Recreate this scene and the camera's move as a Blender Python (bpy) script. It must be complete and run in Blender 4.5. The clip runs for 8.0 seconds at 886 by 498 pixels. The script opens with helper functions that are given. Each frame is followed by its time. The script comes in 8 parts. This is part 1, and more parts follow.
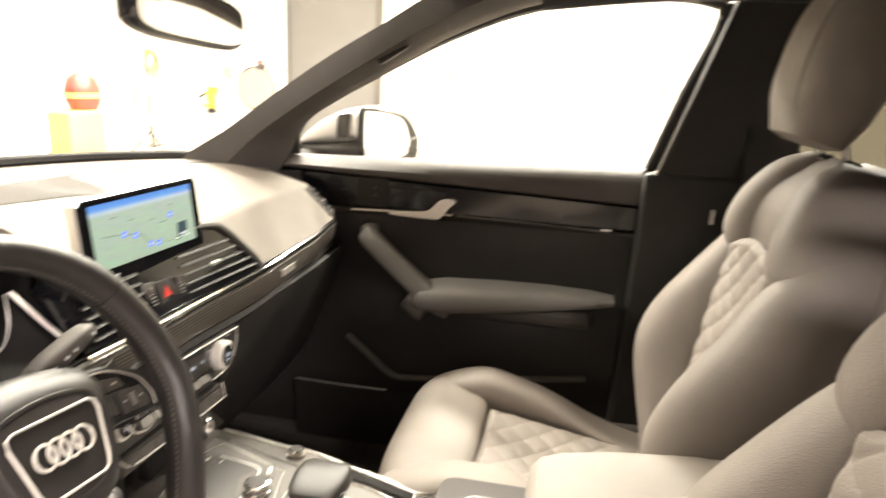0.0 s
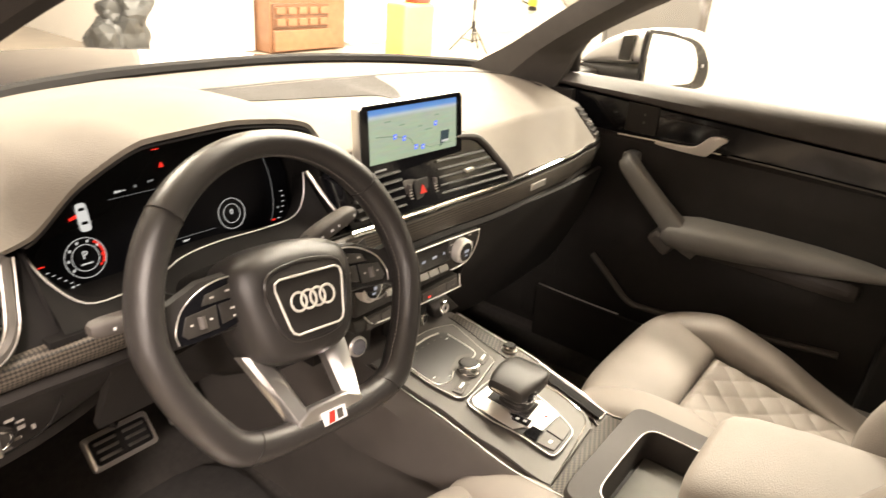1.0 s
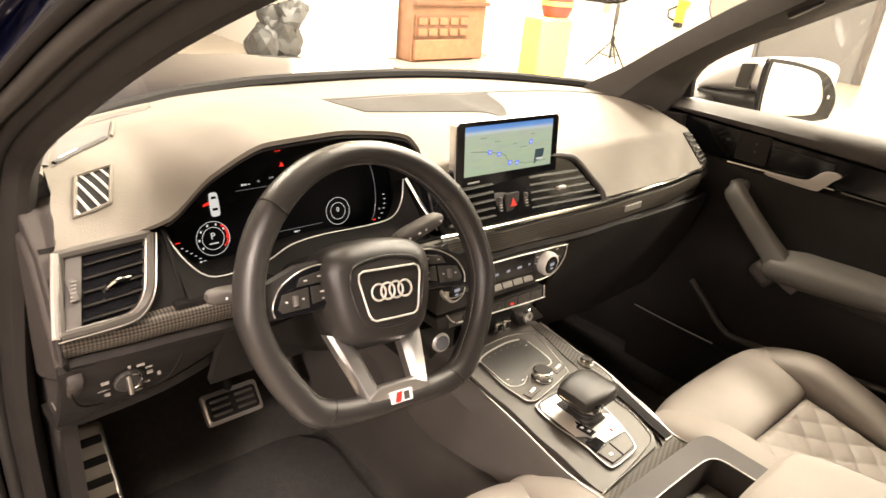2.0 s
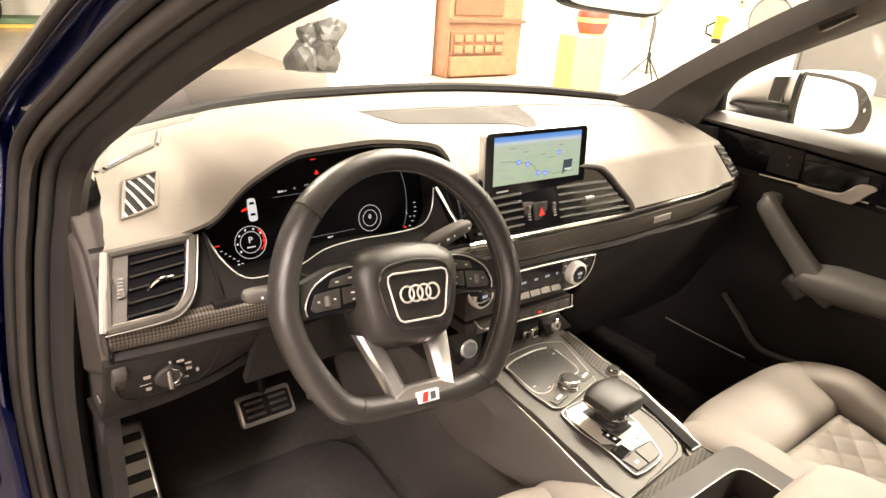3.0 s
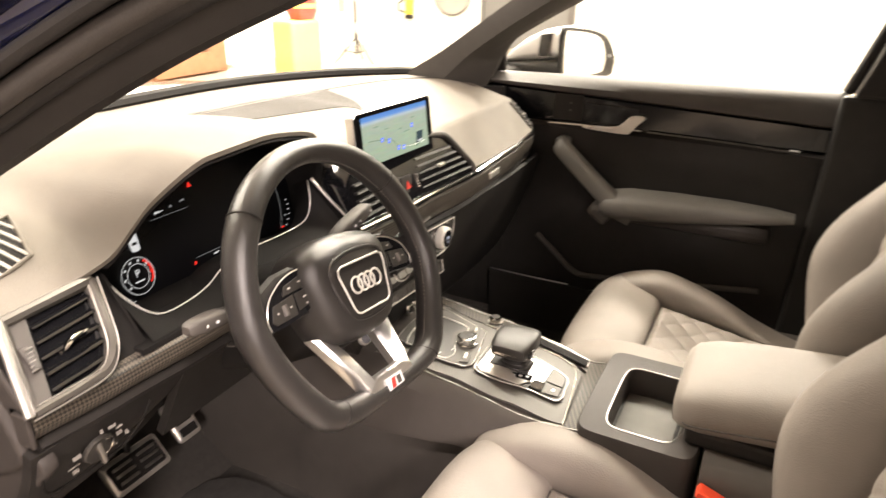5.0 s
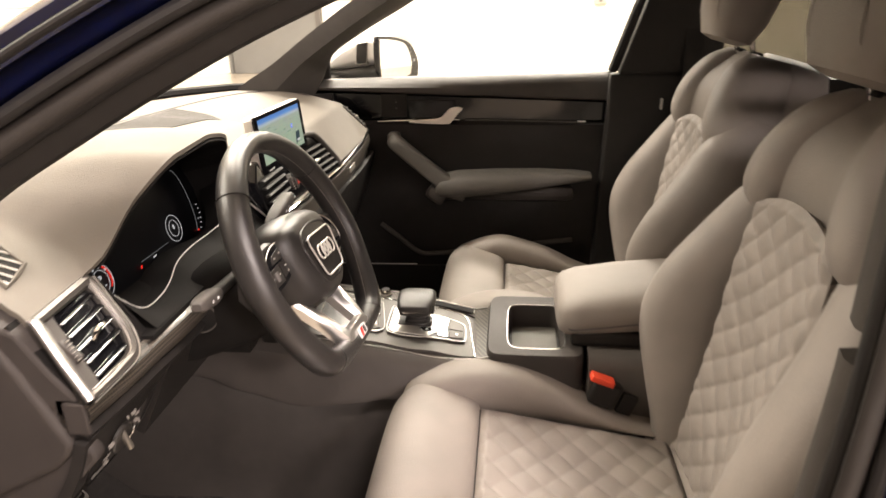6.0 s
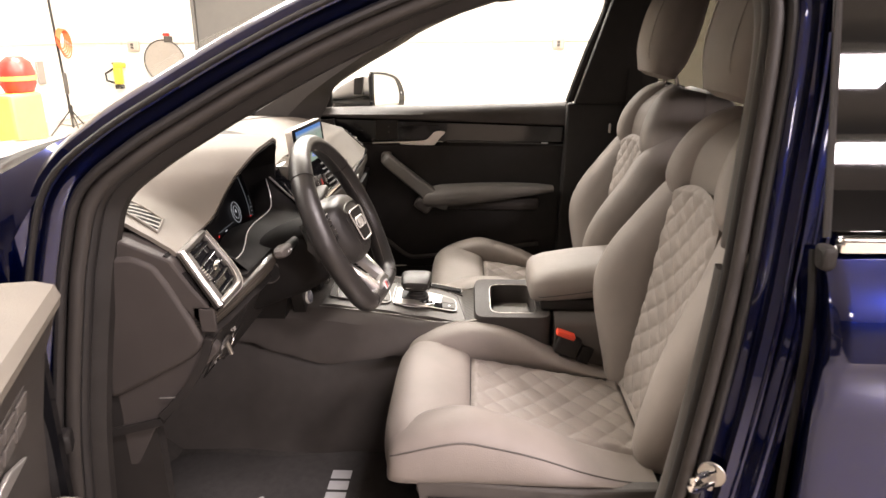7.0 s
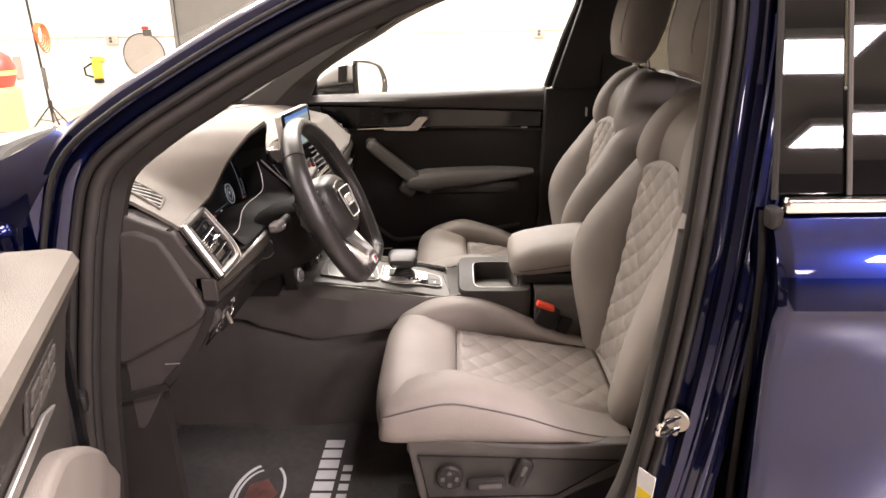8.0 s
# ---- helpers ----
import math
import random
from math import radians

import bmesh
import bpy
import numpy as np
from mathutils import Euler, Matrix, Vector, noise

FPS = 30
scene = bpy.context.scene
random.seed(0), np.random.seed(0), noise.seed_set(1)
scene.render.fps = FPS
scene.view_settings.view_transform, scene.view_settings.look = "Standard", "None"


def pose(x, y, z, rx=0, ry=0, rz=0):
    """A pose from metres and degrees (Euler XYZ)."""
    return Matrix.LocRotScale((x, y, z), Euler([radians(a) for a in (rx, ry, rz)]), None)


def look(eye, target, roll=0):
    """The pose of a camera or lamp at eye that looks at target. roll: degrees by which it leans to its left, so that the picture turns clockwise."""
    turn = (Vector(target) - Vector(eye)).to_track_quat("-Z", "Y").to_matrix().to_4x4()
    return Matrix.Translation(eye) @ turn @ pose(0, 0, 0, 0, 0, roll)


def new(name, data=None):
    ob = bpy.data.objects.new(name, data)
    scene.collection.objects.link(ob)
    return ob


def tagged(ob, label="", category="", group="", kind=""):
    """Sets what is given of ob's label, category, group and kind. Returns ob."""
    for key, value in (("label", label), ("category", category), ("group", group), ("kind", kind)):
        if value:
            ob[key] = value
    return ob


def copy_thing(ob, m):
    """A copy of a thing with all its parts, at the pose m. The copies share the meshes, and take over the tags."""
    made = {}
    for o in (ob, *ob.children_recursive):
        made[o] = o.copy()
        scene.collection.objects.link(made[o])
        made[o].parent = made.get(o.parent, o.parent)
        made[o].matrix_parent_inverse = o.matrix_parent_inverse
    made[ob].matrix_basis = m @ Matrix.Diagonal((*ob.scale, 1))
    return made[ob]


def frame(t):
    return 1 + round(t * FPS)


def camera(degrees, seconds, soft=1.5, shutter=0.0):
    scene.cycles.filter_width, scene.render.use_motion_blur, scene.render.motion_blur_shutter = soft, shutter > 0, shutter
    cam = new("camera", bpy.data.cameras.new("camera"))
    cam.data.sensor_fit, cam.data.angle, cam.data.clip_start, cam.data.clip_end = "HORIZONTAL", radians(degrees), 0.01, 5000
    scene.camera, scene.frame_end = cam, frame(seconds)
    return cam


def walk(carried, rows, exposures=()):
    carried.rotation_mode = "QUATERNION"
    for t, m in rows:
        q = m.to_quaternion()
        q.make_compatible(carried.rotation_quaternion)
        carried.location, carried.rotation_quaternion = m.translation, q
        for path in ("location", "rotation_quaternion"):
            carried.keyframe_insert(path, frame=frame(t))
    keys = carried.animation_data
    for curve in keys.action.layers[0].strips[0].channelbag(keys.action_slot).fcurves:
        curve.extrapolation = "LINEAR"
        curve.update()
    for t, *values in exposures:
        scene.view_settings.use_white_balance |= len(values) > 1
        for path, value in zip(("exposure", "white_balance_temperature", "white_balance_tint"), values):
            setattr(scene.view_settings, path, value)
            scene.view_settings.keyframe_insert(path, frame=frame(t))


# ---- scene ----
cam = camera(66.8, 8.0, shutter=0.4)
PATH = [
    (0, (-0.772, -0.029, 1.266), (1.129, 0.331, 0.76), 2.7),
    (0.5, (-0.784, -0.075, 1.293), (0.903, 0.733, 0.586), 4.1),
    (1, (-0.795, -0.13, 1.316), (0.686, 0.937, 0.499), 4.8),
    (1.5, (-0.797, -0.183, 1.341), (0.539, 1.048, 0.504), 5.0),
    (2, (-0.811, -0.221, 1.35), (0.428, 1.117, 0.53), 5.3),
    (3.5, (-0.832, -0.25, 1.344), (0.334, 1.175, 0.563), 4.5),
    (4, (-0.862, -0.219, 1.334), (0.361, 1.147, 0.533), 3.8),
    (4.5, (-0.93, -0.152, 1.328), (0.502, 0.986, 0.521), 1.7),
    (5, (-0.982, -0.068, 1.322), (0.667, 0.754, 0.543), 1.2),
    (5.2, (-1.004, -0.039, 1.328), (0.717, 0.646, 0.574), 0.5),
    (6.3, (-1.33, 0.118, 1.295), (0.54, 0.233, 0.595), -0.9),
    (6.5, (-1.404, 0.126, 1.296), (0.476, 0.236, 0.622), -0.9),
    (7, (-1.575, 0.131, 1.303), (0.327, 0.218, 0.692), -0.3),
    (7.5, (-1.641, 0.134, 1.307), (0.261, 0.174, 0.692), -0.0),
    (8, (-1.659, 0.128, 1.295), (0.237, 0.17, 0.66), -0.9),
]
EXPOSURES = [  # seconds, stops, kelvin, tint
    (0, 1.58, 6700, 9), (0.5, 1.45, 7000, 10), (1, 1.34, 7200, 11), (2, 1.32, 7280, 12), (3.5, 1.53, 7030, 12), (4.5, 1.45, 6900, 12),
    (5.2, 1.3, 6900, 12), (6.3, 0.88, 6750, 14), (7, 0.85, 6430, 16), (8, 0.83, 6370, 18),
]
walk(cam, [(t, look(eye, target, roll)) for t, eye, target, roll in PATH], EXPOSURES)

# ---- light and exposure ----
world = bpy.data.worlds.new("world")
scene.world = world
world.use_nodes = True
world.node_tree.nodes["Background"].inputs[0].default_value = (0.9, 0.95, 1.0, 1)
world.node_tree.nodes["Background"].inputs[1].default_value = 0.05

# Assumed lamp tones, set to tint front and side light apart.
FRONT_TONE, SIDE_TONE = (1.0, 0.95, 0.83), (1.0, 0.90, 0.87)
# First two follow reflections in the rear glass; the rest are added for light.
LAMPS = [  # ceiling lamps, most of them unseen and placed to light the cabin: x, y, length along y, share of the power, tone
    (-5.3, -3.05, 0.9, 0.8, SIDE_TONE), (-7.05, -4.4, 1.25, 1.1, SIDE_TONE), (-7.05, -6.3, 1.25, 0.2, SIDE_TONE), (-7.05, -1.5, 1.25, 0.12, SIDE_TONE),
    (-2.0, -1.25, 1.25, 0.55, SIDE_TONE), (-4.2, 8.2, 2.2, 0.2, SIDE_TONE),
    (2.1, 1.5, 2.2, 0.7, FRONT_TONE), (3.6, 3.6, 2.2, 0.45, FRONT_TONE), (-0.3, 4.0, 2.2, 0.75, FRONT_TONE), (3.0, -0.6, 2.2, 1.1, FRONT_TONE), (0.5, -4.4, 2.2, 0.7, FRONT_TONE),
    (5.6, -3.4, 2.2, 1.1, FRONT_TONE), (5.6, 0.2, 2.2, 1.3, FRONT_TONE), (5.6, 3.8, 2.2, 1.3, FRONT_TONE),
]
LAMP_POWER = 260
CEIL = 4.2


# ---- materials ----
def mat(name, color, rough=0.5, metal=0.0, vary=0.12, scale=40.0, bump=0.0, bump_scale=300.0, coat=0.0, spec=0.5, tint=None):
    """A principled material with two scales of variation in colour and a fine relief."""
    m = bpy.data.materials.new(name)
    m.use_nodes = True
    nt = m.node_tree
    b = nt.nodes["Principled BSDF"]
    b.inputs["Roughness"].default_value = rough
    b.inputs["Metallic"].default_value = metal
    b.inputs["Coat Weight"].default_value = coat
    b.inputs["Coat Roughness"].default_value = 0.03
    b.inputs["Specular IOR Level"].default_value = spec
    tc = nt.nodes.new("ShaderNodeTexCoord")
    n1 = nt.nodes.new("ShaderNodeTexNoise")
    n1.inputs["Scale"].default_value = scale
    n1.inputs["Detail"].default_value = 5
    n2 = nt.nodes.new("ShaderNodeTexNoise")
    n2.inputs["Scale"].default_value = scale / 9
    n2.inputs["Detail"].default_value = 3
    for n in (n1, n2):
        nt.links.new(tc.outputs["Object"], n.inputs["Vector"])
    add = nt.nodes.new("ShaderNodeMath")
    add.operation = "ADD"
    nt.links.new(n1.outputs["Fac"], add.inputs[0])
    nt.links.new(n2.outputs["Fac"], add.inputs[1])
    ramp = nt.nodes.new("ShaderNodeMapRange")
    ramp.inputs["From Min"].default_value, ramp.inputs["From Max"].default_value = 0.6, 1.4
    nt.links.new(add.outputs[0], ramp.inputs["Value"])
    mix = nt.nodes.new("ShaderNodeMix")
    mix.data_type = "RGBA"
    lo = [max(0.0, c * (1 - vary)) for c in color]
    hi = [min(1.0, c * (1 + vary)) for c in (tint or color)]
    mix.inputs[6].default_value, mix.inputs[7].default_value = (*lo, 1), (*hi, 1)
    nt.links.new(ramp.outputs["Result"], mix.inputs["Factor"])
    nt.links.new(mix.outputs[2], b.inputs["Base Color"])
    rr = nt.nodes.new("ShaderNodeMapRange")
    rr.inputs["From Min"].default_value, rr.inputs["From Max"].default_value = 0.3, 0.7
    rr.inputs["To Min"].default_value, rr.inputs["To Max"].default_value = rough * 0.88, min(1, rough * 1.12)
    nt.links.new(n2.outputs["Fac"], rr.inputs["Value"])
    nt.links.new(rr.outputs["Result"], b.inputs["Roughness"])
    if bump:
        n3 = nt.nodes.new("ShaderNodeTexVoronoi")
        n3.inputs["Scale"].default_value = bump_scale
        nt.links.new(tc.outputs["Object"], n3.inputs["Vector"])
        bp = nt.nodes.new("ShaderNodeBump")
        bp.inputs["Strength"].default_value = bump
        bp.inputs["Distance"].default_value = 0.001
        nt.links.new(n3.outputs["Distance"], bp.inputs["Height"])
        nt.links.new(bp.outputs["Normal"], b.inputs["Normal"])
    return m


def glow(name, color, strength=1.0):
    m = bpy.data.materials.new(name)
    m.use_nodes = True
    nt = m.node_tree
    b = nt.nodes["Principled BSDF"]
    b.inputs["Base Color"].default_value = (0.01, 0.01, 0.01, 1)
    b.inputs["Roughness"].default_value = 0.2
    b.inputs["Emission Color"].default_value = (*color, 1)
    b.inputs["Emission Strength"].default_value = strength
    return m


def glass(name, gloss=0.05, tint=(1, 1, 1)):
    m = bpy.data.materials.new(name)
    m.use_nodes = True
    nt = m.node_tree
    nt.nodes.remove(nt.nodes["Principled BSDF"])
    out = nt.nodes["Material Output"]
    t = nt.nodes.new("ShaderNodeBsdfTransparent")
    t.inputs[0].default_value = (*tint, 1)
    g = nt.nodes.new("ShaderNodeBsdfGlossy")
    g.inputs["Roughness"].default_value = 0.01
    mx = nt.nodes.new("ShaderNodeMixShader")
    mx.inputs[0].default_value = gloss
    nt.links.new(t.outputs[0], mx.inputs[1])
    nt.links.new(g.outputs[0], mx.inputs[2])
    nt.links.new(mx.outputs[0], out.inputs["Surface"])
    return m


def weave(name, lo, hi, rough=0.36, scale=300.0, upright=False, coat=0.6):
    """A woven fibre sheet: small checks in two tones with relief."""
    m = mat(name, lo, rough, 0.0, 0.1, 60, coat=coat)
    nt = m.node_tree
    b = nt.nodes["Principled BSDF"]
    tc = nt.nodes["Texture Coordinate"]
    mp = nt.nodes.new("ShaderNodeMapping")
    mp.inputs["Scale"].default_value = (1, 0, 1) if upright else (1, 1, 0)
    mp.inputs["Rotation"].default_value = (radians(90) if upright else 0.0, 0.0, radians(45 if upright else 22))
    mp.inputs["Location"].default_value = (0, 0, 0.0007)
    ch = nt.nodes.new("ShaderNodeTexChecker")
    ch.inputs["Scale"].default_value = scale
    ch.inputs["Color1"].default_value, ch.inputs["Color2"].default_value = (*lo, 1), (*hi, 1)
    nt.links.new(tc.outputs["Object"], mp.inputs["Vector"])
    nt.links.new(mp.outputs["Vector"], ch.inputs["Vector"])
    nt.links.new(ch.outputs["Color"], b.inputs["Base Color"])
    bp = nt.nodes.new("ShaderNodeBump")
    bp.inputs["Strength"].default_value = 0.2
    bp.inputs["Distance"].default_value = 0.0006
    nt.links.new(ch.outputs["Fac"], bp.inputs["Height"])
    nt.links.new(bp.outputs["Normal"], b.inputs["Normal"])
    return m


LEATHER = mat("grey_leather", (0.215, 0.188, 0.168), 0.55, 0, 0.12, 14, 0.4, 620, 0, 0.36)
LEATHER_QUILT = mat("quilted_leather", (0.215, 0.188, 0.168), 0.55, 0, 0.12, 18, 0.4, 620, 0, 0.36)
STITCH = mat("light_thread", (0.42, 0.40, 0.37), 0.8)
RIM_THREAD = mat("dull_thread", (0.17, 0.155, 0.14), 0.8)
PAD = mat("soft_grey_dash", (0.138, 0.122, 0.102), 0.68, 0, 0.09, 20, 0.45, 800, 0, 0.35)
TRIM_DARK = mat("dark_grey_plastic", (0.056, 0.049, 0.044), 0.55, 0, 0.15, 30, 0.3, 1300)
CONSOLE_SIDE = mat("dark_console_side", (0.072, 0.063, 0.057), 0.6, 0, 0.12, 25, 0.3, 1200, 0, 0.3)
END_GREY = mat("dark_brown_grey_cover", (0.040, 0.034, 0.031), 0.6, 0, 0.12, 25, 0.3, 1200, 0, 0.35)
TRIM_BLACK = mat("black_plastic", (0.018, 0.016, 0.0148), 0.5, 0, 0.2, 30, 0.25, 1300, 0, 0.25)
DOOR_CARD = mat("brown_grey_door_card", (0.040, 0.034, 0.031), 0.55, 0, 0.12, 25, 0.3, 1200, 0, 0.3)
DOOR_GREY = mat("padded_door_grey", (0.100, 0.093, 0.085), 0.5, 0, 0.12, 25, 0.3, 1200, 0, 0.4)
SATIN_BLACK = mat("satin_black_plastic", (0.026, 0.0235, 0.021), 0.38, 0, 0.15, 30, 0.2, 1300, 0, 0.4)
TRIM_MID = mat("mid_grey_plastic", (0.075, 0.066, 0.060), 0.55, 0, 0.12, 25, 0.3, 1200)
# Below the black plastics: recess shade is mixed in; seals and slots share it.
DEEP_BLACK = mat("matt_black_with_shade", (0.010, 0.009, 0.0085), 0.75, 0, 0.2, 30, 0.2, 1300, 0, 0.12)
GLOSS_BLACK = mat("gloss_black", (0.006, 0.006, 0.007), 0.10, 0, 0.2, 20)
RUBBER = mat("black_rubber", (0.011, 0.0095, 0.009), 0.6, 0, 0.2, 30, 0.15, 500)
RUBBER_LIGHT = mat("grey_rubber", (0.022, 0.0185, 0.016), 0.6, 0, 0.2, 30, 0.15, 500)
CARPET = mat("black_carpet", (0.043, 0.038, 0.034), 0.95, 0, 0.35, 90, 1.0, 700)
HEADLINER = mat("black_headliner", (0.02, 0.019, 0.018), 0.95, 0, 0.2, 60, 0.5, 900)
WHEEL_LEATHER = mat("black_wheel_leather", (0.022, 0.020, 0.019), 0.34, 0, 0.15, 30, 0.2, 1200)
SILVER = mat("satin_silver", (0.74, 0.71, 0.67), 0.33, 0.85, 0.06, 20)
CHROME = mat("chrome", (0.85, 0.84, 0.82), 0.12, 1.0, 0.03, 20)
BRIGHT = mat("bright_badge_metal", (0.80, 0.78, 0.74), 0.42, 0.55, 0.03, 20)
SPOKE_METAL = mat("polished_spoke_metal", (0.72, 0.70, 0.68), 0.30, 0.95, 0.05, 20)
ALU_DARK = mat("brushed_steel", (0.45, 0.43, 0.40), 0.35, 1.0, 0.1, 60)
CARBON = weave("carbon_weave", (0.006, 0.0055, 0.005), (0.085, 0.072, 0.057), scale=220.0)
CARBON_FACE = weave("upright_carbon_weave", (0.005, 0.0045, 0.004), (0.095, 0.080, 0.064), scale=330.0, upright=True, coat=0.1, rough=0.5)
CONSOLE = mat("satin_console_grey", (0.085, 0.079, 0.072), 0.6, 0.25, 0.08, 20)
PAINT = mat("dark_blue_paint", (0.0009, 0.0055, 0.065), 0.22, 0.95, 0.1, 200, 0, 1, 1.0)
PAINT.node_tree.nodes["Principled BSDF"].inputs["Coat IOR"].default_value = 1.65
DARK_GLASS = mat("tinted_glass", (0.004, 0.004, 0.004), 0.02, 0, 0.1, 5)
GLASS = glass("clear_glass")
MIRROR = mat("mirror_glass", (0.9, 0.9, 0.9), 0.02, 1.0, 0.01, 5)
RED = mat("red_plastic", (0.55, 0.03, 0.02), 0.4)
WHITE_INK = mat("white_print", (0.7, 0.7, 0.7), 0.6)
WALL = mat("white_wall_paint", (0.80, 0.78, 0.73), 0.7, 0, 0.04, 3, 0.2, 60)
FLOOR = mat("epoxy_garage_floor", (0.38, 0.33, 0.27), 0.22, 0, 0.12, 2.5, 0.1, 60)
# For unseen walls: dark so that glass and paint reflect little.
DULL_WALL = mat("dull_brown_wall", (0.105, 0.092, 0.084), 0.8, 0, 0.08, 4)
CEILING = mat("pale_ceiling", (0.72, 0.69, 0.66), 0.8, 0, 0.06, 4)
PILLAR = mat("grey_pillar_fabric", (0.048, 0.043, 0.038), 0.8, 0, 0.1, 60, 0.4, 900)
PALE_BOX = mat("pale_box_paint", (0.42, 0.38, 0.34), 0.6, 0, 0.06, 4)
VENT_FRAME = mat("satin_vent_frame", (0.10, 0.092, 0.083), 0.42, 0.5, 0.08, 20)


# ---- building helpers ----
V = Vector


def part(name, bm, material, parent=None, label="", smooth=True, angle=38):
    """Links a bmesh as one mesh object under a thing or under a part."""
    bmesh.ops.recalc_face_normals(bm, faces=bm.faces)
    me = bpy.data.meshes.new(name)
    bm.to_mesh(me)
    bm.free()
    me.materials.append(material)
    if smooth:
        me.shade_smooth()
        me.set_sharp_from_angle(angle=radians(angle))
        plain = me.attributes.get("plain")
        if plain is not None:
            for k, p in enumerate(me.polygons):
                if plain.data[k].value:
                    p.use_smooth = False
            me.attributes.remove(plain)
    ob = new(name, me)
    if parent is not None:
        ob.parent = parent
        root = parent
        while root.parent is not None:
            root = root.parent
        if parent is root:
            ob.matrix_parent_inverse = root.matrix_basis.inverted()
    if label:
        tagged(ob, label)
    return ob


def thing(name, loc, label, category, group="", kind=""):
    """An Empty at the base of a thing, which carries its parts."""
    ob = new(name)
    ob.empty_display_size = 0.05
    ob.matrix_basis = Matrix.Translation(loc)
    return tagged(ob, label, category, group, kind)


def solo(name, bm, material, label, category, group="", kind="", smooth=True):
    return tagged(part(name, bm, material, None, "", smooth), label, category, group, kind)


def mark_plain(bm, normals):
    """Marks the faces that still lie in the planes of the unbevelled body, which are shaded flat."""
    lay = bm.faces.layers.int.new("plain")
    for f in bm.faces:
        f.normal_update()
        f[lay] = int(any(abs(f.normal.dot(q)) > 0.9999 for q in normals))


def box(cx, cy, cz, sx, sy, sz, bevel=0.0, rot=None, seg=2, bm=None):
    """A box with rounded edges: centre, full sizes."""
    own = bmesh.new()
    bmesh.ops.create_cube(own, size=1.0)
    bmesh.ops.scale(own, vec=(sx, sy, sz), verts=own.verts)
    if bevel > 0:
        bmesh.ops.bevel(own, geom=list(own.edges), offset=bevel, segments=seg, profile=0.5, affect="EDGES")
        mark_plain(own, (V((1, 0, 0)), V((0, 1, 0)), V((0, 0, 1))))
    m = Matrix.Translation((cx, cy, cz)) @ (rot if rot is not None else Matrix.Identity(4))
    bmesh.ops.transform(own, matrix=m, verts=own.verts)
    return own if bm is None else join(bm, own)


def join(bm, other):
    me = bpy.data.meshes.new("tmp")
    other.to_mesh(me)
    other.free()
    bm.from_mesh(me)
    bpy.data.meshes.remove(me)
    return bm


def loft(rings, closed=True, caps=True, loop=False):
    """Skins rows of points. closed: each ring closes on itself; loop: the last ring joins the first."""
    bm = bmesh.new()
    vs = [[bm.verts.new(p) for p in r] for r in rings]
    n = len(vs[0])
    pairs = list(zip(vs[:-1], vs[1:])) + ([(vs[-1], vs[0])] if loop else [])
    for a, b in pairs:
        for i in range(n if closed else n - 1):
            j = (i + 1) % n
            bm.faces.new((a[i], a[j], b[j], b[i]))
    if closed and caps and not loop:
        bm.faces.new(vs[0])
        bm.faces.new(list(reversed(vs[-1])))
    return bm


def ring(c, u, v, a, b, n=2.0, count=20):
    """A superellipse round c with half axes a along u and b along v."""
    c, u, v = V(c), V(u), V(v)
    out = []
    for i in range(count):
        t = 2 * math.pi * i / count
        x, y = math.cos(t), math.sin(t)
        x = math.copysign(abs(x) ** (2 / n), x)
        y = math.copysign(abs(y) ** (2 / n), y)
        out.append(c + u * (a * x) + v * (b * y))
    return out


def smooth_path(pts, steps=6, closed=False):
    """A Catmull-Rom curve through the points."""
    p = [V(q) for q in pts]
    n = len(p)
    out = []
    for i in range(n if closed else n - 1):
        if closed:
            a, b, c, d = p[(i - 1) % n], p[i], p[(i + 1) % n], p[(i + 2) % n]
        else:
            a, b, c, d = p[max(i - 1, 0)], p[i], p[i + 1], p[min(i + 2, n - 1)]
        for k in range(steps):
            t = k / steps
            out.append(0.5 * ((2 * b) + (c - a) * t + (2 * a - 5 * b + 4 * c - d) * t * t + (3 * b - a - 3 * c + d) * t ** 3))
    if not closed:
        out.append(p[-1])
    return out


def tube(path, r, count=10, closed=False, flat=1.0, up=(0, 0, 1)):
    """A round bar along a path. r: a radius, or a function of 0..1; flat squeezes it along up."""
    p = [V(q) for q in path]
    rings = []
    n = len(p)
    way = p[-1] - p[0]
    if not closed and abs(way.z) > 0.8 * way.length:
        up = (0, 1, 0)
    for i in range(n):
        a, b = (p[(i - 1) % n], p[(i + 1) % n]) if closed else (p[max(i - 1, 0)], p[min(i + 1, n - 1)])
        t = (b - a).normalized()
        u = t.cross(V(up))
        if u.length < 1e-4:
            u = t.cross(V((1, 0.1, 0)))
        u.normalize()
        w = u.cross(t)
        rad = r(i / max(1, n - 1)) if callable(r) else r
        rings.append(ring(p[i], u, w, rad, rad * flat, 2, count))
    return loft(rings, True, not closed, closed)


def prism(points, depth, bevel=0.0, seg=2):
    """A flat plate: points round its outline (in space, in one plane), pushed by the vector depth, edges rounded."""
    bm = bmesh.new()
    a = [bm.verts.new(V(p)) for p in points]
    b = [bm.verts.new(V(p) + V(depth)) for p in points]
    n = len(a)
    bm.faces.new(list(reversed(a)))
    bm.faces.new(b)
    for i in range(n):
        bm.faces.new((a[i], a[(i + 1) % n], b[(i + 1) % n], b[i]))
    if bevel > 0:
        bm.normal_update()
        normals = [f.normal.copy() for f in bm.faces if len(f.verts) > 4 or n < 9]
        bmesh.ops.bevel(bm, geom=list(bm.edges), offset=bevel, segments=seg, profile=0.5, affect="EDGES", clamp_overlap=True)
        mark_plain(bm, normals)
    return bm


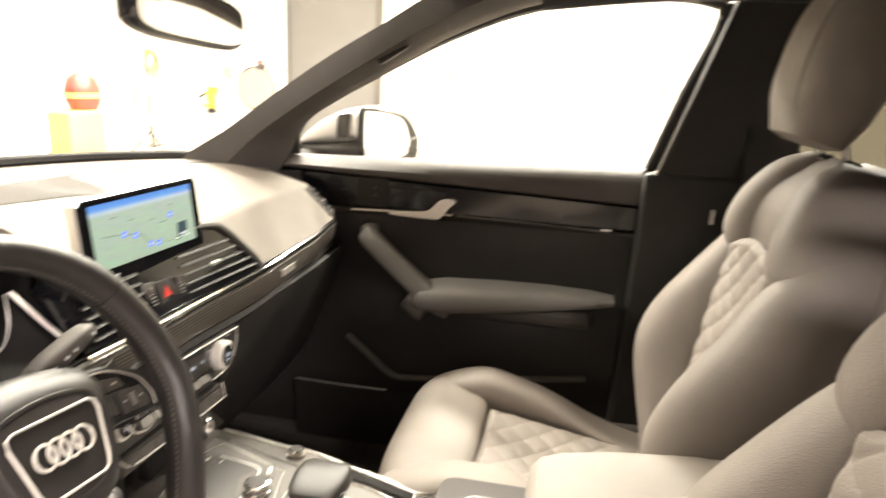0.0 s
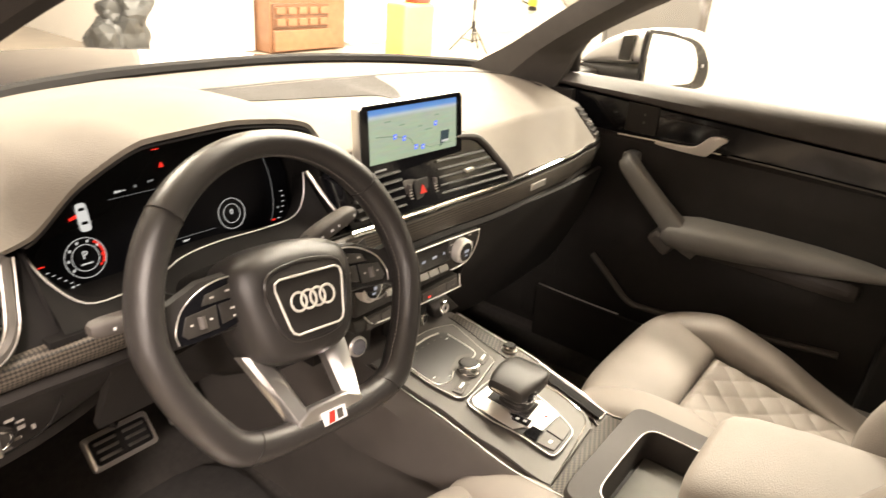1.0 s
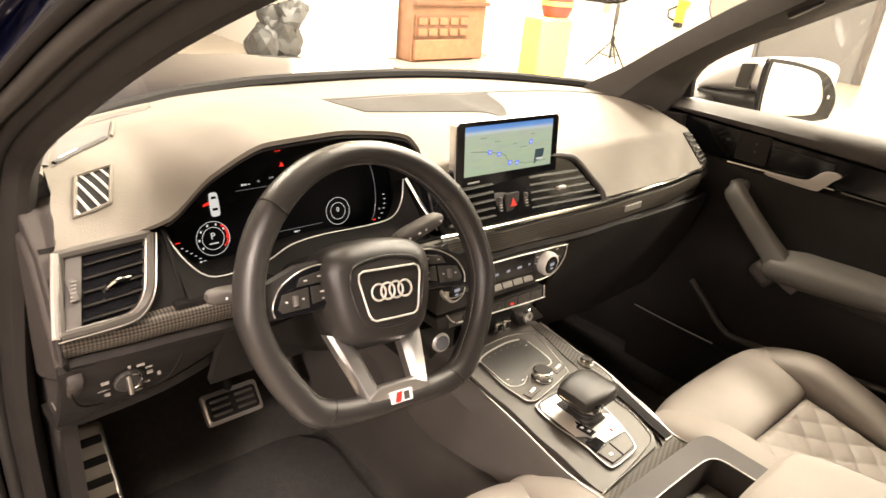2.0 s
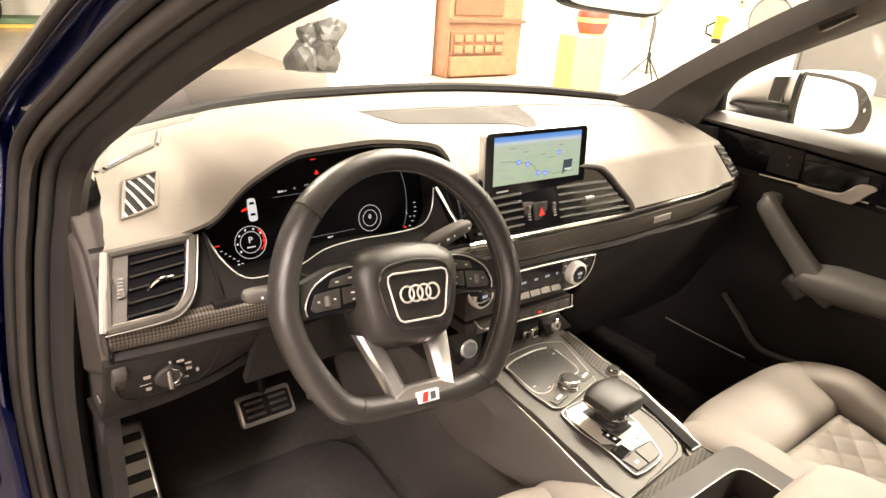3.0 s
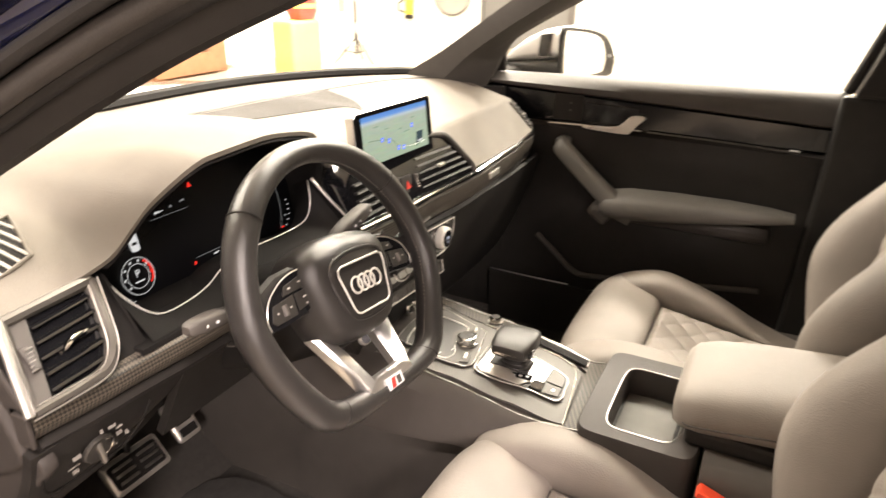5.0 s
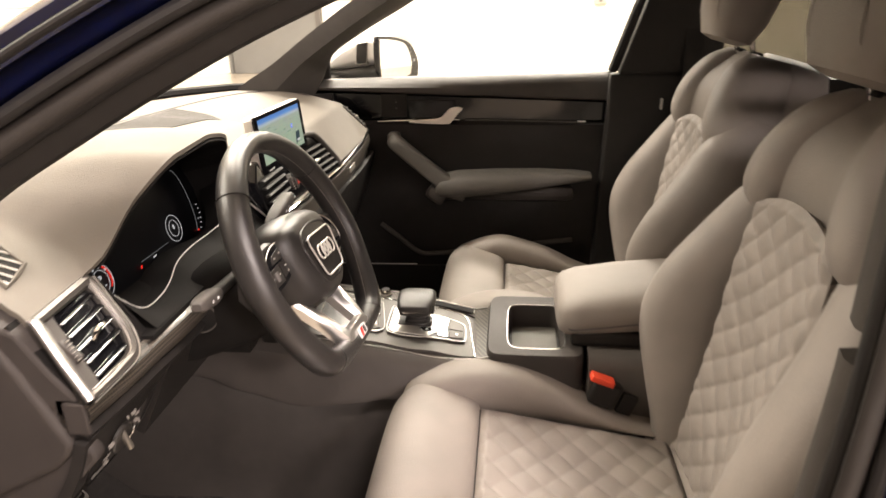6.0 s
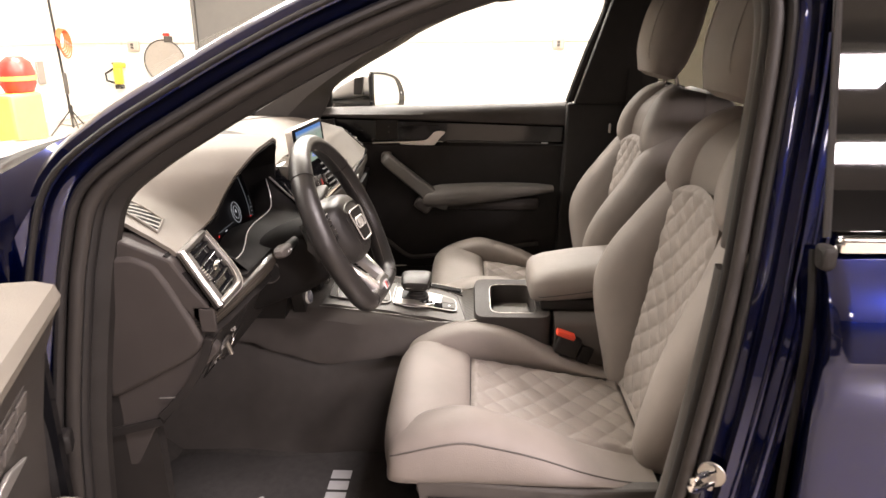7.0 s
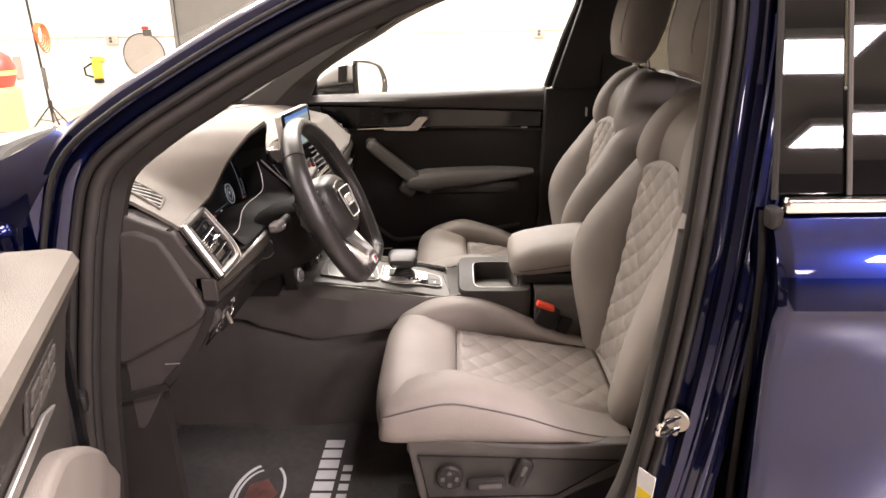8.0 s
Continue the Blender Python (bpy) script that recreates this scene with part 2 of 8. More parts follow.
def sheet(f, nu, nv, thick=0.004, face=None):
    """A surface f(u, v) over 0..1, with a back set off by its thickness, away from the side it faces."""
    pts = [[V(f(i / nu, j / nv)) for j in range(nv + 1)] for i in range(nu + 1)]
    bm = bmesh.new()
    top = [[bm.verts.new(q) for q in row] for row in pts]
    for i in range(nu):
        for j in range(nv):
            bm.faces.new((top[i][j], top[i + 1][j], top[i + 1][j + 1], top[i][j + 1]))
    if thick:
        bm.normal_update()
        mid = top[nu // 2][nv // 2].normal
        if face is not None and mid.dot(V(face)) < 0:
            thick = -thick
        bot = [[bm.verts.new(v.co - v.normal * thick) for v in row] for row in top]
        for i in range(nu):
            for j in range(nv):
                bm.faces.new((bot[i][j], bot[i][j + 1], bot[i + 1][j + 1], bot[i + 1][j]))
        for i in range(nu):
            bm.faces.new((top[i][0], bot[i][0], bot[i + 1][0], top[i + 1][0]))
            bm.faces.new((top[i][nv], top[i + 1][nv], bot[i + 1][nv], bot[i][nv]))
        for j in range(nv):
            bm.faces.new((top[0][j], top[0][j + 1], bot[0][j + 1], bot[0][j]))
            bm.faces.new((top[nu][j], bot[nu][j], bot[nu][j + 1], top[nu][j + 1]))
    return bm


def disc(c, axis, r, h, count=28, bevel=0.0, inner=0.0):
    """A round knob or ring: centre of its base, axis towards its face."""
    ax = V(axis).normalized()
    u = ax.orthogonal().normalized()
    w = ax.cross(u)
    c = V(c)
    prof = [(r, 0), (r, h - bevel), (r - bevel, h)]
    if inner:
        prof += [(inner, h), (inner, 0)]
        return loft([ring(c + ax * z, u, w, q, q, 2, count) for q, z in prof], True, False, True)
    return loft([ring(c + ax * z, u, w, q, q, 2, count) for q, z in prof])


def words(text, size, m, depth=0.0004):
    """Lettering in the built-in font, as a mesh, at the pose m."""
    cu = bpy.data.curves.new("lettering", "FONT")
    cu.body, cu.size, cu.extrude, cu.align_x, cu.align_y = text, size, depth, "CENTER", "CENTER"
    tmp = new("lettering", cu)
    me = bpy.data.meshes.new_from_object(tmp)
    bpy.data.objects.remove(tmp)
    bpy.data.curves.remove(cu)
    bm = bmesh.new()
    bm.from_mesh(me)
    bpy.data.meshes.remove(me)
    bmesh.ops.transform(bm, matrix=m, verts=bm.verts)
    return bm


def table(rows, x):
    """Rows (x, values...) blended smoothly at x."""
    if x <= rows[0][0]:
        return rows[0][1:]
    for a, b in zip(rows[:-1], rows[1:]):
        if x <= b[0]:
            t = (x - a[0]) / (b[0] - a[0])
            t = t * t * (3 - 2 * t)
            return tuple(p + (q - p) * t for p, q in zip(a[1:], b[1:]))
    return rows[-1][1:]


def flow(rows, x):
    """Rows (x, values...) joined by one smooth curve, read at x."""
    n = len(rows)
    i = min(n - 2, max(0, next((k - 1 for k in range(1, n) if x <= rows[k][0]), n - 2)))
    a, b = rows[i], rows[i + 1]
    h = b[0] - a[0]
    t = max(0.0, min(1.0, (x - a[0]) / h))
    out = []
    for k in range(1, len(a)):
        s = (b[k] - a[k]) / h
        s0 = (a[k] - rows[i - 1][k]) / (a[0] - rows[i - 1][0]) if i > 0 else s
        s1 = (rows[i + 2][k] - b[k]) / (rows[i + 2][0] - b[0]) if i + 2 < n else s
        m0 = 0.0 if s0 * s <= 0 else 2 * s0 * s / (s0 + s)
        m1 = 0.0 if s1 * s <= 0 else 2 * s1 * s / (s1 + s)
        out.append((2 * t ** 3 - 3 * t * t + 1) * a[k] + (t ** 3 - 2 * t * t + t) * h * m0 + (3 * t * t - 2 * t ** 3) * b[k] + (t ** 3 - t * t) * h * m1)
    return tuple(out)


def plane_pose(o, right, up):
    """The pose of lettering: origin, reading direction, up."""
    r, u = V(right).normalized(), V(up).normalized()
    n = r.cross(u).normalized()
    u = n.cross(r)
    return Matrix(((r.x, u.x, n.x, o[0]), (r.y, u.y, n.y, o[1]), (r.z, u.z, n.z, o[2]), (0, 0, 0, 1)))


# ---- the garage ----
solo("floor", box(1.0, 2.5, -0.1, 20.4, 23.4, 0.2), FLOOR, "tan coated concrete garage floor with a soft sheen", "floor", kind="structure")
solo("wall_east", box(10.6, 2.5, 2.1, 0.2, 23.0, 4.2), WALL, "bright white painted garage wall", "wall", kind="structure")
solo("wall_front", box(6.8, 6.9, 2.1, 7.4, 0.2, 4.2), WALL, "bright white painted garage wall", "wall", kind="structure")
solo("wall_return", box(3.2, 10.0, 2.1, 0.2, 5.98, 4.2), WALL, "white painted return wall beside the open bay", "wall", kind="structure")
solo("wall_far", box(-3.0, 13.1, 2.1, 12.2, 0.2, 4.2), WALL, "pale painted far wall of the neighbouring bay", "wall", kind="structure")
# Unseen walls: dull for dark reflections, white where the door mirror looks.
solo("wall_west", box(-9.1, 2.5, 2.1, 0.2, 21.0, 4.2), DULL_WALL, "unseen grey-brown wall behind the open car door, dark for reflections", "wall", kind="structure")
solo("wall_rear_white", box(5.5, -8.1, 2.1, 9.8, 0.2, 4.2), WALL, "bright white painted rear wall beyond the passenger side", "wall", kind="structure")
solo("wall_rear", box(-4.2, -8.1, 2.1, 9.58, 0.2, 4.2), DULL_WALL, "unseen grey-brown rear wall of the garage, dark for reflections", "wall", kind="structure")
solo("ceiling", box(1.0, 2.5, CEIL + 0.1, 20.4, 23.4, 0.2), CEILING, "pale painted garage ceiling", "ceiling", kind="structure")

LAMP_BODY = mat("white_lamp_housing", (0.75, 0.75, 0.73), 0.5)
for lx, ly, ln, share, tone in LAMPS:
    li = bpy.data.lights.new("tube_light", "AREA")
    li.shape, li.size, li.size_y = "RECTANGLE", 0.55, ln
    li.energy = LAMP_POWER * share
    li.color = tone
    lo = new("ceiling_lamp_glow", li)
    lo.location = (lx, ly, CEIL - 0.30)
    fix = thing("ceiling_lamp", (lx, ly, CEIL - 0.02), "long white ceiling strip lamp of a mostly assumed set, switched on", "lamp", "ceiling lamps")
    part("housing", box(lx, ly, CEIL - 0.24, 0.62, ln + 0.08, 0.08, 0.02), LAMP_BODY, fix)
    for s in (-0.4, 0.4):
        part("rod", box(lx, ly + s * ln, CEIL - 0.11, 0.02, 0.02, 0.18, 0.004), ALU_DARK, fix)


def wall_details():
    grey = mat("grey_door_paint", (0.12, 0.115, 0.11), 0.6, 0, 0.08, 6)
    # sliding door in the east wall
    sh = thing("sliding_door", (10.42, 4.1, 0.0), "plain grey steel sliding door standing in the white wall", "door")
    part("leaf", box(10.44, 4.12, 1.32, 0.08, 1.55, 2.64, 0.01), grey, sh)
    part("edge_post", box(10.42, 3.33, 1.34, 0.12, 0.10, 2.70, 0.012), TRIM_MID, sh)
    part("edge_post", box(10.42, 4.93, 1.34, 0.12, 0.06, 2.70, 0.012), grey, sh)
    part("head_rail", box(10.42, 4.12, 2.72, 0.14, 1.75, 0.10, 0.012), TRIM_MID, sh)
    # conduit along both walls
    pipe = mat("painted_conduit", (0.5, 0.45, 0.38), 0.5)
    cd = thing("conduit", (10.46, 0.0, 1.17), "thin metal electrical conduit clipped along the wall", "conduit")
    part("pipe", tube([(10.47, -7.6, 1.17), (10.47, 3.2, 1.17)], 0.012, 8), pipe, cd)
    part("pipe", tube([(10.47, 4.98, 1.17), (10.47, 6.74, 1.17), (6.2, 6.77, 1.17)], 0.012, 8), pipe, cd)
    for y in (-6, -4.8, -3.6, -2.4, -0.6, 0.6, 1.8, 3.0, 5.2, 6.3):
        part("clip", box(10.472, y, 1.17, 0.02, 0.03, 0.05, 0.004), pipe, cd)
    ob = thing("outlet_box", (10.46, -1.3, 1.08), "square metal wall outlet box on the conduit", "outlet box", "wall boxes")
    part("box_body", box(10.45, -1.3, 1.13, 0.08, 0.20, 0.17, 0.015), pipe, ob)
    part("cover", box(10.40, -1.3, 1.13, 0.02, 0.16, 0.13, 0.006), PALE_BOX, ob)
    part("socket", box(10.387, -1.3, 1.155, 0.008, 0.05, 0.04, 0.003), TRIM_DARK, ob)
    part("socket", box(10.387, -1.3, 1.105, 0.008, 0.05, 0.04, 0.003), TRIM_DARK, ob)
    copy_thing(ob, Matrix.Translation((10.46, 2.1, 1.17)))
    copy_thing(ob, Matrix.Translation((10.46, 6.08, 1.07)))
    # round grey disc leaning on the wall
    dc = thing("round_board", (10.44, 5.55, 0.45), "round grey board hung on the white wall", "board")
    part("face", disc((10.46, 5.55, 0.86), (-1, 0, 0), 0.36, 0.03, 40, 0.006), mat("grey_board", (0.30, 0.27, 0.24), 0.6), dc)
    part("rim", tube([V((10.43, 5.55 + 0.36 * math.cos(a), 0.86 + 0.36 * math.sin(a))) for a in [i * math.pi / 20 for i in range(40)]], 0.012, 6, True), TRIM_DARK, dc)
    # yellow power tool on a hook
    yel = mat("yellow_plastic", (0.75, 0.55, 0.05), 0.45)
    tl = thing("power_tool", (10.44, 6.4, 0.35), "yellow and black power tool hanging on the wall", "tool")
    part("body", box(10.40, 6.40, 0.62, 0.10, 0.15, 0.30, 0.03), yel, tl)
    part("head", box(10.40, 6.36, 0.80, 0.09, 0.20, 0.08, 0.02), yel, tl)
    part("grip", tube([(10.36, 6.46, 0.74), (10.34, 6.60, 0.66), (10.36, 6.60, 0.54), (10.38, 6.48, 0.50)], 0.018, 8), TRIM_BLACK, tl)
    part("battery", box(10.40, 6.40, 0.43, 0.11, 0.13, 0.07, 0.012), TRIM_BLACK, tl)
    part("hook", box(10.45, 6.43, 0.83, 0.05, 0.17, 0.03, 0.006), TRIM_DARK, tl)
    rd = thing("cable_winder", (10.42, 5.45, 1.18), "small dark junction box with a red plug above the conduit", "junction box")
    part("base", box(10.45, 5.45, 1.23, 0.08, 0.13, 0.10, 0.012), TRIM_DARK, rd)
    part("plug", box(10.43, 5.47, 1.31, 0.06, 0.11, 0.05, 0.015), RED, rd)
    # stand with a red cable
    sx, sy = 7.3, 5.5
    st = thing("light_stand", (sx, sy, 0.0), "slim black tripod light stand with a red cable looped on it", "stand")
    part("pole", tube([(sx, sy, 0.12), (sx - 0.05, sy + 0.03, 2.2)], 0.016, 10), TRIM_BLACK, st)
    for a in (0.4, 2.5, 4.6):
        part("leg", tube([(sx, sy, 0.36), (sx + 0.36 * math.cos(a), sy + 0.30 * math.sin(a), 0.012)], 0.011, 8), TRIM_BLACK, st)
        part("brace", tube([(sx, sy, 0.14), (sx + 0.2 * math.cos(a), sy + 0.17 * math.sin(a), 0.19)], 0.007, 6), TRIM_BLACK, st)
    part("collar", box(sx, sy, 0.38, 0.05, 0.05, 0.08, 0.014), TRIM_BLACK, st)
    part("clamp", box(sx - 0.04, sy - 0.02, 0.70, 0.05, 0.05, 0.28, 0.018), TRIM_DARK, st)
    cab = mat("orange_red_cable", (0.75, 0.10, 0.03), 0.45)
    cb = thing("cable_coil", (sx - 0.04, sy - 0.06, 1.1), "orange-red cable coil hung on the light stand", "cable")
    for k in range(5):
        r0 = 0.10 + 0.010 * k
        part("loop", tube([V((sx - 0.04 + r0 * 0.9 * math.cos(q) + 0.008 * k, sy - 0.05 - 0.010 * k, 1.26 + r0 * 1.25 * math.sin(q) - 0.016 * k)) for q in [i * math.pi / 12 for i in range(24)]], 0.010, 6, True), cab, cb)
    part("plate", box(8.78, 6.76, 0.76, 0.17, 0.02, 0.34, 0.008), mat("grey_plate", (0.33, 0.29, 0.26), 0.5), thing("wall_plate", (8.78, 6.78, 0.6), "small grey plate fixed to the white wall", "plate"))
    # yellow display pillar with a red cap
    yw = mat("pale_yellow_panel", (0.78, 0.46, 0.10), 0.5)
    px, py = 4.55, 4.35
    yp = thing("display_pillar", (px, py, 0.0), "pale yellow display pillar with a round red cap", "display")
    part("column", box(px, py, 0.40, 0.46, 0.26, 0.80, 0.03), yw, yp)
    part("cap", loft([ring((px + 0.10, py, z), (1, 0, 0), (0, 1, 0), r, r * 0.8, 2.3, 24) for z, r in ((0.79, 0.02), (0.80, 0.13), (0.88, 0.165), (0.98, 0.17), (1.07, 0.14), (1.12, 0.07), (1.125, 0.01))]), RED, yp, "round red cap with a pale band")
    part("band", loft([ring((px + 0.10, py, z), (1, 0, 0), (0, 1, 0), 0.174, 0.140, 2.3, 24) for z in (0.91, 0.95)], True, False), yw, yp)
    # wooden panel
    wood = mat("tan_wood", (0.21, 0.098, 0.048), 0.5, 0, 0.25, 12)
    wood_d = mat("brown_wood", (0.13, 0.055, 0.026), 0.5, 0, 0.25, 12)
    wp = thing("wooden_cabinet", (5.15, 6.55, 0.0), "tall tan wooden cabinet with a recessed grid panel", "cabinet")
    part("body", box(5.15, 6.62, 0.62, 1.24, 0.30, 1.24, 0.02), wood, wp)
    part("top_rail", box(5.15, 6.44, 0.70, 1.25, 0.08, 0.05, 0.012), wood_d, wp)
    part("back_panel", box(5.00, 6.455, 0.43, 0.88, 0.03, 0.28, 0.01), wood_d, wp)
    for r in range(2):
        for c in range(5):
            part("block", box(4.66 + c * 0.17, 6.43, 0.36 + r * 0.13, 0.13, 0.04, 0.085, 0.012), wood, wp)
    part("slope", prism([(4.56, 6.46, 0.27), (5.42, 6.46, 0.27), (5.60, 6.46, 0.03), (4.56, 6.46, 0.03)], (0, -0.05, 0), 0.01), wood, wp)
    part("upper_panel", box(5.00, 6.46, 0.98, 0.80, 0.03, 0.44, 0.012), wood_d, wp)
    # white screens
    wt = mat("white_board", (0.82, 0.80, 0.76), 0.5, 0, 0.03, 4)
    for x0, w in ((3.75, 1.5), (6.30, 0.9)):
        b = thing("white_board", (x0, 6.72, 0.0), "tall plain white board standing against the wall", "board", "white boards")
        part("panel", box(x0, 6.74, 1.25, w, 0.05, 2.48, 0.008), wt, b)
        part("foot", box(x0, 6.66, 0.02, w * 0.7, 0.12, 0.04, 0.008), PALE_BOX, b)
    # crumpled dark machine
    gm = mat("dark_glossy_film", (0.030, 0.031, 0.031), 0.42, 0.0, 0.5, 14)
    mc = thing("machine_part", (2.6, 6.4, 0.0), "dark crumpled machine part wrapped in glossy film on a low trolley", "machine part")
    part("trolley", box(2.6, 6.4, 0.06, 0.85, 0.6, 0.12, 0.02), TRIM_DARK, mc)
    rnd = random.Random(7)
    for bx, by, bz, r in ((2.52, 6.35, 0.30, 0.19), (2.74, 6.38, 0.34, 0.21), (2.80, 6.32, 0.56, 0.17), (2.62, 6.40, 0.52, 0.13)):
        lump = bmesh.new()
        bmesh.ops.create_icosphere(lump, subdivisions=3, radius=r)
        off = V((rnd.uniform(0, 9), rnd.uniform(0, 9), rnd.uniform(0, 9)))
        for v in lump.verts:
            q = v.co / r
            k = 0.45 * noise.noise(q * 1.1 + off) - 0.28 * abs(noise.noise(q * 1.9 + off)) + 0.06 * noise.noise(q * 4.0 + off)
            v.co = V((v.co.x * 1.1, v.co.y * 0.9, v.co.z)) * (1.02 + k) + V((bx, by, bz))
        part("wrapped_lump", lump, gm, mc, "", True, 16)
    # post and far parked van
    po = thing("door_post", (1.12, 11.3, 0.0), "cream painted post of the far bay door", "post")
    part("post", box(1.12, 11.3, 2.0, 0.14, 0.14, 4.0, 0.02), mat("cream_paint", (0.6, 0.5, 0.36), 0.5), po)
    gr = mat("green_sheet", (0.10, 0.17, 0.09), 0.6)
    pl = thing("workshop_pallet", (0.72, 11.75, 0.0), "low green and yellow pallet under the parked van", "pallet")
    part("deck", box(0.72, 11.75, 0.10, 0.75, 0.5, 0.08, 0.01), gr, pl)
    part("runner", box(0.72, 11.55, 0.03, 0.75, 0.06, 0.06, 0.01), yw, pl)
    va = thing("parked_van", (-0.2, 12.0, 0.0), "dark parked van with a pale and red striped flank", "van")
    part("body", loft([ring((x, 12.0, 0.78), (0, 1, 0), (0, 0, 1), 0.75, h, 4, 20) for x, h in ((-2.4, 0.42), (-2.3, 0.5), (0.25, 0.52), (0.62, 0.36), (0.7, 0.2))]), GLOSS_BLACK, va)
    part("stripe", box(-0.75, 11.22, 0.86, 2.5, 0.03, 0.10, 0.01), RED, va)
    part("stripe", box(-0.75, 11.22, 0.72, 2.5, 0.03, 0.12, 0.01), WHITE_INK, va)
    part("cab", box(-0.8, 12.0, 1.5, 2.4, 1.3, 0.5, 0.12), DARK_GLASS, va)
    for x in (-1.7, 0.1):
        w = part("wheel", disc((x, 11.32, 0.32), (0, -1, 0), 0.32, 0.18, 28, 0.03), RUBBER, va)
        part("rim", disc((x, 11.16, 0.32), (0, -1, 0), 0.19, 0.02, 24, 0.005), ALU_DARK, w)


# ---- the car's shell ----
car = thing("car", (0, 0, 0), "dark blue five-door car with its driver's door wide open", "car")


def yback(x):
    return 1.12 - 0.30 * (abs(x) / 0.69) ** 2.5


# the line of the driver's door opening, from its front foot up, over and down
OPEN_A = [(-0.760, 0.735, 0.42), (-0.765, 0.715, 0.60), (-0.763, 0.699, 0.765), (-0.746, 0.674, 0.942), (-0.733, 0.660, 1.025), (-0.721, 0.636, 1.100), (-0.707, 0.577, 1.151), (-0.688, 0.505, 1.196), (-0.667, 0.410, 1.250), (-0.645, 0.310, 1.300), (-0.622, 0.180, 1.352), (-0.602, 0.030, 1.395), (-0.595, -0.120, 1.415), (-0.60, -0.215, 1.405)]
OPEN_B = [(-0.613, -0.262, 1.360), (-0.632, -0.266, 1.28), (-0.668, -0.246, 1.10), (-0.698, -0.226, 0.95), (-0.722, -0.198, 0.78), (-0.738, -0.160, 0.58), (-0.745, -0.110, 0.45)]
OPEN_S = [(-0.748, -0.04, 0.405), (-0.752, 0.20, 0.395), (-0.756, 0.50, 0.395), (-0.758, 0.66, 0.40)]
OPENING = smooth_path(OPEN_A + OPEN_B + OPEN_S, 5, True)


def rail(path, profile, closed_path=False, closed=True, side=-1, centre=(0, 0.2, 0.9)):
    """Sweeps a profile of (n, l) along a line of the car's side: n away from the opening's middle, l outwards from the car."""
    p = [V(q) for q in path]
    k = len(p)
    rings = []
    for i in range(k):
        a, b = (p[(i - 1) % k], p[(i + 1) % k]) if closed_path else (p[max(i - 1, 0)], p[min(i + 1, k - 1)])
        t = (b - a).normalized()
        nn = V((0, -t.z, t.y)).normalized()
        if nn.dot(p[i] - V(centre)) < 0:
            nn = -nn
        rings.append([p[i] + nn * n + V((side, 0, 0)) * l for n, l in profile])
    return loft(rings, closed, True, closed_path)


def oval(n, l, a, b, k=10):
    return [(n + a * math.cos(2 * math.pi * i / k), l + b * math.sin(2 * math.pi * i / k)) for i in range(k)]


part("door_seal", rail(OPENING, oval(-0.002, 0.004, 0.010, 0.009), True), RUBBER_LIGHT, car, "grey-brown rubber door seal")
part("seal_lip", rail(OPENING, oval(-0.006, -0.017, 0.008, 0.010), True), RUBBER, car)
part("seal_lip", rail(OPENING, oval(0.012, 0.016, 0.007, 0.008), True), RUBBER, car)
FRONT = smooth_path(OPEN_A, 5)
part("pillar_trim", rail(FRONT[2:], [(-0.006, -0.022), (-0.018, -0.026), (-0.029, -0.036), (-0.031, -0.048), (-0.018, -0.060), (0.02, -0.068), (0.05, -0.05), (0.03, -0.02)]), TRIM_BLACK, car, "dark grey windscreen pillar trim")
part("door_jamb", rail(OPENING, [(0.008, 0.010), (0.022, 0.014), (0.034, 0.026), (0.036, 0.036), (0.050, 0.040), (0.052, 0.0), (0.02, -0.02)], True), PAINT, car, "dark blue painted door jamb")
PILL = smooth_path(OPEN_A[3:], 5)
part("windscreen_pillar", rail(PILL, [(0.038, 0.036), (0.046, 0.042), (0.055, 0.040), (0.063, 0.030), (0.067, 0.010), (0.062, -0.03), (0.035, -0.03), (0.035, 0.02)]), PAINT, car, "dark blue painted outer windscreen pillar")
part("pillar_gasket", rail(PILL, oval(0.042, 0.040, 0.004, 0.006)), RUBBER, car)
# inner trim of the pillar behind the front seat
BACK = smooth_path(OPEN_B, 5)
TRIM_SECTION = [(-0.004, -0.020), (-0.008, -0.026), (-0.012, -0.038), (-0.006, -0.060), (0.05, -0.080), (0.10, -0.08), (0.10, -0.02), (0.02, -0.018)]
part("centre_pillar_trim", rail(BACK[:14], TRIM_SECTION), TRIM_DARK, car, "dark grey upper centre pillar trim")
part("lower_pillar_trim", rail(BACK[14:], [(n - 0.002, l) for n, l in TRIM_SECTION]), TRIM_DARK, car, "dark lower centre pillar trim")
part("centre_pillar_panel", rail(BACK[4:], [(0.030, 0.004), (0.040, 0.018), (0.050, 0.028), (0.056, 0.040), (0.064, 0.050), (0.074, 0.058), (0.080, 0.066), (0.088, 0.064), (0.098, 0.03), (0.098, -0.03), (0.030, -0.02)]), PAINT, car, "dark blue painted centre pillar")
for n, l, r in ((0.053, 0.038, 0.006), (0.070, 0.058, 0.007)):
    part("pillar_bead", rail(BACK[4:], oval(n, l, r, r)), PAINT, car, "dark blue painted bead of the centre pillar")
part("sill_plate", prism([(-0.745, -0.10, 0.402), (-0.60, -0.10, 0.402), (-0.60, 0.66, 0.402), (-0.745, 0.66, 0.402)], (0, 0, 0.012), 0.004), ALU_DARK, car)
part("sill", box(-0.70, 0.28, 0.30, 0.20, 1.1, 0.19, 0.03), PAINT, car)


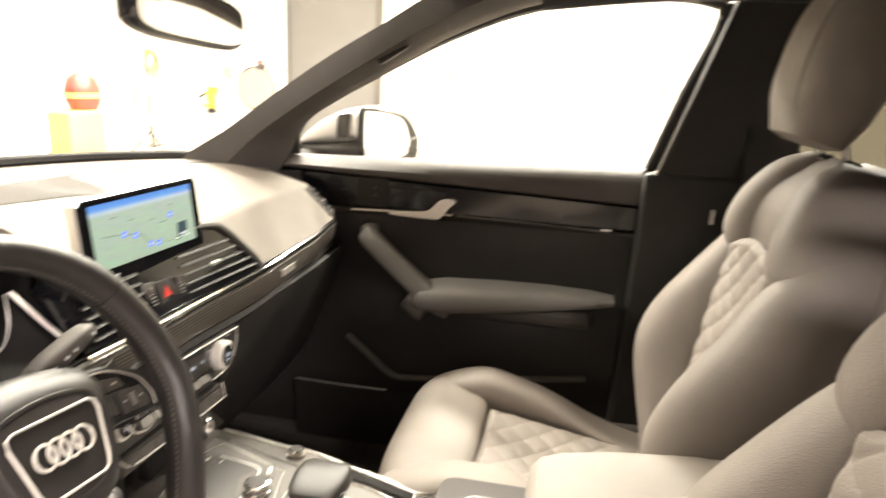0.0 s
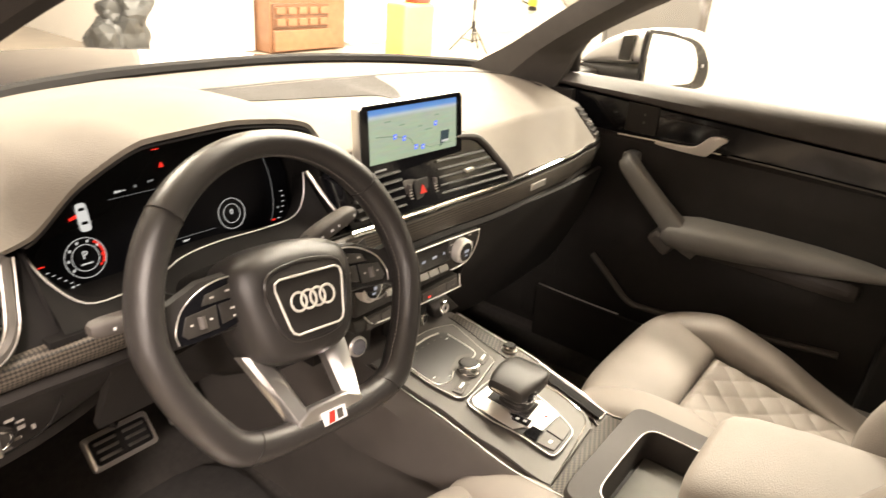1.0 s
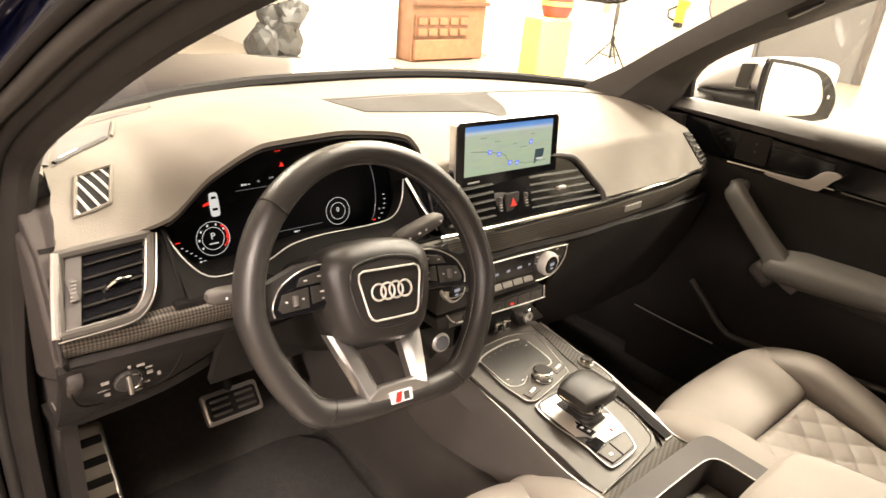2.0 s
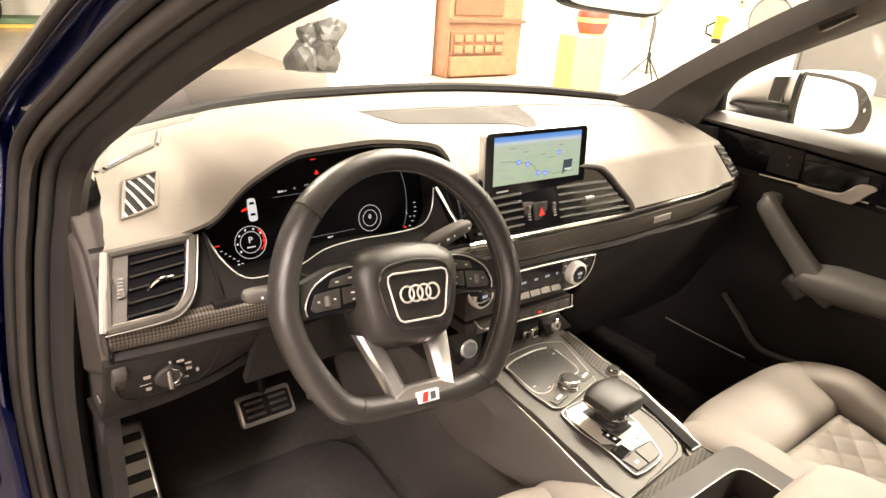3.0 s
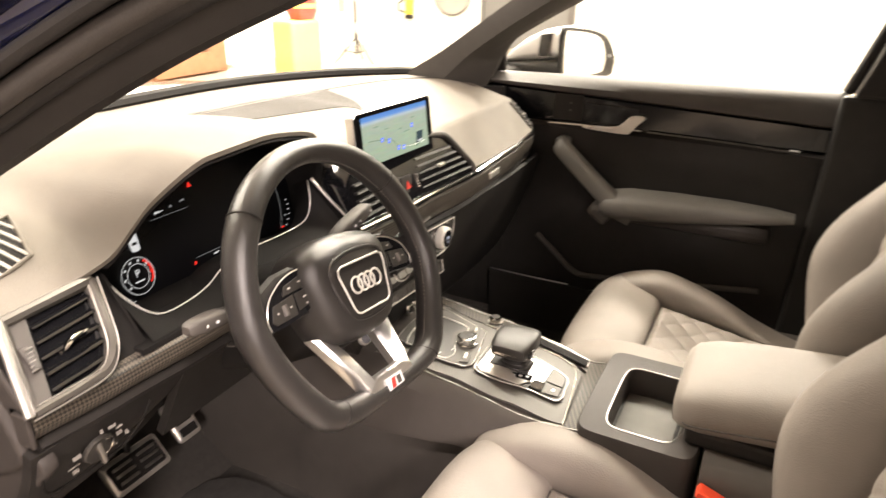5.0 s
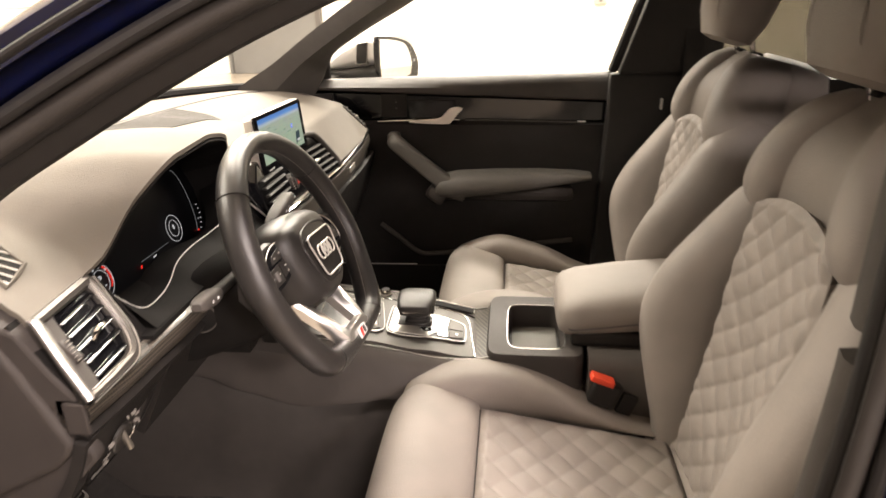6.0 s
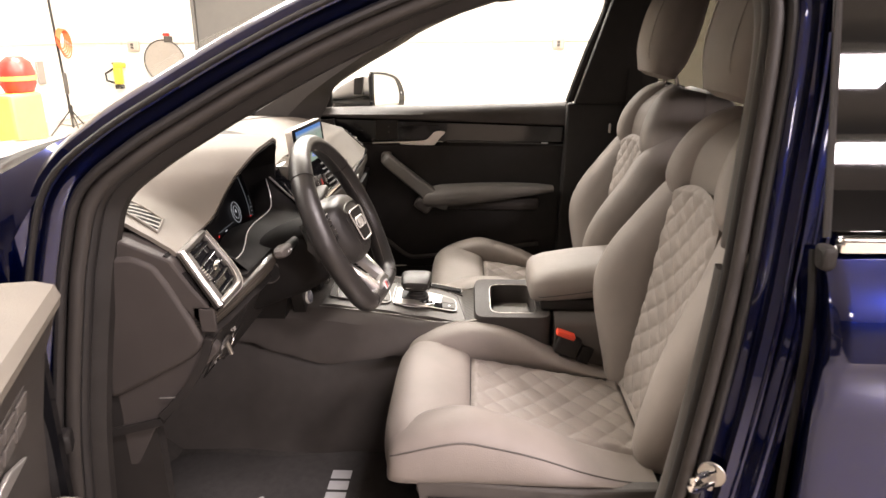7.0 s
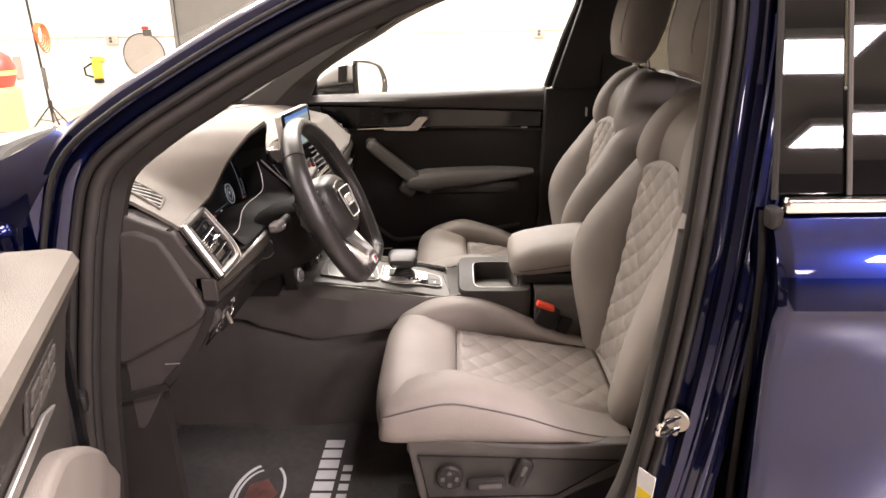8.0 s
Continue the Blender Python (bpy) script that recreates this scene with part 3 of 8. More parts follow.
def pillar_foot():
    """The broad foot of the windscreen pillar, running out into the front wing."""
    top = [(-0.708, 0.50, 1.265), (-0.715, 0.565, 1.230), (-0.722, 0.627, 1.195), (-0.735, 0.69, 1.160), (-0.75, 0.768, 1.121), (-0.785, 1.0, 1.03), (-0.80, 1.3, 0.965)]
    low = [(-0.722, 0.529, 1.234), (-0.741, 0.604, 1.187), (-0.756, 0.674, 1.124), (-0.768, 0.704, 1.035), (-0.785, 0.735, 0.950), (-0.805, 0.86, 0.80), (-0.815, 1.2, 0.62)]
    cols = [[], [], [], [], []]
    for i, (a, b) in enumerate(zip(top, low)):
        a, b = V(a), V(b)
        k = 0.004 + 0.003 * i
        for c, q in zip(cols, (a, a.lerp(b, 0.2) + V((-k, 0, 0)), a.lerp(b, 0.6) + V((-k * 1.3, 0, 0)), b, a.lerp(b, 0.5) + V((0.04, 0, 0)))):
            c.append(q)
    cols = [smooth_path(c, 5) for c in cols]
    part("pillar_foot", loft([[c[i] for c in cols] for i in range(len(cols[0]))]), PAINT, car, "dark blue foot of the windscreen pillar")


pillar_foot()


def hinge_pillar():
    """The painted pillar behind the front wheel, with the door's check strap and hinge."""
    f = thing("door_check", (-0.80, 0.74, 0.62), "dark metal door check strap and hinge bolted to the pillar", "hinge")
    part("plate", box(-0.822, 0.735, 0.80, 0.05, 0.022, 0.075, 0.006), GLOSS_BLACK, f)
    part("arm", box(-0.86, 0.70, 0.80, 0.03, 0.11, 0.028, 0.006, pose(0, 0, 0, 0, 0, 25)), TRIM_BLACK, f)
    for dx in (-0.012, 0.014):
        part("bolt", disc((-0.822 + dx, 0.725, 0.80 + dx), (0, -1, 0), 0.008, 0.008, 6), CHROME, f)
    for z in (0.62, 0.93):
        part("hinge_leaf", box(-0.845, 0.728, z, 0.05, 0.03, 0.05, 0.008), PAINT, f)


part("hinge_post", box(-0.835, 0.80, 0.72, 0.13, 0.12, 0.66, 0.02), PAINT, car)
part("fender", loft([ring((x, 1.35, z), (0, 1, 0), (0, 0, 1), 0.58, h, 5, 24) for x, z, h in ((-0.80, 0.62, 0.33), (-0.86, 0.62, 0.32), (-0.915, 0.60, 0.28), (-0.93, 0.59, 0.23))]), PAINT, car)


def outer_body():
    """The rest of the body: second wing, nose, rear end and wheels."""
    part("fender", loft([ring((x, 1.35, z), (0, 1, 0), (0, 0, 1), 0.58, h, 5, 24) for x, z, h in ((0.80, 0.60, 0.32), (0.86, 0.60, 0.31), (0.915, 0.58, 0.27), (0.93, 0.57, 0.22))]), PAINT, car)
    nose = part("bumper", loft([ring((0, y, z), (1, 0, 0), (0, 0, 1), a, h, 5, 32) for y, z, a, h in ((1.80, 0.52, 0.82, 0.28), (2.02, 0.52, 0.84, 0.28), (2.16, 0.51, 0.78, 0.25), (2.24, 0.50, 0.64, 0.19))]), PAINT, car)
    part("grille", box(0, 2.235, 0.50, 0.86, 0.03, 0.28, 0.03), GLOSS_BLACK, nose)
    for s in (-1, 1):
        part("headlamp", box(s * 0.66, 2.10, 0.70, 0.28, 0.16, 0.12, 0.04, pose(0, 0, 0, 0, 0, -s * 22)), ALU_DARK, nose)
    tail = part("rear_end", loft([ring((0, y, z), (1, 0, 0), (0, 0, 1), a, h, 5, 32) for y, z, a, h in ((-1.76, 0.72, 0.90, 0.38), (-2.10, 0.72, 0.89, 0.37), (-2.30, 0.70, 0.84, 0.33), (-2.38, 0.68, 0.72, 0.26))]), PAINT, car)
    part("rear_window", loft([ring((0, y, z), (1, 0, 0), (0, 0, 1), a, h, 4, 28) for y, z, a, h in ((-1.76, 1.27, 0.66, 0.21), (-1.95, 1.22, 0.66, 0.18), (-2.18, 1.12, 0.66, 0.08))]), DARK_GLASS, tail)
    for s in (-1, 1):
        part("rear_wing", box(s * 0.80, -1.50, 0.72, 0.12, 0.50, 0.66, 0.05), PAINT, tail)
        part("tail_lamp", box(s * 0.68, -2.30, 0.84, 0.30, 0.06, 0.12, 0.03), RED, tail)
        for y in (1.45, -1.42):
            w = part("wheel", disc((s * 0.70, y, 0.36), (s, 0, 0), 0.36, 0.24, 40, 0.04, 0.25), RUBBER, car)
            part("rim", disc((s * 0.72, y, 0.36), (s, 0, 0), 0.26, 0.18, 36, 0.01, 0.22), ALU_DARK, w)
            for k in range(5):
                a = 2 * math.pi * k / 5
                part("spoke", tube([(s * 0.89, y, 0.36), (s * 0.89, y + 0.23 * math.cos(a), 0.36 + 0.23 * math.sin(a))], 0.028, 8, False, 0.5), ALU_DARK, w)
    part("passenger_rear_door", box(0.80, -0.75, 0.69, 0.05, 1.0, 0.72, 0.02), PAINT, car)


def striker():
    s = thing("door_striker", (-0.775, -0.20, 0.66), "shiny steel door striker on a round plate", "striker")
    part("plate", disc((-0.757, -0.208, 0.712), (-0.86, 0.5, 0), 0.019, 0.003, 28, 0.001), ALU_DARK, s)
    root, out = V((-0.764, -0.208, 0.712)), V((-0.50, 0.86, 0.0)) * 0.044
    part("loop", tube(smooth_path([root + V((0, 0, 0.010)), root + out * 0.75 + V((0, 0, 0.010)), root + out + V((0, 0, 0.004)), root + out + V((0, 0, -0.004)), root + out * 0.75 + V((0, 0, -0.010)), root + V((0, 0, -0.010))], 4), 0.0045, 8), CHROME, s)
    for z in (0.728, 0.696):
        part("bolt", disc((-0.763, -0.205, z), (-0.86, 0.5, 0), 0.005, 0.005, 6), ALU_DARK, s)
    lb = thing("tyre_label", (-0.735, -0.19, 0.53), "small white and yellow sticker on the pillar", "sticker")
    part("paper", box(-0.764, -0.165, 0.575, 0.0012, 0.034, 0.090, 0, pose(0, 0, 0, 0, 6, -58)), WHITE_INK, lb)
    part("yellow_field", box(-0.766, -0.164, 0.563, 0.0012, 0.027, 0.05, 0, pose(0, 0, 0, 0, 6, -58)), mat("yellow_ink", (0.8, 0.6, 0.03), 0.5), lb)


def rear_door():
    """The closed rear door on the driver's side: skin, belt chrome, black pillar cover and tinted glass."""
    d = thing("rear_door", (-0.80, -0.75, 0.35), "closed dark blue rear car door with tinted glass", "car door", "car doors")
    prof = [(-0.775, 1.052), (-0.800, 1.045), (-0.822, 1.015), (-0.845, 0.965), (-0.852, 0.935), (-0.842, 0.915), (-0.836, 0.85), (-0.842, 0.75), (-0.850, 0.62), (-0.845, 0.50), (-0.80, 0.42), (-0.74, 0.42), (-0.74, 0.9), (-0.75, 1.045)]
    rows = []
    for y, s in ((-0.292, 0.012), (-0.300, 0.003), (-0.312, 0.0), (-0.6, -0.004), (-0.95, -0.006), (-1.25, 0.0)):
        rows.append([(x + s, y - (1.05 - z) * 0.0, z) for x, z in prof])
    part("skin", loft(rows), PAINT, d)
    part("belt_strip", box(-0.787, -0.78, 1.060, 0.020, 0.95, 0.020, 0.005), CHROME, d, "bright chrome belt strip")
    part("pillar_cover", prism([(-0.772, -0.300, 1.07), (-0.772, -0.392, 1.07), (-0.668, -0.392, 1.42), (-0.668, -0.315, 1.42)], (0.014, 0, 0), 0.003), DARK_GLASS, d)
    part("glass_pane", prism([(-0.772, -0.402, 1.07), (-0.772, -1.2, 1.07), (-0.672, -1.15, 1.42), (-0.672, -0.402, 1.42)], (0.006, 0, 0)), DARK_GLASS, d)
    part("divider", tube([(-0.775, -0.397, 1.07), (-0.671, -0.397, 1.42)], 0.0035, 6), TRIM_MID, d)
    part("edge_trim", tube([(-0.776, -0.298, 1.065), (-0.668, -0.310, 1.42)], 0.0045, 6), RUBBER, d)
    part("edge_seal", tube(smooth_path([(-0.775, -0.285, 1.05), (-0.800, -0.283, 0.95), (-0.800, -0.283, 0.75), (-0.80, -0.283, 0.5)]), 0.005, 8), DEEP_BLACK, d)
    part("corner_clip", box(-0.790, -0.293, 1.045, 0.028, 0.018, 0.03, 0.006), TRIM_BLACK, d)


def shell():
    # floor and footwells
    part("floor_pan", box(0, -0.2, 0.27, 1.42, 2.6, 0.06, 0.01), CARPET, car)
    part("firewall", prism([(-0.70, 1.12, 0.28), (0.70, 1.12, 0.28), (0.70, 1.05, 0.95), (-0.70, 1.05, 0.95)], (0, 0.03, 0)), CARPET, car)
    part("toe_board", prism([(-0.69, 0.86, 0.30), (0.69, 0.86, 0.30), (0.69, 1.11, 0.52), (-0.69, 1.11, 0.52)], (0, 0.02, -0.02)), CARPET, car)
    part("kick_panel", prism([(-0.70, 0.60, 0.30), (-0.70, 1.1, 0.30), (-0.69, 1.1, 0.9), (-0.69, 0.62, 0.9)], (0.02, 0, 0)), TRIM_BLACK, car)
    part("kick_panel", prism([(0.70, 0.56, 0.30), (0.70, 1.1, 0.30), (0.69, 1.1, 1.0), (0.69, 0.60, 1.03)], (0.02, 0, 0)), TRIM_BLACK, car)
    part("sill_right", box(0.715, 0.2, 0.31, 0.09, 2.2, 0.14, 0.02), CARPET, car)
    part("tunnel", prism([(-0.12, -1.0, 0.29), (0.11, -1.0, 0.29), (0.09, -1.0, 0.56), (-0.10, -1.0, 0.56)], (0, 2.05, 0), 0.02), CARPET, car)
    part("rear_bulkhead", box(0, -1.72, 0.8, 1.36, 0.06, 1.1, 0.02), HEADLINER, car)
    # roof
    def roof(u, v):
        x = -0.60 + 1.20 * u
        y = 0.27 - 2.2 * v
        return (x, y, 1.425 + 0.045 * (1 - (2 * u - 1) ** 2) + 0.03 * math.sin(math.pi * min(1, v * 1.2)))
    part("headliner", sheet(roof, 16, 20, 0.02), HEADLINER, car, "black fabric headliner")
    part("roof_skin", sheet(lambda u, v: V(roof(u, v)) + V((0.12 * (u - 0.5), 0.02, 0.05)), 16, 20, 0.004), PAINT, car)
    # bonnet and cowl
    def hood(u, v):
        x = -0.80 + 1.6 * u
        y = yback(x * 0.8) + 0.10 + v * (0.95 - 0.25 * (2 * u - 1) ** 2)
        return (x, y, 1.015 + 0.02 * (1 - (2 * u - 1) ** 2) - 0.10 * v ** 1.6 - 0.09 * (2 * u - 1) ** 4)
    part("bonnet", sheet(hood, 28, 16, 0.01), PAINT, car, "dark blue glossy bonnet")
    part("cowl", sheet(lambda u, v: (-0.72 + 1.44 * u, yback(-0.72 + 1.44 * u) - 0.02 + 0.13 * v, 1.040 - 0.045 * v), 30, 3, 0.01), TRIM_BLACK, car)
    pane = part("windscreen", sheet(lambda u, v: (
        (-0.66 + 1.32 * u) * (1 - 0.10 * v),
        (yback(-0.66 + 1.32 * u) + 0.02) * (1 - v) + (0.30 - 0.06 * (2 * u - 1) ** 2) * v,
        1.045 + 0.39 * v - 0.02 * (2 * u - 1) ** 2 + 0.03 * math.sin(math.pi * v)), 20, 14, 0.0), GLASS, car, "clear windscreen")
    pane.visible_shadow = False
    # passenger's windscreen pillar
    st = [((0.61, 0.94, 0.99), (0.695, 0.66, 1.010)), ((0.61, 0.83, 1.065), (0.690, 0.625, 1.070)), ((0.607, 0.735, 1.122), (0.683, 0.588, 1.136)), ((0.602, 0.63, 1.196), (0.668, 0.490, 1.200)), ((0.595, 0.50, 1.282), (0.655, 0.375, 1.262)), ((0.583, 0.37, 1.356), (0.640, 0.250, 1.334)), ((0.57, 0.24, 1.425), (0.628, 0.100, 1.395)), ((0.57, 0.10, 1.44), (0.622, 0.0, 1.415))]
    rings = []
    for a, b in st:
        a, b = V(a), V(b)
        rings.append([a, a * 0.75 + b * 0.25 + V((-0.020, -0.006, -0.001)), a * 0.56 + b * 0.44 + V((-0.032, -0.013, -0.009)), a * 0.25 + b * 0.75 + V((-0.018, -0.006, -0.008)), b, b + V((0.05, 0.0, 0.01)), a + V((0.06, -0.02, 0.0))])
    fine = []
    cols = [smooth_path([r[k] for r in rings], 4) for k in range(7)]
    for i in range(len(cols[0])):
        fine.append([c[i] for c in cols])
    part("windscreen_pillar_trim", loft(fine), PILLAR, car, "dark grey windscreen pillar trim")
    part("airbag_cover", box(0.6035, 0.358, 1.309, 0.020, 0.070, 0.034, 0.004, pose(0, 0, 0, -32, 0, 0)), TRIM_BLACK, car)
    part("roof_rail_trim", tube(smooth_path([(0.612, 0.06, 1.425), (0.60, -0.15, 1.445), (0.60, -0.4, 1.45), (0.60, -1.2, 1.44)]), 0.035, 10), HEADLINER, car)
    part("roof_rail_trim", tube(smooth_path([(-0.55, 0.16, 1.425), (-0.54, -0.1, 1.465), (-0.54, -0.4, 1.465), (-0.55, -1.2, 1.46)]), 0.035, 10), HEADLINER, car)
    # passenger's centre pillar and rear side
    part("centre_pillar_trim", prism([(0.70, -0.175, 1.085), (0.70, -0.15, 0.34), (0.70, -0.50, 0.34), (0.70, -0.46, 1.085)], (-0.03, 0, 0), 0.01), TRIM_BLACK, car)
    part("centre_pillar_upper", prism([(0.70, -0.195, 1.08), (0.70, -0.46, 1.08), (0.635, -0.46, 1.44), (0.635, -0.30, 1.44)], (-0.03, 0, 0), 0.01), TRIM_BLACK, car)
    part("belt_anchor", box(0.662, -0.315, 1.005, 0.012, 0.006, 0.03, 0.002), SILVER, car)
    part("seat_belt", prism([(0.655, -0.36, 1.40), (0.655, -0.405, 1.40), (0.640, -0.40, 0.50), (0.640, -0.355, 0.50)], (-0.003, 0, 0)), TRIM_BLACK, car)
    part("quarter_panel", box(0.71, -1.1, 0.69, 0.05, 1.25, 0.76, 0.02), TRIM_BLACK, car)
    part("quarter_pillar", prism([(0.70, -1.35, 1.07), (0.70, -1.75, 1.07), (0.62, -1.75, 1.45), (0.62, -1.2, 1.45)], (-0.03, 0, 0), 0.01), TRIM_BLACK, car)
    part("side_panel", box(-0.715, -0.95, 0.69, 0.03, 1.25, 0.74, 0.012), TRIM_BLACK, car)
    rg = part("rear_side_glass", prism([(0.72, -0.46, 1.07), (0.72, -1.40, 1.07), (0.64, -1.30, 1.44), (0.64, -0.46, 1.44)], (0.005, 0, 0)), glass("smoked_glass", 0.05, (0.30, 0.29, 0.26)), car)
    rg.visible_shadow = False
    # rear bench
    bench = thing("rear_bench", (0, -1.15, 0.3), "grey leather rear bench seat", "seat")
    part("cushion", box(0, -1.0, 0.52, 1.22, 0.5, 0.22, 0.06, None, 3), LEATHER, bench)
    part("backrest", box(0, -1.36, 0.82, 1.22, 0.18, 0.62, 0.07, pose(0, 0, 0, -14, 0, 0), 3), LEATHER, bench)
    for x in (-0.4, 0.4):
        part("headrest", box(x, -1.40, 1.20, 0.26, 0.10, 0.17, 0.045, pose(0, 0, 0, -10, 0, 0), 3), LEATHER, bench)


# ---- dashboard ----
PAD_ROWS = [  # x, then six (y, z) from the windscreen to the front edge
    (-0.690, 0.80, 1.030, 0.74, 1.046, 0.67, 1.048, 0.62, 1.037, 0.575, 1.016, 0.552, 1.004),
    (-0.610, 0.90, 1.042, 0.80, 1.058, 0.71, 1.062, 0.65, 1.050, 0.59, 1.022, 0.562, 1.006),
    (-0.555, 0.96, 1.046, 0.84, 1.062, 0.74, 1.068, 0.66, 1.056, 0.590, 1.034, 0.550, 1.022),
    (-0.505, 1.00, 1.050, 0.86, 1.066, 0.77, 1.082, 0.68, 1.084, 0.580, 1.088, 0.524, 1.080),
    (-0.445, 1.04, 1.052, 0.88, 1.070, 0.78, 1.092, 0.69, 1.104, 0.580, 1.121, 0.496, 1.120),
    (-0.360, 1.07, 1.055, 0.90, 1.074, 0.80, 1.098, 0.70, 1.114, 0.590, 1.127, 0.500, 1.122),
    (-0.270, 1.09, 1.055, 0.91, 1.073, 0.81, 1.096, 0.70, 1.111, 0.600, 1.117, 0.522, 1.109),
    (-0.205, 1.10, 1.056, 0.92, 1.070, 0.82, 1.089, 0.71, 1.097, 0.610, 1.099, 0.536, 1.093),
    (-0.165, 1.105, 1.056, 0.92, 1.065, 0.82, 1.078, 0.71, 1.079, 0.610, 1.073, 0.552, 1.064),
    (-0.142, 1.108, 1.056, 0.92, 1.060, 0.82, 1.067, 0.71, 1.063, 0.610, 1.048, 0.560, 1.029),
    (-0.110, 1.11, 1.056, 0.92, 1.058, 0.81, 1.060, 0.69, 1.056, 0.600, 1.036, 0.556, 1.018),
    (0.080, 1.11, 1.056, 0.92, 1.057, 0.80, 1.057, 0.68, 1.054, 0.600, 1.036, 0.545, 1.012),
    (0.135, 1.11, 1.056, 0.91, 1.057, 0.79, 1.056, 0.67, 1.051, 0.590, 1.026, 0.520, 0.985),
    (0.205, 1.10, 1.056, 0.90, 1.054, 0.78, 1.047, 0.66, 1.033, 0.560, 1.012, 0.476, 0.9375),
    (0.450, 1.05, 1.054, 0.88, 1.053, 0.76, 1.046, 0.655, 1.032, 0.556, 1.013, 0.478, 0.9375),
    (0.610, 0.93, 1.05, 0.83, 1.051, 0.73, 1.046, 0.65, 1.032, 0.560, 1.012, 0.486, 0.941),
    (0.670, 0.86, 1.044, 0.78, 1.046, 0.71, 1.042, 0.645, 1.026, 0.570, 1.006, 0.503, 0.944),
]


def pad_at(x, v):
    row = flow(PAD_ROWS, x)
    pts = [V((x, row[2 * k], row[2 * k + 1])) for k in range(6)]
    s = v * 5
    i = min(4, int(s))
    t = s - i
    a, b, c, d = pts[max(i - 1, 0)], pts[i], pts[i + 1], pts[min(i + 2, 5)]
    w = max(0.0, min(1.0, (x - 0.12) / 0.08))
    if i == 3:
        d = d.lerp(c * 2 - b, w)
    if i == 4:
        a = a.lerp(b * 2 - c, w)
    return 0.5 * ((2 * b) + (c - a) * t + (2 * a - 5 * b + 4 * c - d) * t * t + (3 * b - a - 3 * c + d) * t ** 3)


def lip(x):
    r = flow(PAD_ROWS, x)
    return V((x, r[10], r[11]))


def on_pad(x, y):
    """The pad's height under a place."""
    q = [pad_at(x, k / 100) for k in range(101)]
    for a, b in zip(q[:-1], q[1:]):
        if a.y >= y >= b.y:
            return a.z + (b.z - a.z) * (a.y - y) / max(1e-6, a.y - b.y)
    return min(q, key=lambda p: abs(p.y - y)).z


TRIM_ROWS = [(-0.705, 0.503, 0.927, 0.894), (-0.60, 0.494, 0.929, 0.895), (-0.48, 0.490, 0.930, 0.893), (-0.20, 0.486, 0.931, 0.890), (0.0, 0.473, 0.931, 0.885), (0.23, 0.469, 0.927, 0.878), (0.45, 0.473, 0.929, 0.879), (0.60, 0.481, 0.935, 0.890), (0.668, 0.500, 0.936, 0.900)]


def span(a, b, n):
    return [a + (b - a) * i / n for i in range(n + 1)]


SLOT = ((-0.127, 0.906), (-0.015, 0.903), (0.097, 0.896), (0.224, 0.886), (0.352, 0.868), (0.485, 0.838), (0.574, 0.795), (0.628, 0.735), (0.648, 0.66))


PAD_END = [(0.0, -0.690), (0.15, -0.685), (0.3, -0.660), (0.4, -0.650), (0.55, -0.654), (0.7, -0.664), (0.85, -0.671), (1.0, -0.677)]


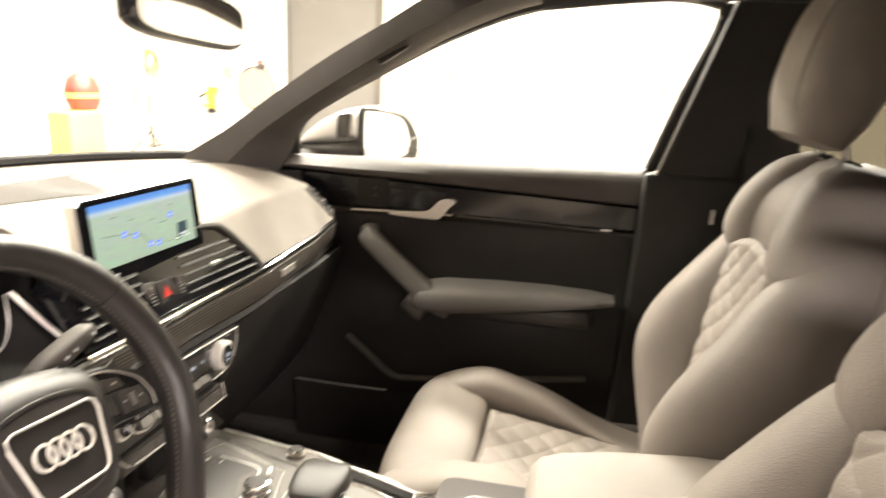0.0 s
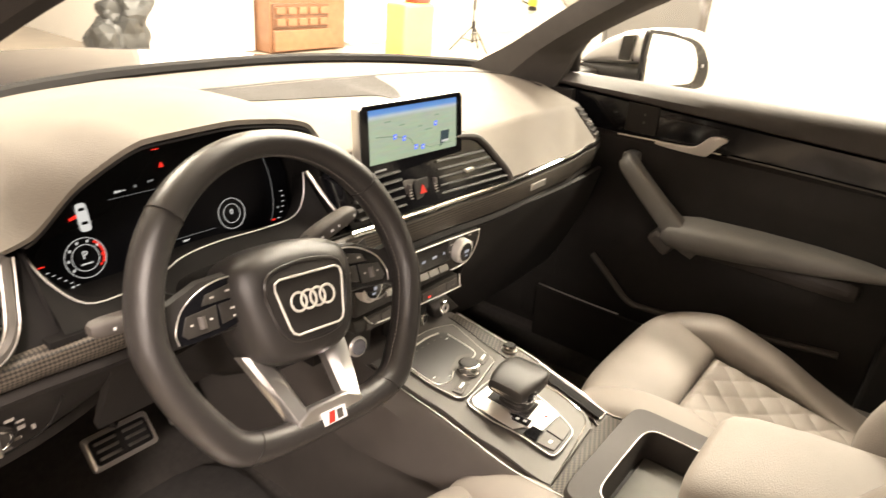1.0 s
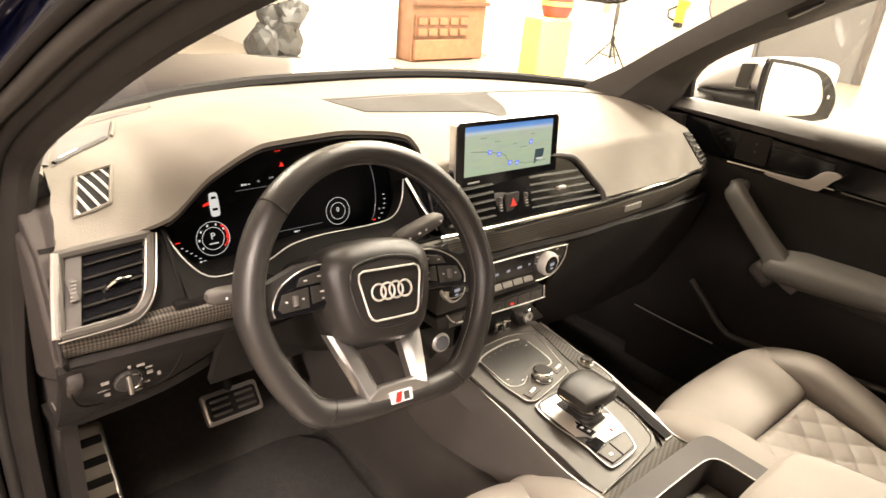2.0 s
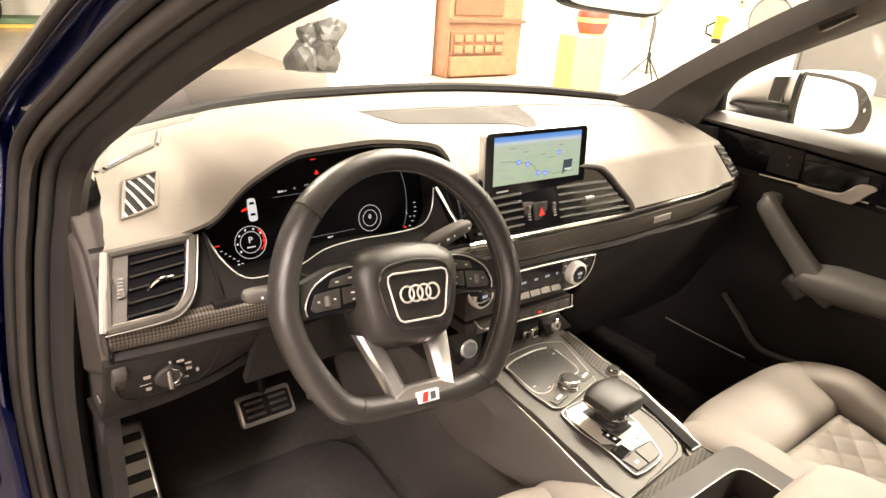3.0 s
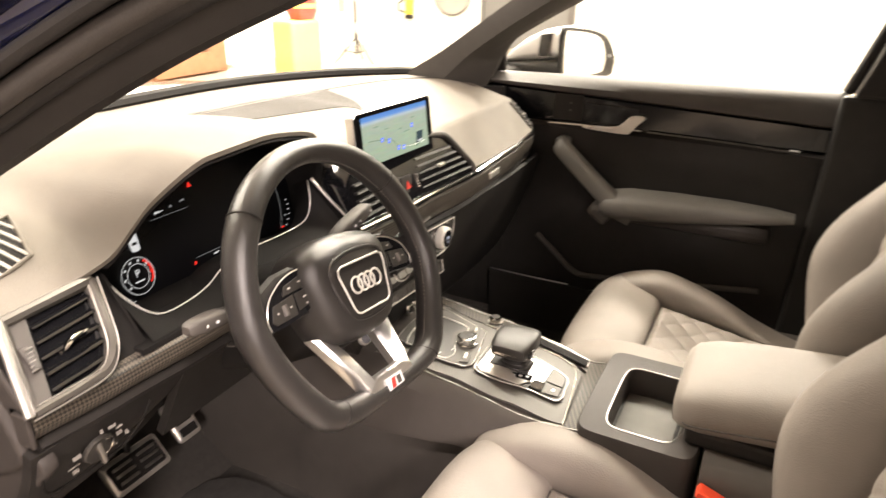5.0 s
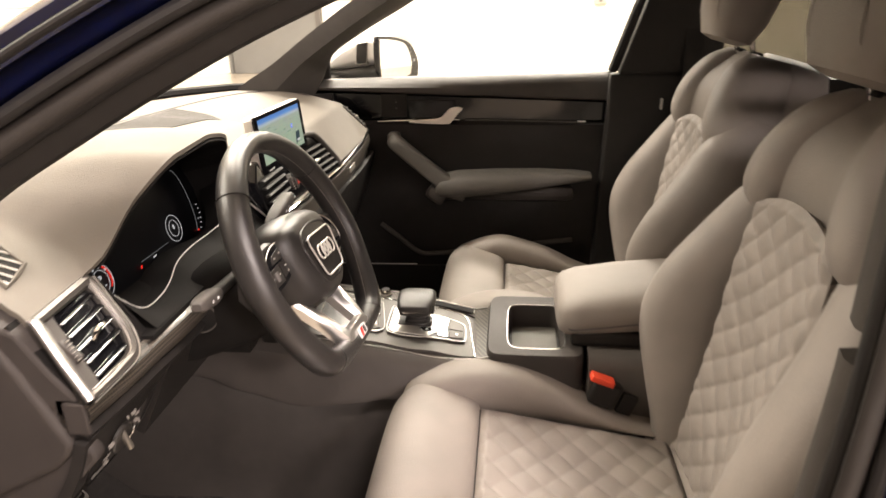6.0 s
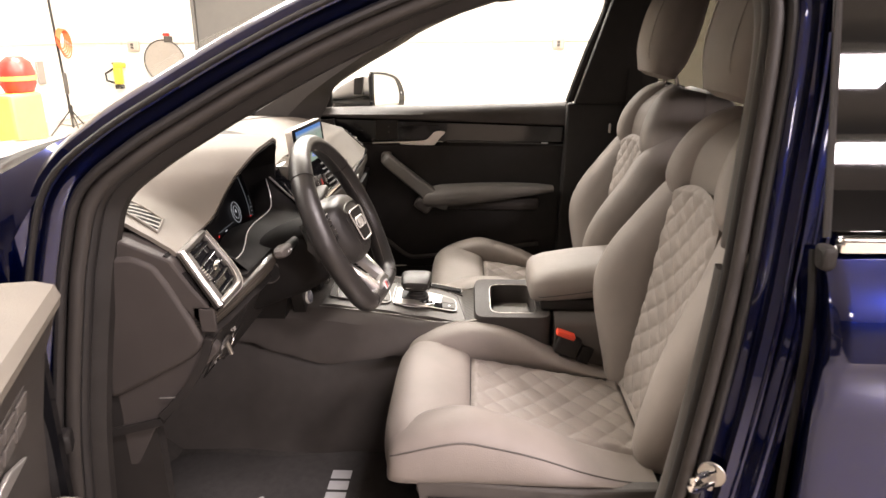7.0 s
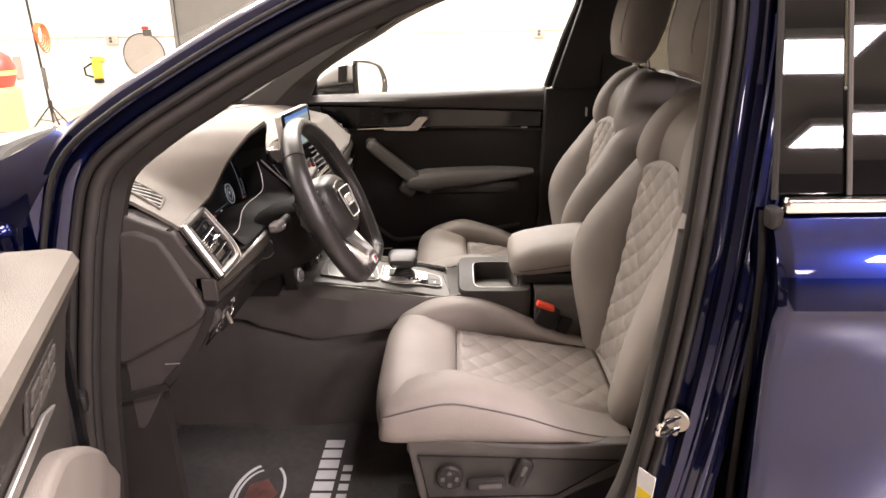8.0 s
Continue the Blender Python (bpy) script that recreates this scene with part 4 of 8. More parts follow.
def dashboard():
    d = thing("dashboard", (0, 0.62, 0.60), "two-tone car dashboard, soft grey pad over black with woven trim", "dashboard")
    def pad(u, v):
        x0 = table(PAD_END, v)[0]
        return pad_at(x0 + (0.67 - x0) * u, v)
    part("top_pad", sheet(pad, 150, 50, 0.006, (0, 0, 1)), PAD, d, "soft pale grey upper dash pad")
    # edge lining of the instrument hood
    part("hood_lining", sheet(lambda u, v: lip(-0.555 + 0.415 * u) + V((0, 0.150 * v + 0.002, -0.008 - 0.036 * v)), 60, 6, 0.003), DEEP_BLACK, d)
    # demister slot and sensor strip on top
    part("demister_slot", tube(smooth_path([(x, y, on_pad(x, y) + 0.0005) for x, y in SLOT], 5), 0.0055, 8, False, 0.35), TRIM_BLACK, d)
    grille = lambda u, v: (lambda q: (q.x, q.y, on_pad(q.x, q.y) + 0.0015))(quad((-0.122, 0.894, 0), (0.288, 0.868, 0), (0.187 + 0.03 * math.sin(math.pi * v), 0.706, 0), (-0.100, 0.790, 0), u, v))
    part("speaker_grille", sheet(grille, 40, 24, 0.002, (0, 0, 1)), mat("fine_mesh_grey", (0.026, 0.022, 0.019), 0.8, 0, 0.2, 60, 0.9, 1400), d, "fine mesh speaker grille")
    part("screen_seal", tube([(x, yback(x) - 0.035, table(PAD_ROWS, x)[1] + 0.006) for x in span(-0.66, 0.64, 40)], 0.017, 8, False, 0.8), DEEP_BLACK, d)
    # black fascia under the pad
    fas = [(-0.70, 0.575), (-0.55, 0.585), (-0.16, 0.585), (-0.1, 0.545), (0.20, 0.53), (0.66, 0.53)]
    for x0, x1 in ((-0.69, -0.555), (-0.155, 0.17)):
        def fascia(u, v):
            x = x0 + (x1 - x0) * u
            yy = table(fas, x)[0]
            return (x, yy + (0.507 - yy) * v, 1.0 - 0.085 * v)
        part("fascia", sheet(fascia, 40, 4, 0.01), DEEP_BLACK, d)
    # Dark floor sheet, drawn forward over the band's top to stand for shade.
    part("recess_floor_shade", sheet(lambda u, v: (-0.57 + 0.42 * u, 0.494 + 0.141 * v, 0.9345 - 0.009 * v), 6, 4, 0.006), DEEP_BLACK, d)
    part("recess_panel", box(-0.36, 0.655, 0.975, 0.37, 0.01, 0.13), DEEP_BLACK, d)
    for x0, x1, zc in ((-0.552, -0.556, 1.005), (-0.158, -0.154, 1.048)):
        part("recess_cheek", prism([(x0, 0.575 - 0.4 * (zc - 1.005), zc), (x0, 0.655, zc + 0.006), (x0, 0.655, 0.93), (x0, 0.51, 0.93), (x0, 0.56, 1.0)], (x1 - x0, 0, 0)), DEEP_BLACK, d)
    # woven trim band and bright strip
    rows = []
    for x in span(-0.694, 0.668, 60):
        y0, zt, zb = table(TRIM_ROWS, x)
        zm = (zt + zb) / 2
        rows.append([(x, y0 + 0.030, zt), (x, y0 + 0.006, zt), (x, y0 - 0.002, zt - 0.006), (x, y0 - 0.004, zm), (x, y0 + 0.002, zb + 0.005), (x, y0 + 0.010, zb), (x, y0 + 0.030, zb)])
    part("woven_trim", loft(rows), CARBON_FACE, d, "glossy woven carbon trim band")
    rows = []
    for x in span(-0.688, 0.668, 50):
        y0, zt, zb = table(TRIM_ROWS, x)
        rows.append([(x, y0 + 0.05, zb - 0.001), (x, y0 + 0.008, zb - 0.001), (x, y0 + 0.004, zb - 0.010), (x, y0 + 0.012, zb - 0.020), (x, y0 + 0.05, zb - 0.020)])
    part("lower_band", loft(rows), TRIM_BLACK, d)
    part("band_cap", box(-0.6965, 0.512, 0.909, 0.005, 0.024, 0.036, 0.002), END_GREY, d)
    part("bright_strip", tube([(x, table(TRIM_ROWS, x)[0] - 0.001, table(TRIM_ROWS, x)[1] + 0.005) for x in span(-0.165, 0.662, 40)], 0.0048, 8), CHROME, d, "thin bright strip")
    part("plain_badge", box(0.335, 0.467, 0.905, 0.058, 0.003, 0.013, 0.001, pose(0, 0, 0, 0, 0, 2)), SILVER, d, "small silver badge")
    # glove box and knee panels
    part("glove_box", sheet(lambda u, v: (0.165 + 0.505 * u, 0.492 + 0.05 * v + 0.05 * v * v - 0.012 * math.sin(math.pi * u), 0.872 - 0.27 * v), 16, 10, 0.01), TRIM_BLACK, d)
    part("glove_lid", sheet(lambda u, v: (0.21 + 0.42 * u, 0.492 + 0.05 * (0.12 + 0.75 * v) + 0.05 * (0.12 + 0.75 * v) ** 2 - 0.013 * math.sin(math.pi * (0.09 + 0.83 * u)) - 0.003, 0.872 - 0.27 * (0.12 + 0.75 * v)), 16, 8, 0.006), TRIM_BLACK, d)
    def knee(u, v):
        x = -0.700 + 0.245 * u
        return (x, 0.508 + 0.035 * v + 0.055 * v * v + 0.02 * u * v, 0.878 - (0.135 - 0.05 * u ** 3) * v)
    part("knee_panel", sheet(knee, 24, 14, 0.012, (0, -1, 0)), TRIM_BLACK, d)
    part("knee_panel_lower", sheet(lambda u, v: (-0.70 + 0.48 * u, 0.604 + 0.086 * v, (0.746 + 0.05 * min(1.0, u * 1.96) ** 3) * (1 - v) + (0.722 + 0.03 * u) * v), 24, 5, 0.012), TRIM_BLACK, d)
    part("column_surround", sheet(lambda u, v: (-0.505 + 0.36 * u, 0.525 + 0.06 * v, 0.872 - 0.12 * v), 10, 5, 0.012), TRIM_BLACK, d)
    # end panel beside the open door
    e1 = [(-0.700, y, z) for y, z in ((0.672, 0.990), (0.640, 1.004), (0.612, 1.006), (0.580, 0.992), (0.562, 0.962), (0.528, 0.892), (0.521, 0.876), (0.528, 0.862), (0.545, 0.846), (0.655, 0.786), (0.676, 0.778))]
    part("end_panel", prism(e1, (0.06, 0, 0), 0.016, 4), END_GREY, d, "padded grey dashboard end cover")
    part("end_block", prism([(-0.694, y, z) for y, z in ((0.672, 1.030), (0.625, 1.027), (0.558, 0.999), (0.531, 0.956), (0.503, 0.921), (0.520, 0.890), (0.585, 0.975), (0.672, 0.990))], (0.05, 0, 0), 0.004), END_GREY, d)
    e2 = [(-0.694, y, z) for y, z in ((0.668, 0.815), (0.570, 0.862), (0.528, 0.874), (0.512, 0.874), (0.504, 0.866), (0.503, 0.856), (0.570, 0.784), (0.612, 0.730), (0.645, 0.665), (0.668, 0.640))]
    part("lower_end_cover", prism(e2, (0.018, 0, 0), 0.004), END_GREY, d)
    # Fine silver line put in as a highlight on the cover.
    part("cover_glint", tube([(-0.699, 0.570, 0.7835), (-0.699, 0.600, 0.7815)], 0.0010, 5), SILVER, d)
    # headlamp switch on its rounded panel
    K = lambda x, z, k=0.0: V((x, 0.508 + 0.035 * (0.878 - z) / 0.13 + 0.05 * ((0.878 - z) / 0.13) ** 2 + 0.004 - 0.010 - k, z))
    field = smooth_path([(-0.690, 0.862, 0), (-0.688, 0.828, 0), (-0.674, 0.800, 0), (-0.64, 0.790, 0), (-0.60, 0.792, 0), (-0.574, 0.812, 0), (-0.562, 0.858, 0)], 5)
    part("switch_panel_joint", tube([K(q.x, q.y + 0.004, -0.001) for q in field], 0.0012, 6), DEEP_BLACK, d)
    ls = part("light_switch", disc(K(-0.625, 0.834, -0.003), (-0.02, -0.95, -0.30), 0.0185, 0.005, 32, 0.002), SATIN_BLACK, d)
    part("knob", box(*K(-0.627, 0.834, 0.005), 0.006, 0.007, 0.030, 0.0025, pose(0, 0, 0, -17, 0, 0)), ALU_DARK, ls, "chrome switch grip")
    part("knob_ring", tube(smooth_path([K(-0.624, 0.851, 0.004), K(-0.616, 0.846, 0.005), K(-0.613, 0.834, 0.006), K(-0.617, 0.822, 0.005), K(-0.625, 0.818, 0.004)], 4), 0.0014, 6), CHROME, ls)
    for x, z, w, h in ((-0.654, 0.845, 0.009, 0.004), (-0.655, 0.830, 0.014, 0.0010), (-0.650, 0.818, 0.007, 0.004), (-0.627, 0.862, 0.003, 0.004), (-0.614, 0.860, 0.009, 0.0030), (-0.604, 0.852, 0.008, 0.0022), (-0.602, 0.841, 0.007, 0.004), (-0.590, 0.832, 0.004, 0.005), (-0.604, 0.822, 0.007, 0.0030), (-0.612, 0.806, 0.008, 0.002)):
        part("mark", box(*K(x, z, 0.0006), w, 0.001, h, 0, pose(0, 0, 0, -18, 0, 0)), RIM_THREAD, ls)
    outer_vent(d)
    side_demister(d)
    cluster(d)
    centre_vents(d)
    climate(d)
    # far vent at the passenger's end
    E = lambda u, v, k: pad_at(0.622 + 0.044 * u, 0.82 + 0.16 * v) + V((0, -0.75 * k, 0.65 * k))
    fv = part("end_vent", sheet(lambda u, v: E(u, v, 0.0025), 8, 8, 0.004, (0, -0.5, 0.85)), TRIM_BLACK, d)
    for k in range(6):
        v = 0.10 + 0.16 * k
        part("slat", tube([E(0.06, v, 0.004), E(0.5, v + 0.01, 0.004), E(0.94, v + 0.02, 0.004)], 0.0028, 6, False, 0.6), TRIM_MID, fv)
    part("tab", tube([E(0.40, 0.5, 0.006), E(0.60, 0.5, 0.006)], 0.004, 8, False, 0.6), SILVER, fv)
    return d


def quad(a, b, c, d, u, v):
    return (V(a) * (1 - u) + V(b) * u) * (1 - v) + (V(d) * (1 - u) + V(c) * u) * v


def outer_vent(d):
    """The air vent at the driver's end: silver frame with a rounded foot, dark box, slats, tab and wheel."""
    tl, tr, br, bl = V((-0.676, 0.550, 1.004)), V((-0.570, 0.560, 1.005)), V((-0.604, 0.490, 0.934)), V((-0.698, 0.493, 0.931))
    n = (tr - tl).cross(bl - tl).normalized()
    if n.y > 0:
        n = -n
    P = lambda u, v: quad(tl, tr, br, bl, u, v)
    frame_path = [P(0.02, 0.02), P(0.98, 0.02), P(1.0, 0.45), P(1.0, 0.72), P(0.92, 0.90), P(0.76, 0.98), P(0.4, 0.985), P(0.02, 0.985)]
    fr = part("side_vent", prism([P(0.06, 0.06) - n * 0.004, P(0.94, 0.06) - n * 0.004, P(0.94, 0.8) - n * 0.004, P(0.80, 0.93) - n * 0.004, P(0.06, 0.93) - n * 0.004], -n * 0.03), GLOSS_BLACK, d)
    part("vent_frame", tube(smooth_path(frame_path[1:-1], 4), 0.0075, 8), VENT_FRAME, fr)
    part("vent_frame_side", tube([frame_path[6], frame_path[7], frame_path[0], frame_path[1]], 0.0075, 8), VENT_FRAME, fr, "satin grey vent frame")
    part("vent_frame_edge", tube([P(-0.02, -0.0) + n * 0.004, P(-0.03, 0.5) + n * 0.004, P(-0.02, 1.0) + n * 0.004], 0.0045, 8), SILVER, fr, "bright silver outer vent bar")
    part("vent_frame_foot", tube([P(0.03, 0.985) + n * 0.004, P(0.45, 0.985) + n * 0.004, P(0.78, 0.965) + n * 0.004], 0.005, 8), VENT_FRAME, fr)
    part("control_strip", prism([P(0.07, 0.07) + n * 0.001, P(0.25, 0.07) + n * 0.001, P(0.25, 0.93) + n * 0.001, P(0.07, 0.93) + n * 0.001], -n * 0.004, 0.001), TRIM_DARK, fr)
    tw = part("thumb_wheel", box(*(P(0.155, 0.48) + n * 0.002), 0.010, 0.008, 0.028, 0.003, pose(0, 0, 0, -45, 0, 0)), TRIM_DARK, fr)
    for k in range(6):
        part("wheel_rib", tube([P(0.125, 0.38 + 0.045 * k) + n * 0.006, P(0.185, 0.38 + 0.045 * k) + n * 0.006], 0.0009, 5), SILVER, tw)
    for k in range(5):
        v = 0.17 + 0.165 * k
        part("slat", tube([P(0.26, v + 0.02) - n * 0.001, P(0.94 - 0.05 * (k == 4), v - 0.01) - n * 0.001], 0.0052, 8, False, 0.3), GLOSS_BLACK, fr)
        part("slat_edge", tube([P(0.27, v + 0.035) + n * 0.0012, P(0.93 - 0.05 * (k == 4), v + 0.005) + n * 0.0012], 0.0008, 5), SILVER, fr)
    part("tab", tube(smooth_path([P(0.50, 0.56) + n * 0.002, P(0.56, 0.51) + n * 0.006, P(0.66, 0.485) + n * 0.007, P(0.76, 0.475) + n * 0.003], 4), lambda q: 0.0030 + 0.0012 * math.sin(math.pi * q), 8, False, 0.6), CHROME, fr)
    inner = [P(0.925, 0.07), P(0.935, 0.45), P(0.93, 0.70), P(0.86, 0.86), P(0.74, 0.925), P(0.4, 0.93), P(0.08, 0.93)]
    outer = [P(1.045, 0.03), P(1.06, 0.45), P(1.055, 0.74), P(0.97, 0.93), P(0.80, 1.03), P(0.4, 1.045), P(0.0, 1.045)]
    for line in (inner, outer):
        part("bright_edge", tube(smooth_path([q + n * 0.0055 for q in line], 4), 0.0008, 6), SILVER, fr)


def side_demister(d):
    """The small slotted demister grille in the pad's end."""
    c = [(-0.622, 0.658), (-0.577, 0.669), (-0.599, 0.606), (-0.643, 0.595)]
    P = lambda u, v: (lambda q: V((q.x, q.y, on_pad(q.x, q.y))))(quad(*[(x, y, 0) for x, y in c], u, v))
    g = part("demister_grille", sheet(lambda u, v: P(u, v) + V((0, 0, 0.0012)), 10, 10, 0.004, (0, 0, 1)), DEEP_BLACK, d)
    edge = [P(u, v) + V((0, 0, 0.0018)) for u, v in ((0, 0), (0.5, 0), (1, 0), (1, 0.5), (1, 1), (0.5, 1), (0, 1), (0, 0.5))]
    part("rim", tube(edge, 0.0026, 6, True), PAD, g)
    for k in range(-2, 5):
        a = 0.10 + 0.28 * k - 0.25
        p0 = (max(0.02, a), 0.02 if a > 0 else min(0.98, -a / 0.85))
        p1 = (min(0.98, a + 0.85), 0.98 if a + 0.85 < 1 else max(0.02, (1 - a) / 0.85))
        if p0[1] < p1[1] and p0[0] < 0.97:
            part("slat", tube([P(p0[0] + (p1[0] - p0[0]) * q, p0[1] + (p1[1] - p0[1]) * q) + V((0, 0, 0.0016)) for q in (0, 0.25, 0.5, 0.75, 1)], 0.0021, 6, False, 0.4), STITCH, g)
    # corner loudspeaker panel by the windscreen pillar, framed by a raised rail
    q = [(-0.640, 0.692), (-0.556, 0.752), (-0.520, 0.858), (-0.604, 0.812)]
    P2 = lambda u, v: (lambda r: V((r.x, r.y, on_pad(r.x, r.y) + 0.0015)))(quad(*[(x, y, 0) for x, y in q], u, v))
    s = part("corner_speaker", sheet(lambda u, v: P2(u, v), 12, 12, 0.002, (0, 0, 1)), TRIM_MID, d)
    G = lambda x, y, k=0.0: V((x, y, on_pad(x, y) + k))
    part("rim", tube(smooth_path([G(-0.549, 0.757, 0.003), G(-0.535, 0.795, 0.003), G(-0.517, 0.856, 0.003)], 4), 0.0024, 6), PAD, s)
    part("slot", tube([P2(0.04, 0.05) + V((0, 0, 0.001)), P2(0.5, 0.06) + V((0, 0, 0.001)), P2(0.96, 0.07) + V((0, 0, 0.001))], 0.0042, 8, False, 0.5), TRIM_BLACK, s)
    # Silver thread that imitates light caught along the slot.
    part("slot_glint", tube([P2(0.12, 0.085) + V((0, 0, 0.003)), P2(0.42, 0.085) + V((0, 0, 0.003))], 0.0007, 5), SILVER, s)
    part("groove", tube(smooth_path([G(x, y, 0.001) for x, y in ((-0.647, 0.700), (-0.630, 0.765), (-0.596, 0.828), (-0.552, 0.872), (-0.505, 0.892), (-0.45, 0.912))], 5), 0.0055, 8, False, 0.5), TRIM_DARK, s)
    part("corner_rail", tube(smooth_path([G(x, y, 0.002) for x, y in ((-0.664, 0.672), (-0.655, 0.712), (-0.640, 0.770), (-0.607, 0.838), (-0.560, 0.884), (-0.505, 0.908), (-0.44, 0.932))], 6), lambda q: 0.010 - 0.003 * q, 10, False, 0.8), PAD, d, "raised grey rail round the dash corner")


LCD_WHITE = glow("display_white", (0.85, 0.88, 0.9), 0.32)
LCD_GREY = glow("display_grey", (0.7, 0.74, 0.78), 0.12)
LCD_RED = glow("display_red", (0.9, 0.03, 0.02), 0.5)
LCD_BLACK = mat("display_black", (0.004, 0.004, 0.005), 0.3, 0, 0.1, 10, 0, 1, 0, 0.2)


def cluster(d):
    """The instrument display under its hood, with dials, small signs and a bright outline."""
    o = V((-0.365, 0.624, 0.995))
    R, U = V((1, 0.0, 0)), V((0, 0.26, 0.966))
    N = V((0, -0.966, 0.26))
    at = lambda x, z, k=0.003: o + R * x + U * z + N * k
    c = part("instrument_display", prism([at(x, z, 0) for x, z in ((-0.188, 0.01), (-0.165, -0.074), (0.19, -0.074), (0.200, 0.0), (0.185, 0.05), (0.08, 0.085), (-0.10, 0.085), (-0.16, 0.055))], -N * 0.01), LCD_BLACK, d, "glossy black digital instrument display")
    # walls of the recess
    rim = smooth_path([(-0.553, 0.572, 1.003), (-0.540, 0.552, 0.970), (-0.513, 0.536, 0.941), (-0.470, 0.536, 0.937), (-0.425, 0.545, 0.938), (-0.385, 0.552, 0.950), (-0.33, 0.556, 0.953), (-0.26, 0.558, 0.950), (-0.205, 0.560, 0.953), (-0.182, 0.566, 0.975), (-0.174, 0.575, 1.008)], 4)
    part("recess_wall", loft([[p, p + V((0, 0.045, -0.020)) + (o - p) * (0.10 if p.x < -0.28 else 0.10 - 0.17 * min(1.0, (p.x + 0.28) / 0.07))] for p in rim], False), DEEP_BLACK, c)
    part("bright_outline", tube(rim, 0.0010, 6), BRIGHT, c, "thin silver outline")
    part("skirt", loft([[p + V((0, 0, -0.002)), V((p.x, 0.498, 0.935))] for p in rim], False), DEEP_BLACK, c)
    part("side_bar", tube([(-0.176, 0.566, 1.012), (-0.165, 0.535, 0.975), (-0.150, 0.500, 0.935)], 0.0032, 8, False, 0.6), SILVER, c, "silver diagonal bar")
    def circle(x, z, r, w, material, name="dial"):
        return part(name, tube([at(x + r * math.cos(a), z + r * math.sin(a)) for a in [k * math.pi / 18 for k in range(36)]], w, 5, True), material, c)
    circle(-0.108, -0.041, 0.0235, 0.0004, LCD_WHITE)
    circle(-0.108, -0.041, 0.0155, 0.0004, LCD_WHITE)
    circle(0.094, -0.038, 0.021, 0.0004, LCD_WHITE)
    circle(0.094, -0.038, 0.013, 0.0004, LCD_WHITE)
    m = lambda x, z: plane_pose(at(x, z), R, U)
    part("gear_letter", words("P", 0.013, m(-0.108, -0.038)), LCD_WHITE, c)
    part("speed_digit", words("0", 0.010, m(0.094, -0.036)), LCD_WHITE, c)
    part("gear_caption", box(*at(-0.108, -0.048), 0.013, 0.0006, 0.0016), LCD_WHITE, c)
    for k in range(8):
        a = radians(215 - 36 * k)
        part("dial_mark", box(*at(-0.108 + 0.0195 * math.cos(a), -0.041 + 0.0195 * math.sin(a)), 0.0022, 0.0008, 0.003), LCD_WHITE if k < 6 else LCD_RED, c)
    for k in range(9):
        a = radians(-25 + 9 * k)
        part("red_zone", box(*at(-0.108 + 0.0215 * math.cos(a), -0.041 + 0.0215 * math.sin(a), 0.0022), 0.003, 0.0006, 0.0026), LCD_RED, c)
    body = smooth_path([at(-0.099 + x, 0.005 + z, 0.0026) for x, z in ((-0.0045, -0.016), (0.0045, -0.016), (0.0065, -0.010), (0.0062, 0.010), (0.0042, 0.016), (-0.0042, 0.016), (-0.0062, 0.010), (-0.0065, -0.010))], 3, True)
    sign = part("car_sign", prism(body, N * 0.0008), LCD_WHITE, c, "small white car sign")
    for z, h, w in ((0.0095, 0.0035, 0.0078), (-0.0065, 0.0035, 0.0084)):
        part("car_sign_glass", prism([at(-0.099 + i * w / 2, 0.005 + z + j * h / 2, 0.0036) for i, j in ((-1, -1), (1, -1), (0.8, 1), (-0.8, 1))], N * 0.0004), LCD_BLACK, sign)
    part("door_sign", prism([at(-0.106 + x, 0.006 + z, 0.0030) for x, z in ((0, 0.004), (-0.009, 0.001), (-0.009, -0.002), (0, 0.000))], N * 0.0006), LCD_RED, sign)
    for x, z, w, h, mt in ((0.024, -0.051, 0.080, 0.0004, LCD_GREY), (0.018, -0.056, 0.006, 0.0022, LCD_WHITE), (0.023, -0.0555, 0.002, 0.0014, LCD_WHITE), (-0.020, -0.057, 0.003, 0.0045, LCD_RED), (-0.055, 0.025, 0.003, 0.0030, LCD_WHITE), (-0.0505, 0.025, 0.004, 0.0022, LCD_WHITE), (-0.045, 0.025, 0.003, 0.0012, LCD_WHITE), (-0.030, 0.027, 0.003, 0.0030, LCD_GREY), (-0.012, 0.029, 0.002, 0.0026, LCD_GREY), (-0.008, 0.0295, 0.004, 0.0022, LCD_GREY), (-0.035, 0.018, 0.062, 0.0003, LCD_GREY), (-0.157, -0.038, 0.007, 0.0012, LCD_RED), (-0.130, -0.070, 0.003, 0.0030, LCD_WHITE), (0.160, -0.064, 0.005, 0.0022, LCD_RED), (0.172, -0.048, 0.003, 0.0030, LCD_GREY), (0.006, 0.066, 0.009, 0.0010, LCD_RED)):
        part("sign", box(*at(x, z), w, 0.0006, h), mt, c)
    part("warning_sign", prism([at(0.009 + x, 0.046 + z, 0.0028) for x, z in ((-0.0035, -0.003), (0.0035, -0.003), (0.0008, 0.0032), (-0.0008, 0.0032))], N * 0.0006), LCD_RED, c)
    arc = [at(0.160 + 0.020 * math.cos(a) - 0.012, -0.012 + 0.055 * math.sin(a)) for a in [radians(q) for q in range(-70, 95, 8)]]
    part("gauge_arc", tube(arc, 0.0004, 4), LCD_GREY, c)
    for k in range(6):
        part("tick", box(*at(-0.152 + 0.0055 * k, -0.046 - 0.0046 * k), 0.003, 0.0006, 0.0009), LCD_WHITE, c)
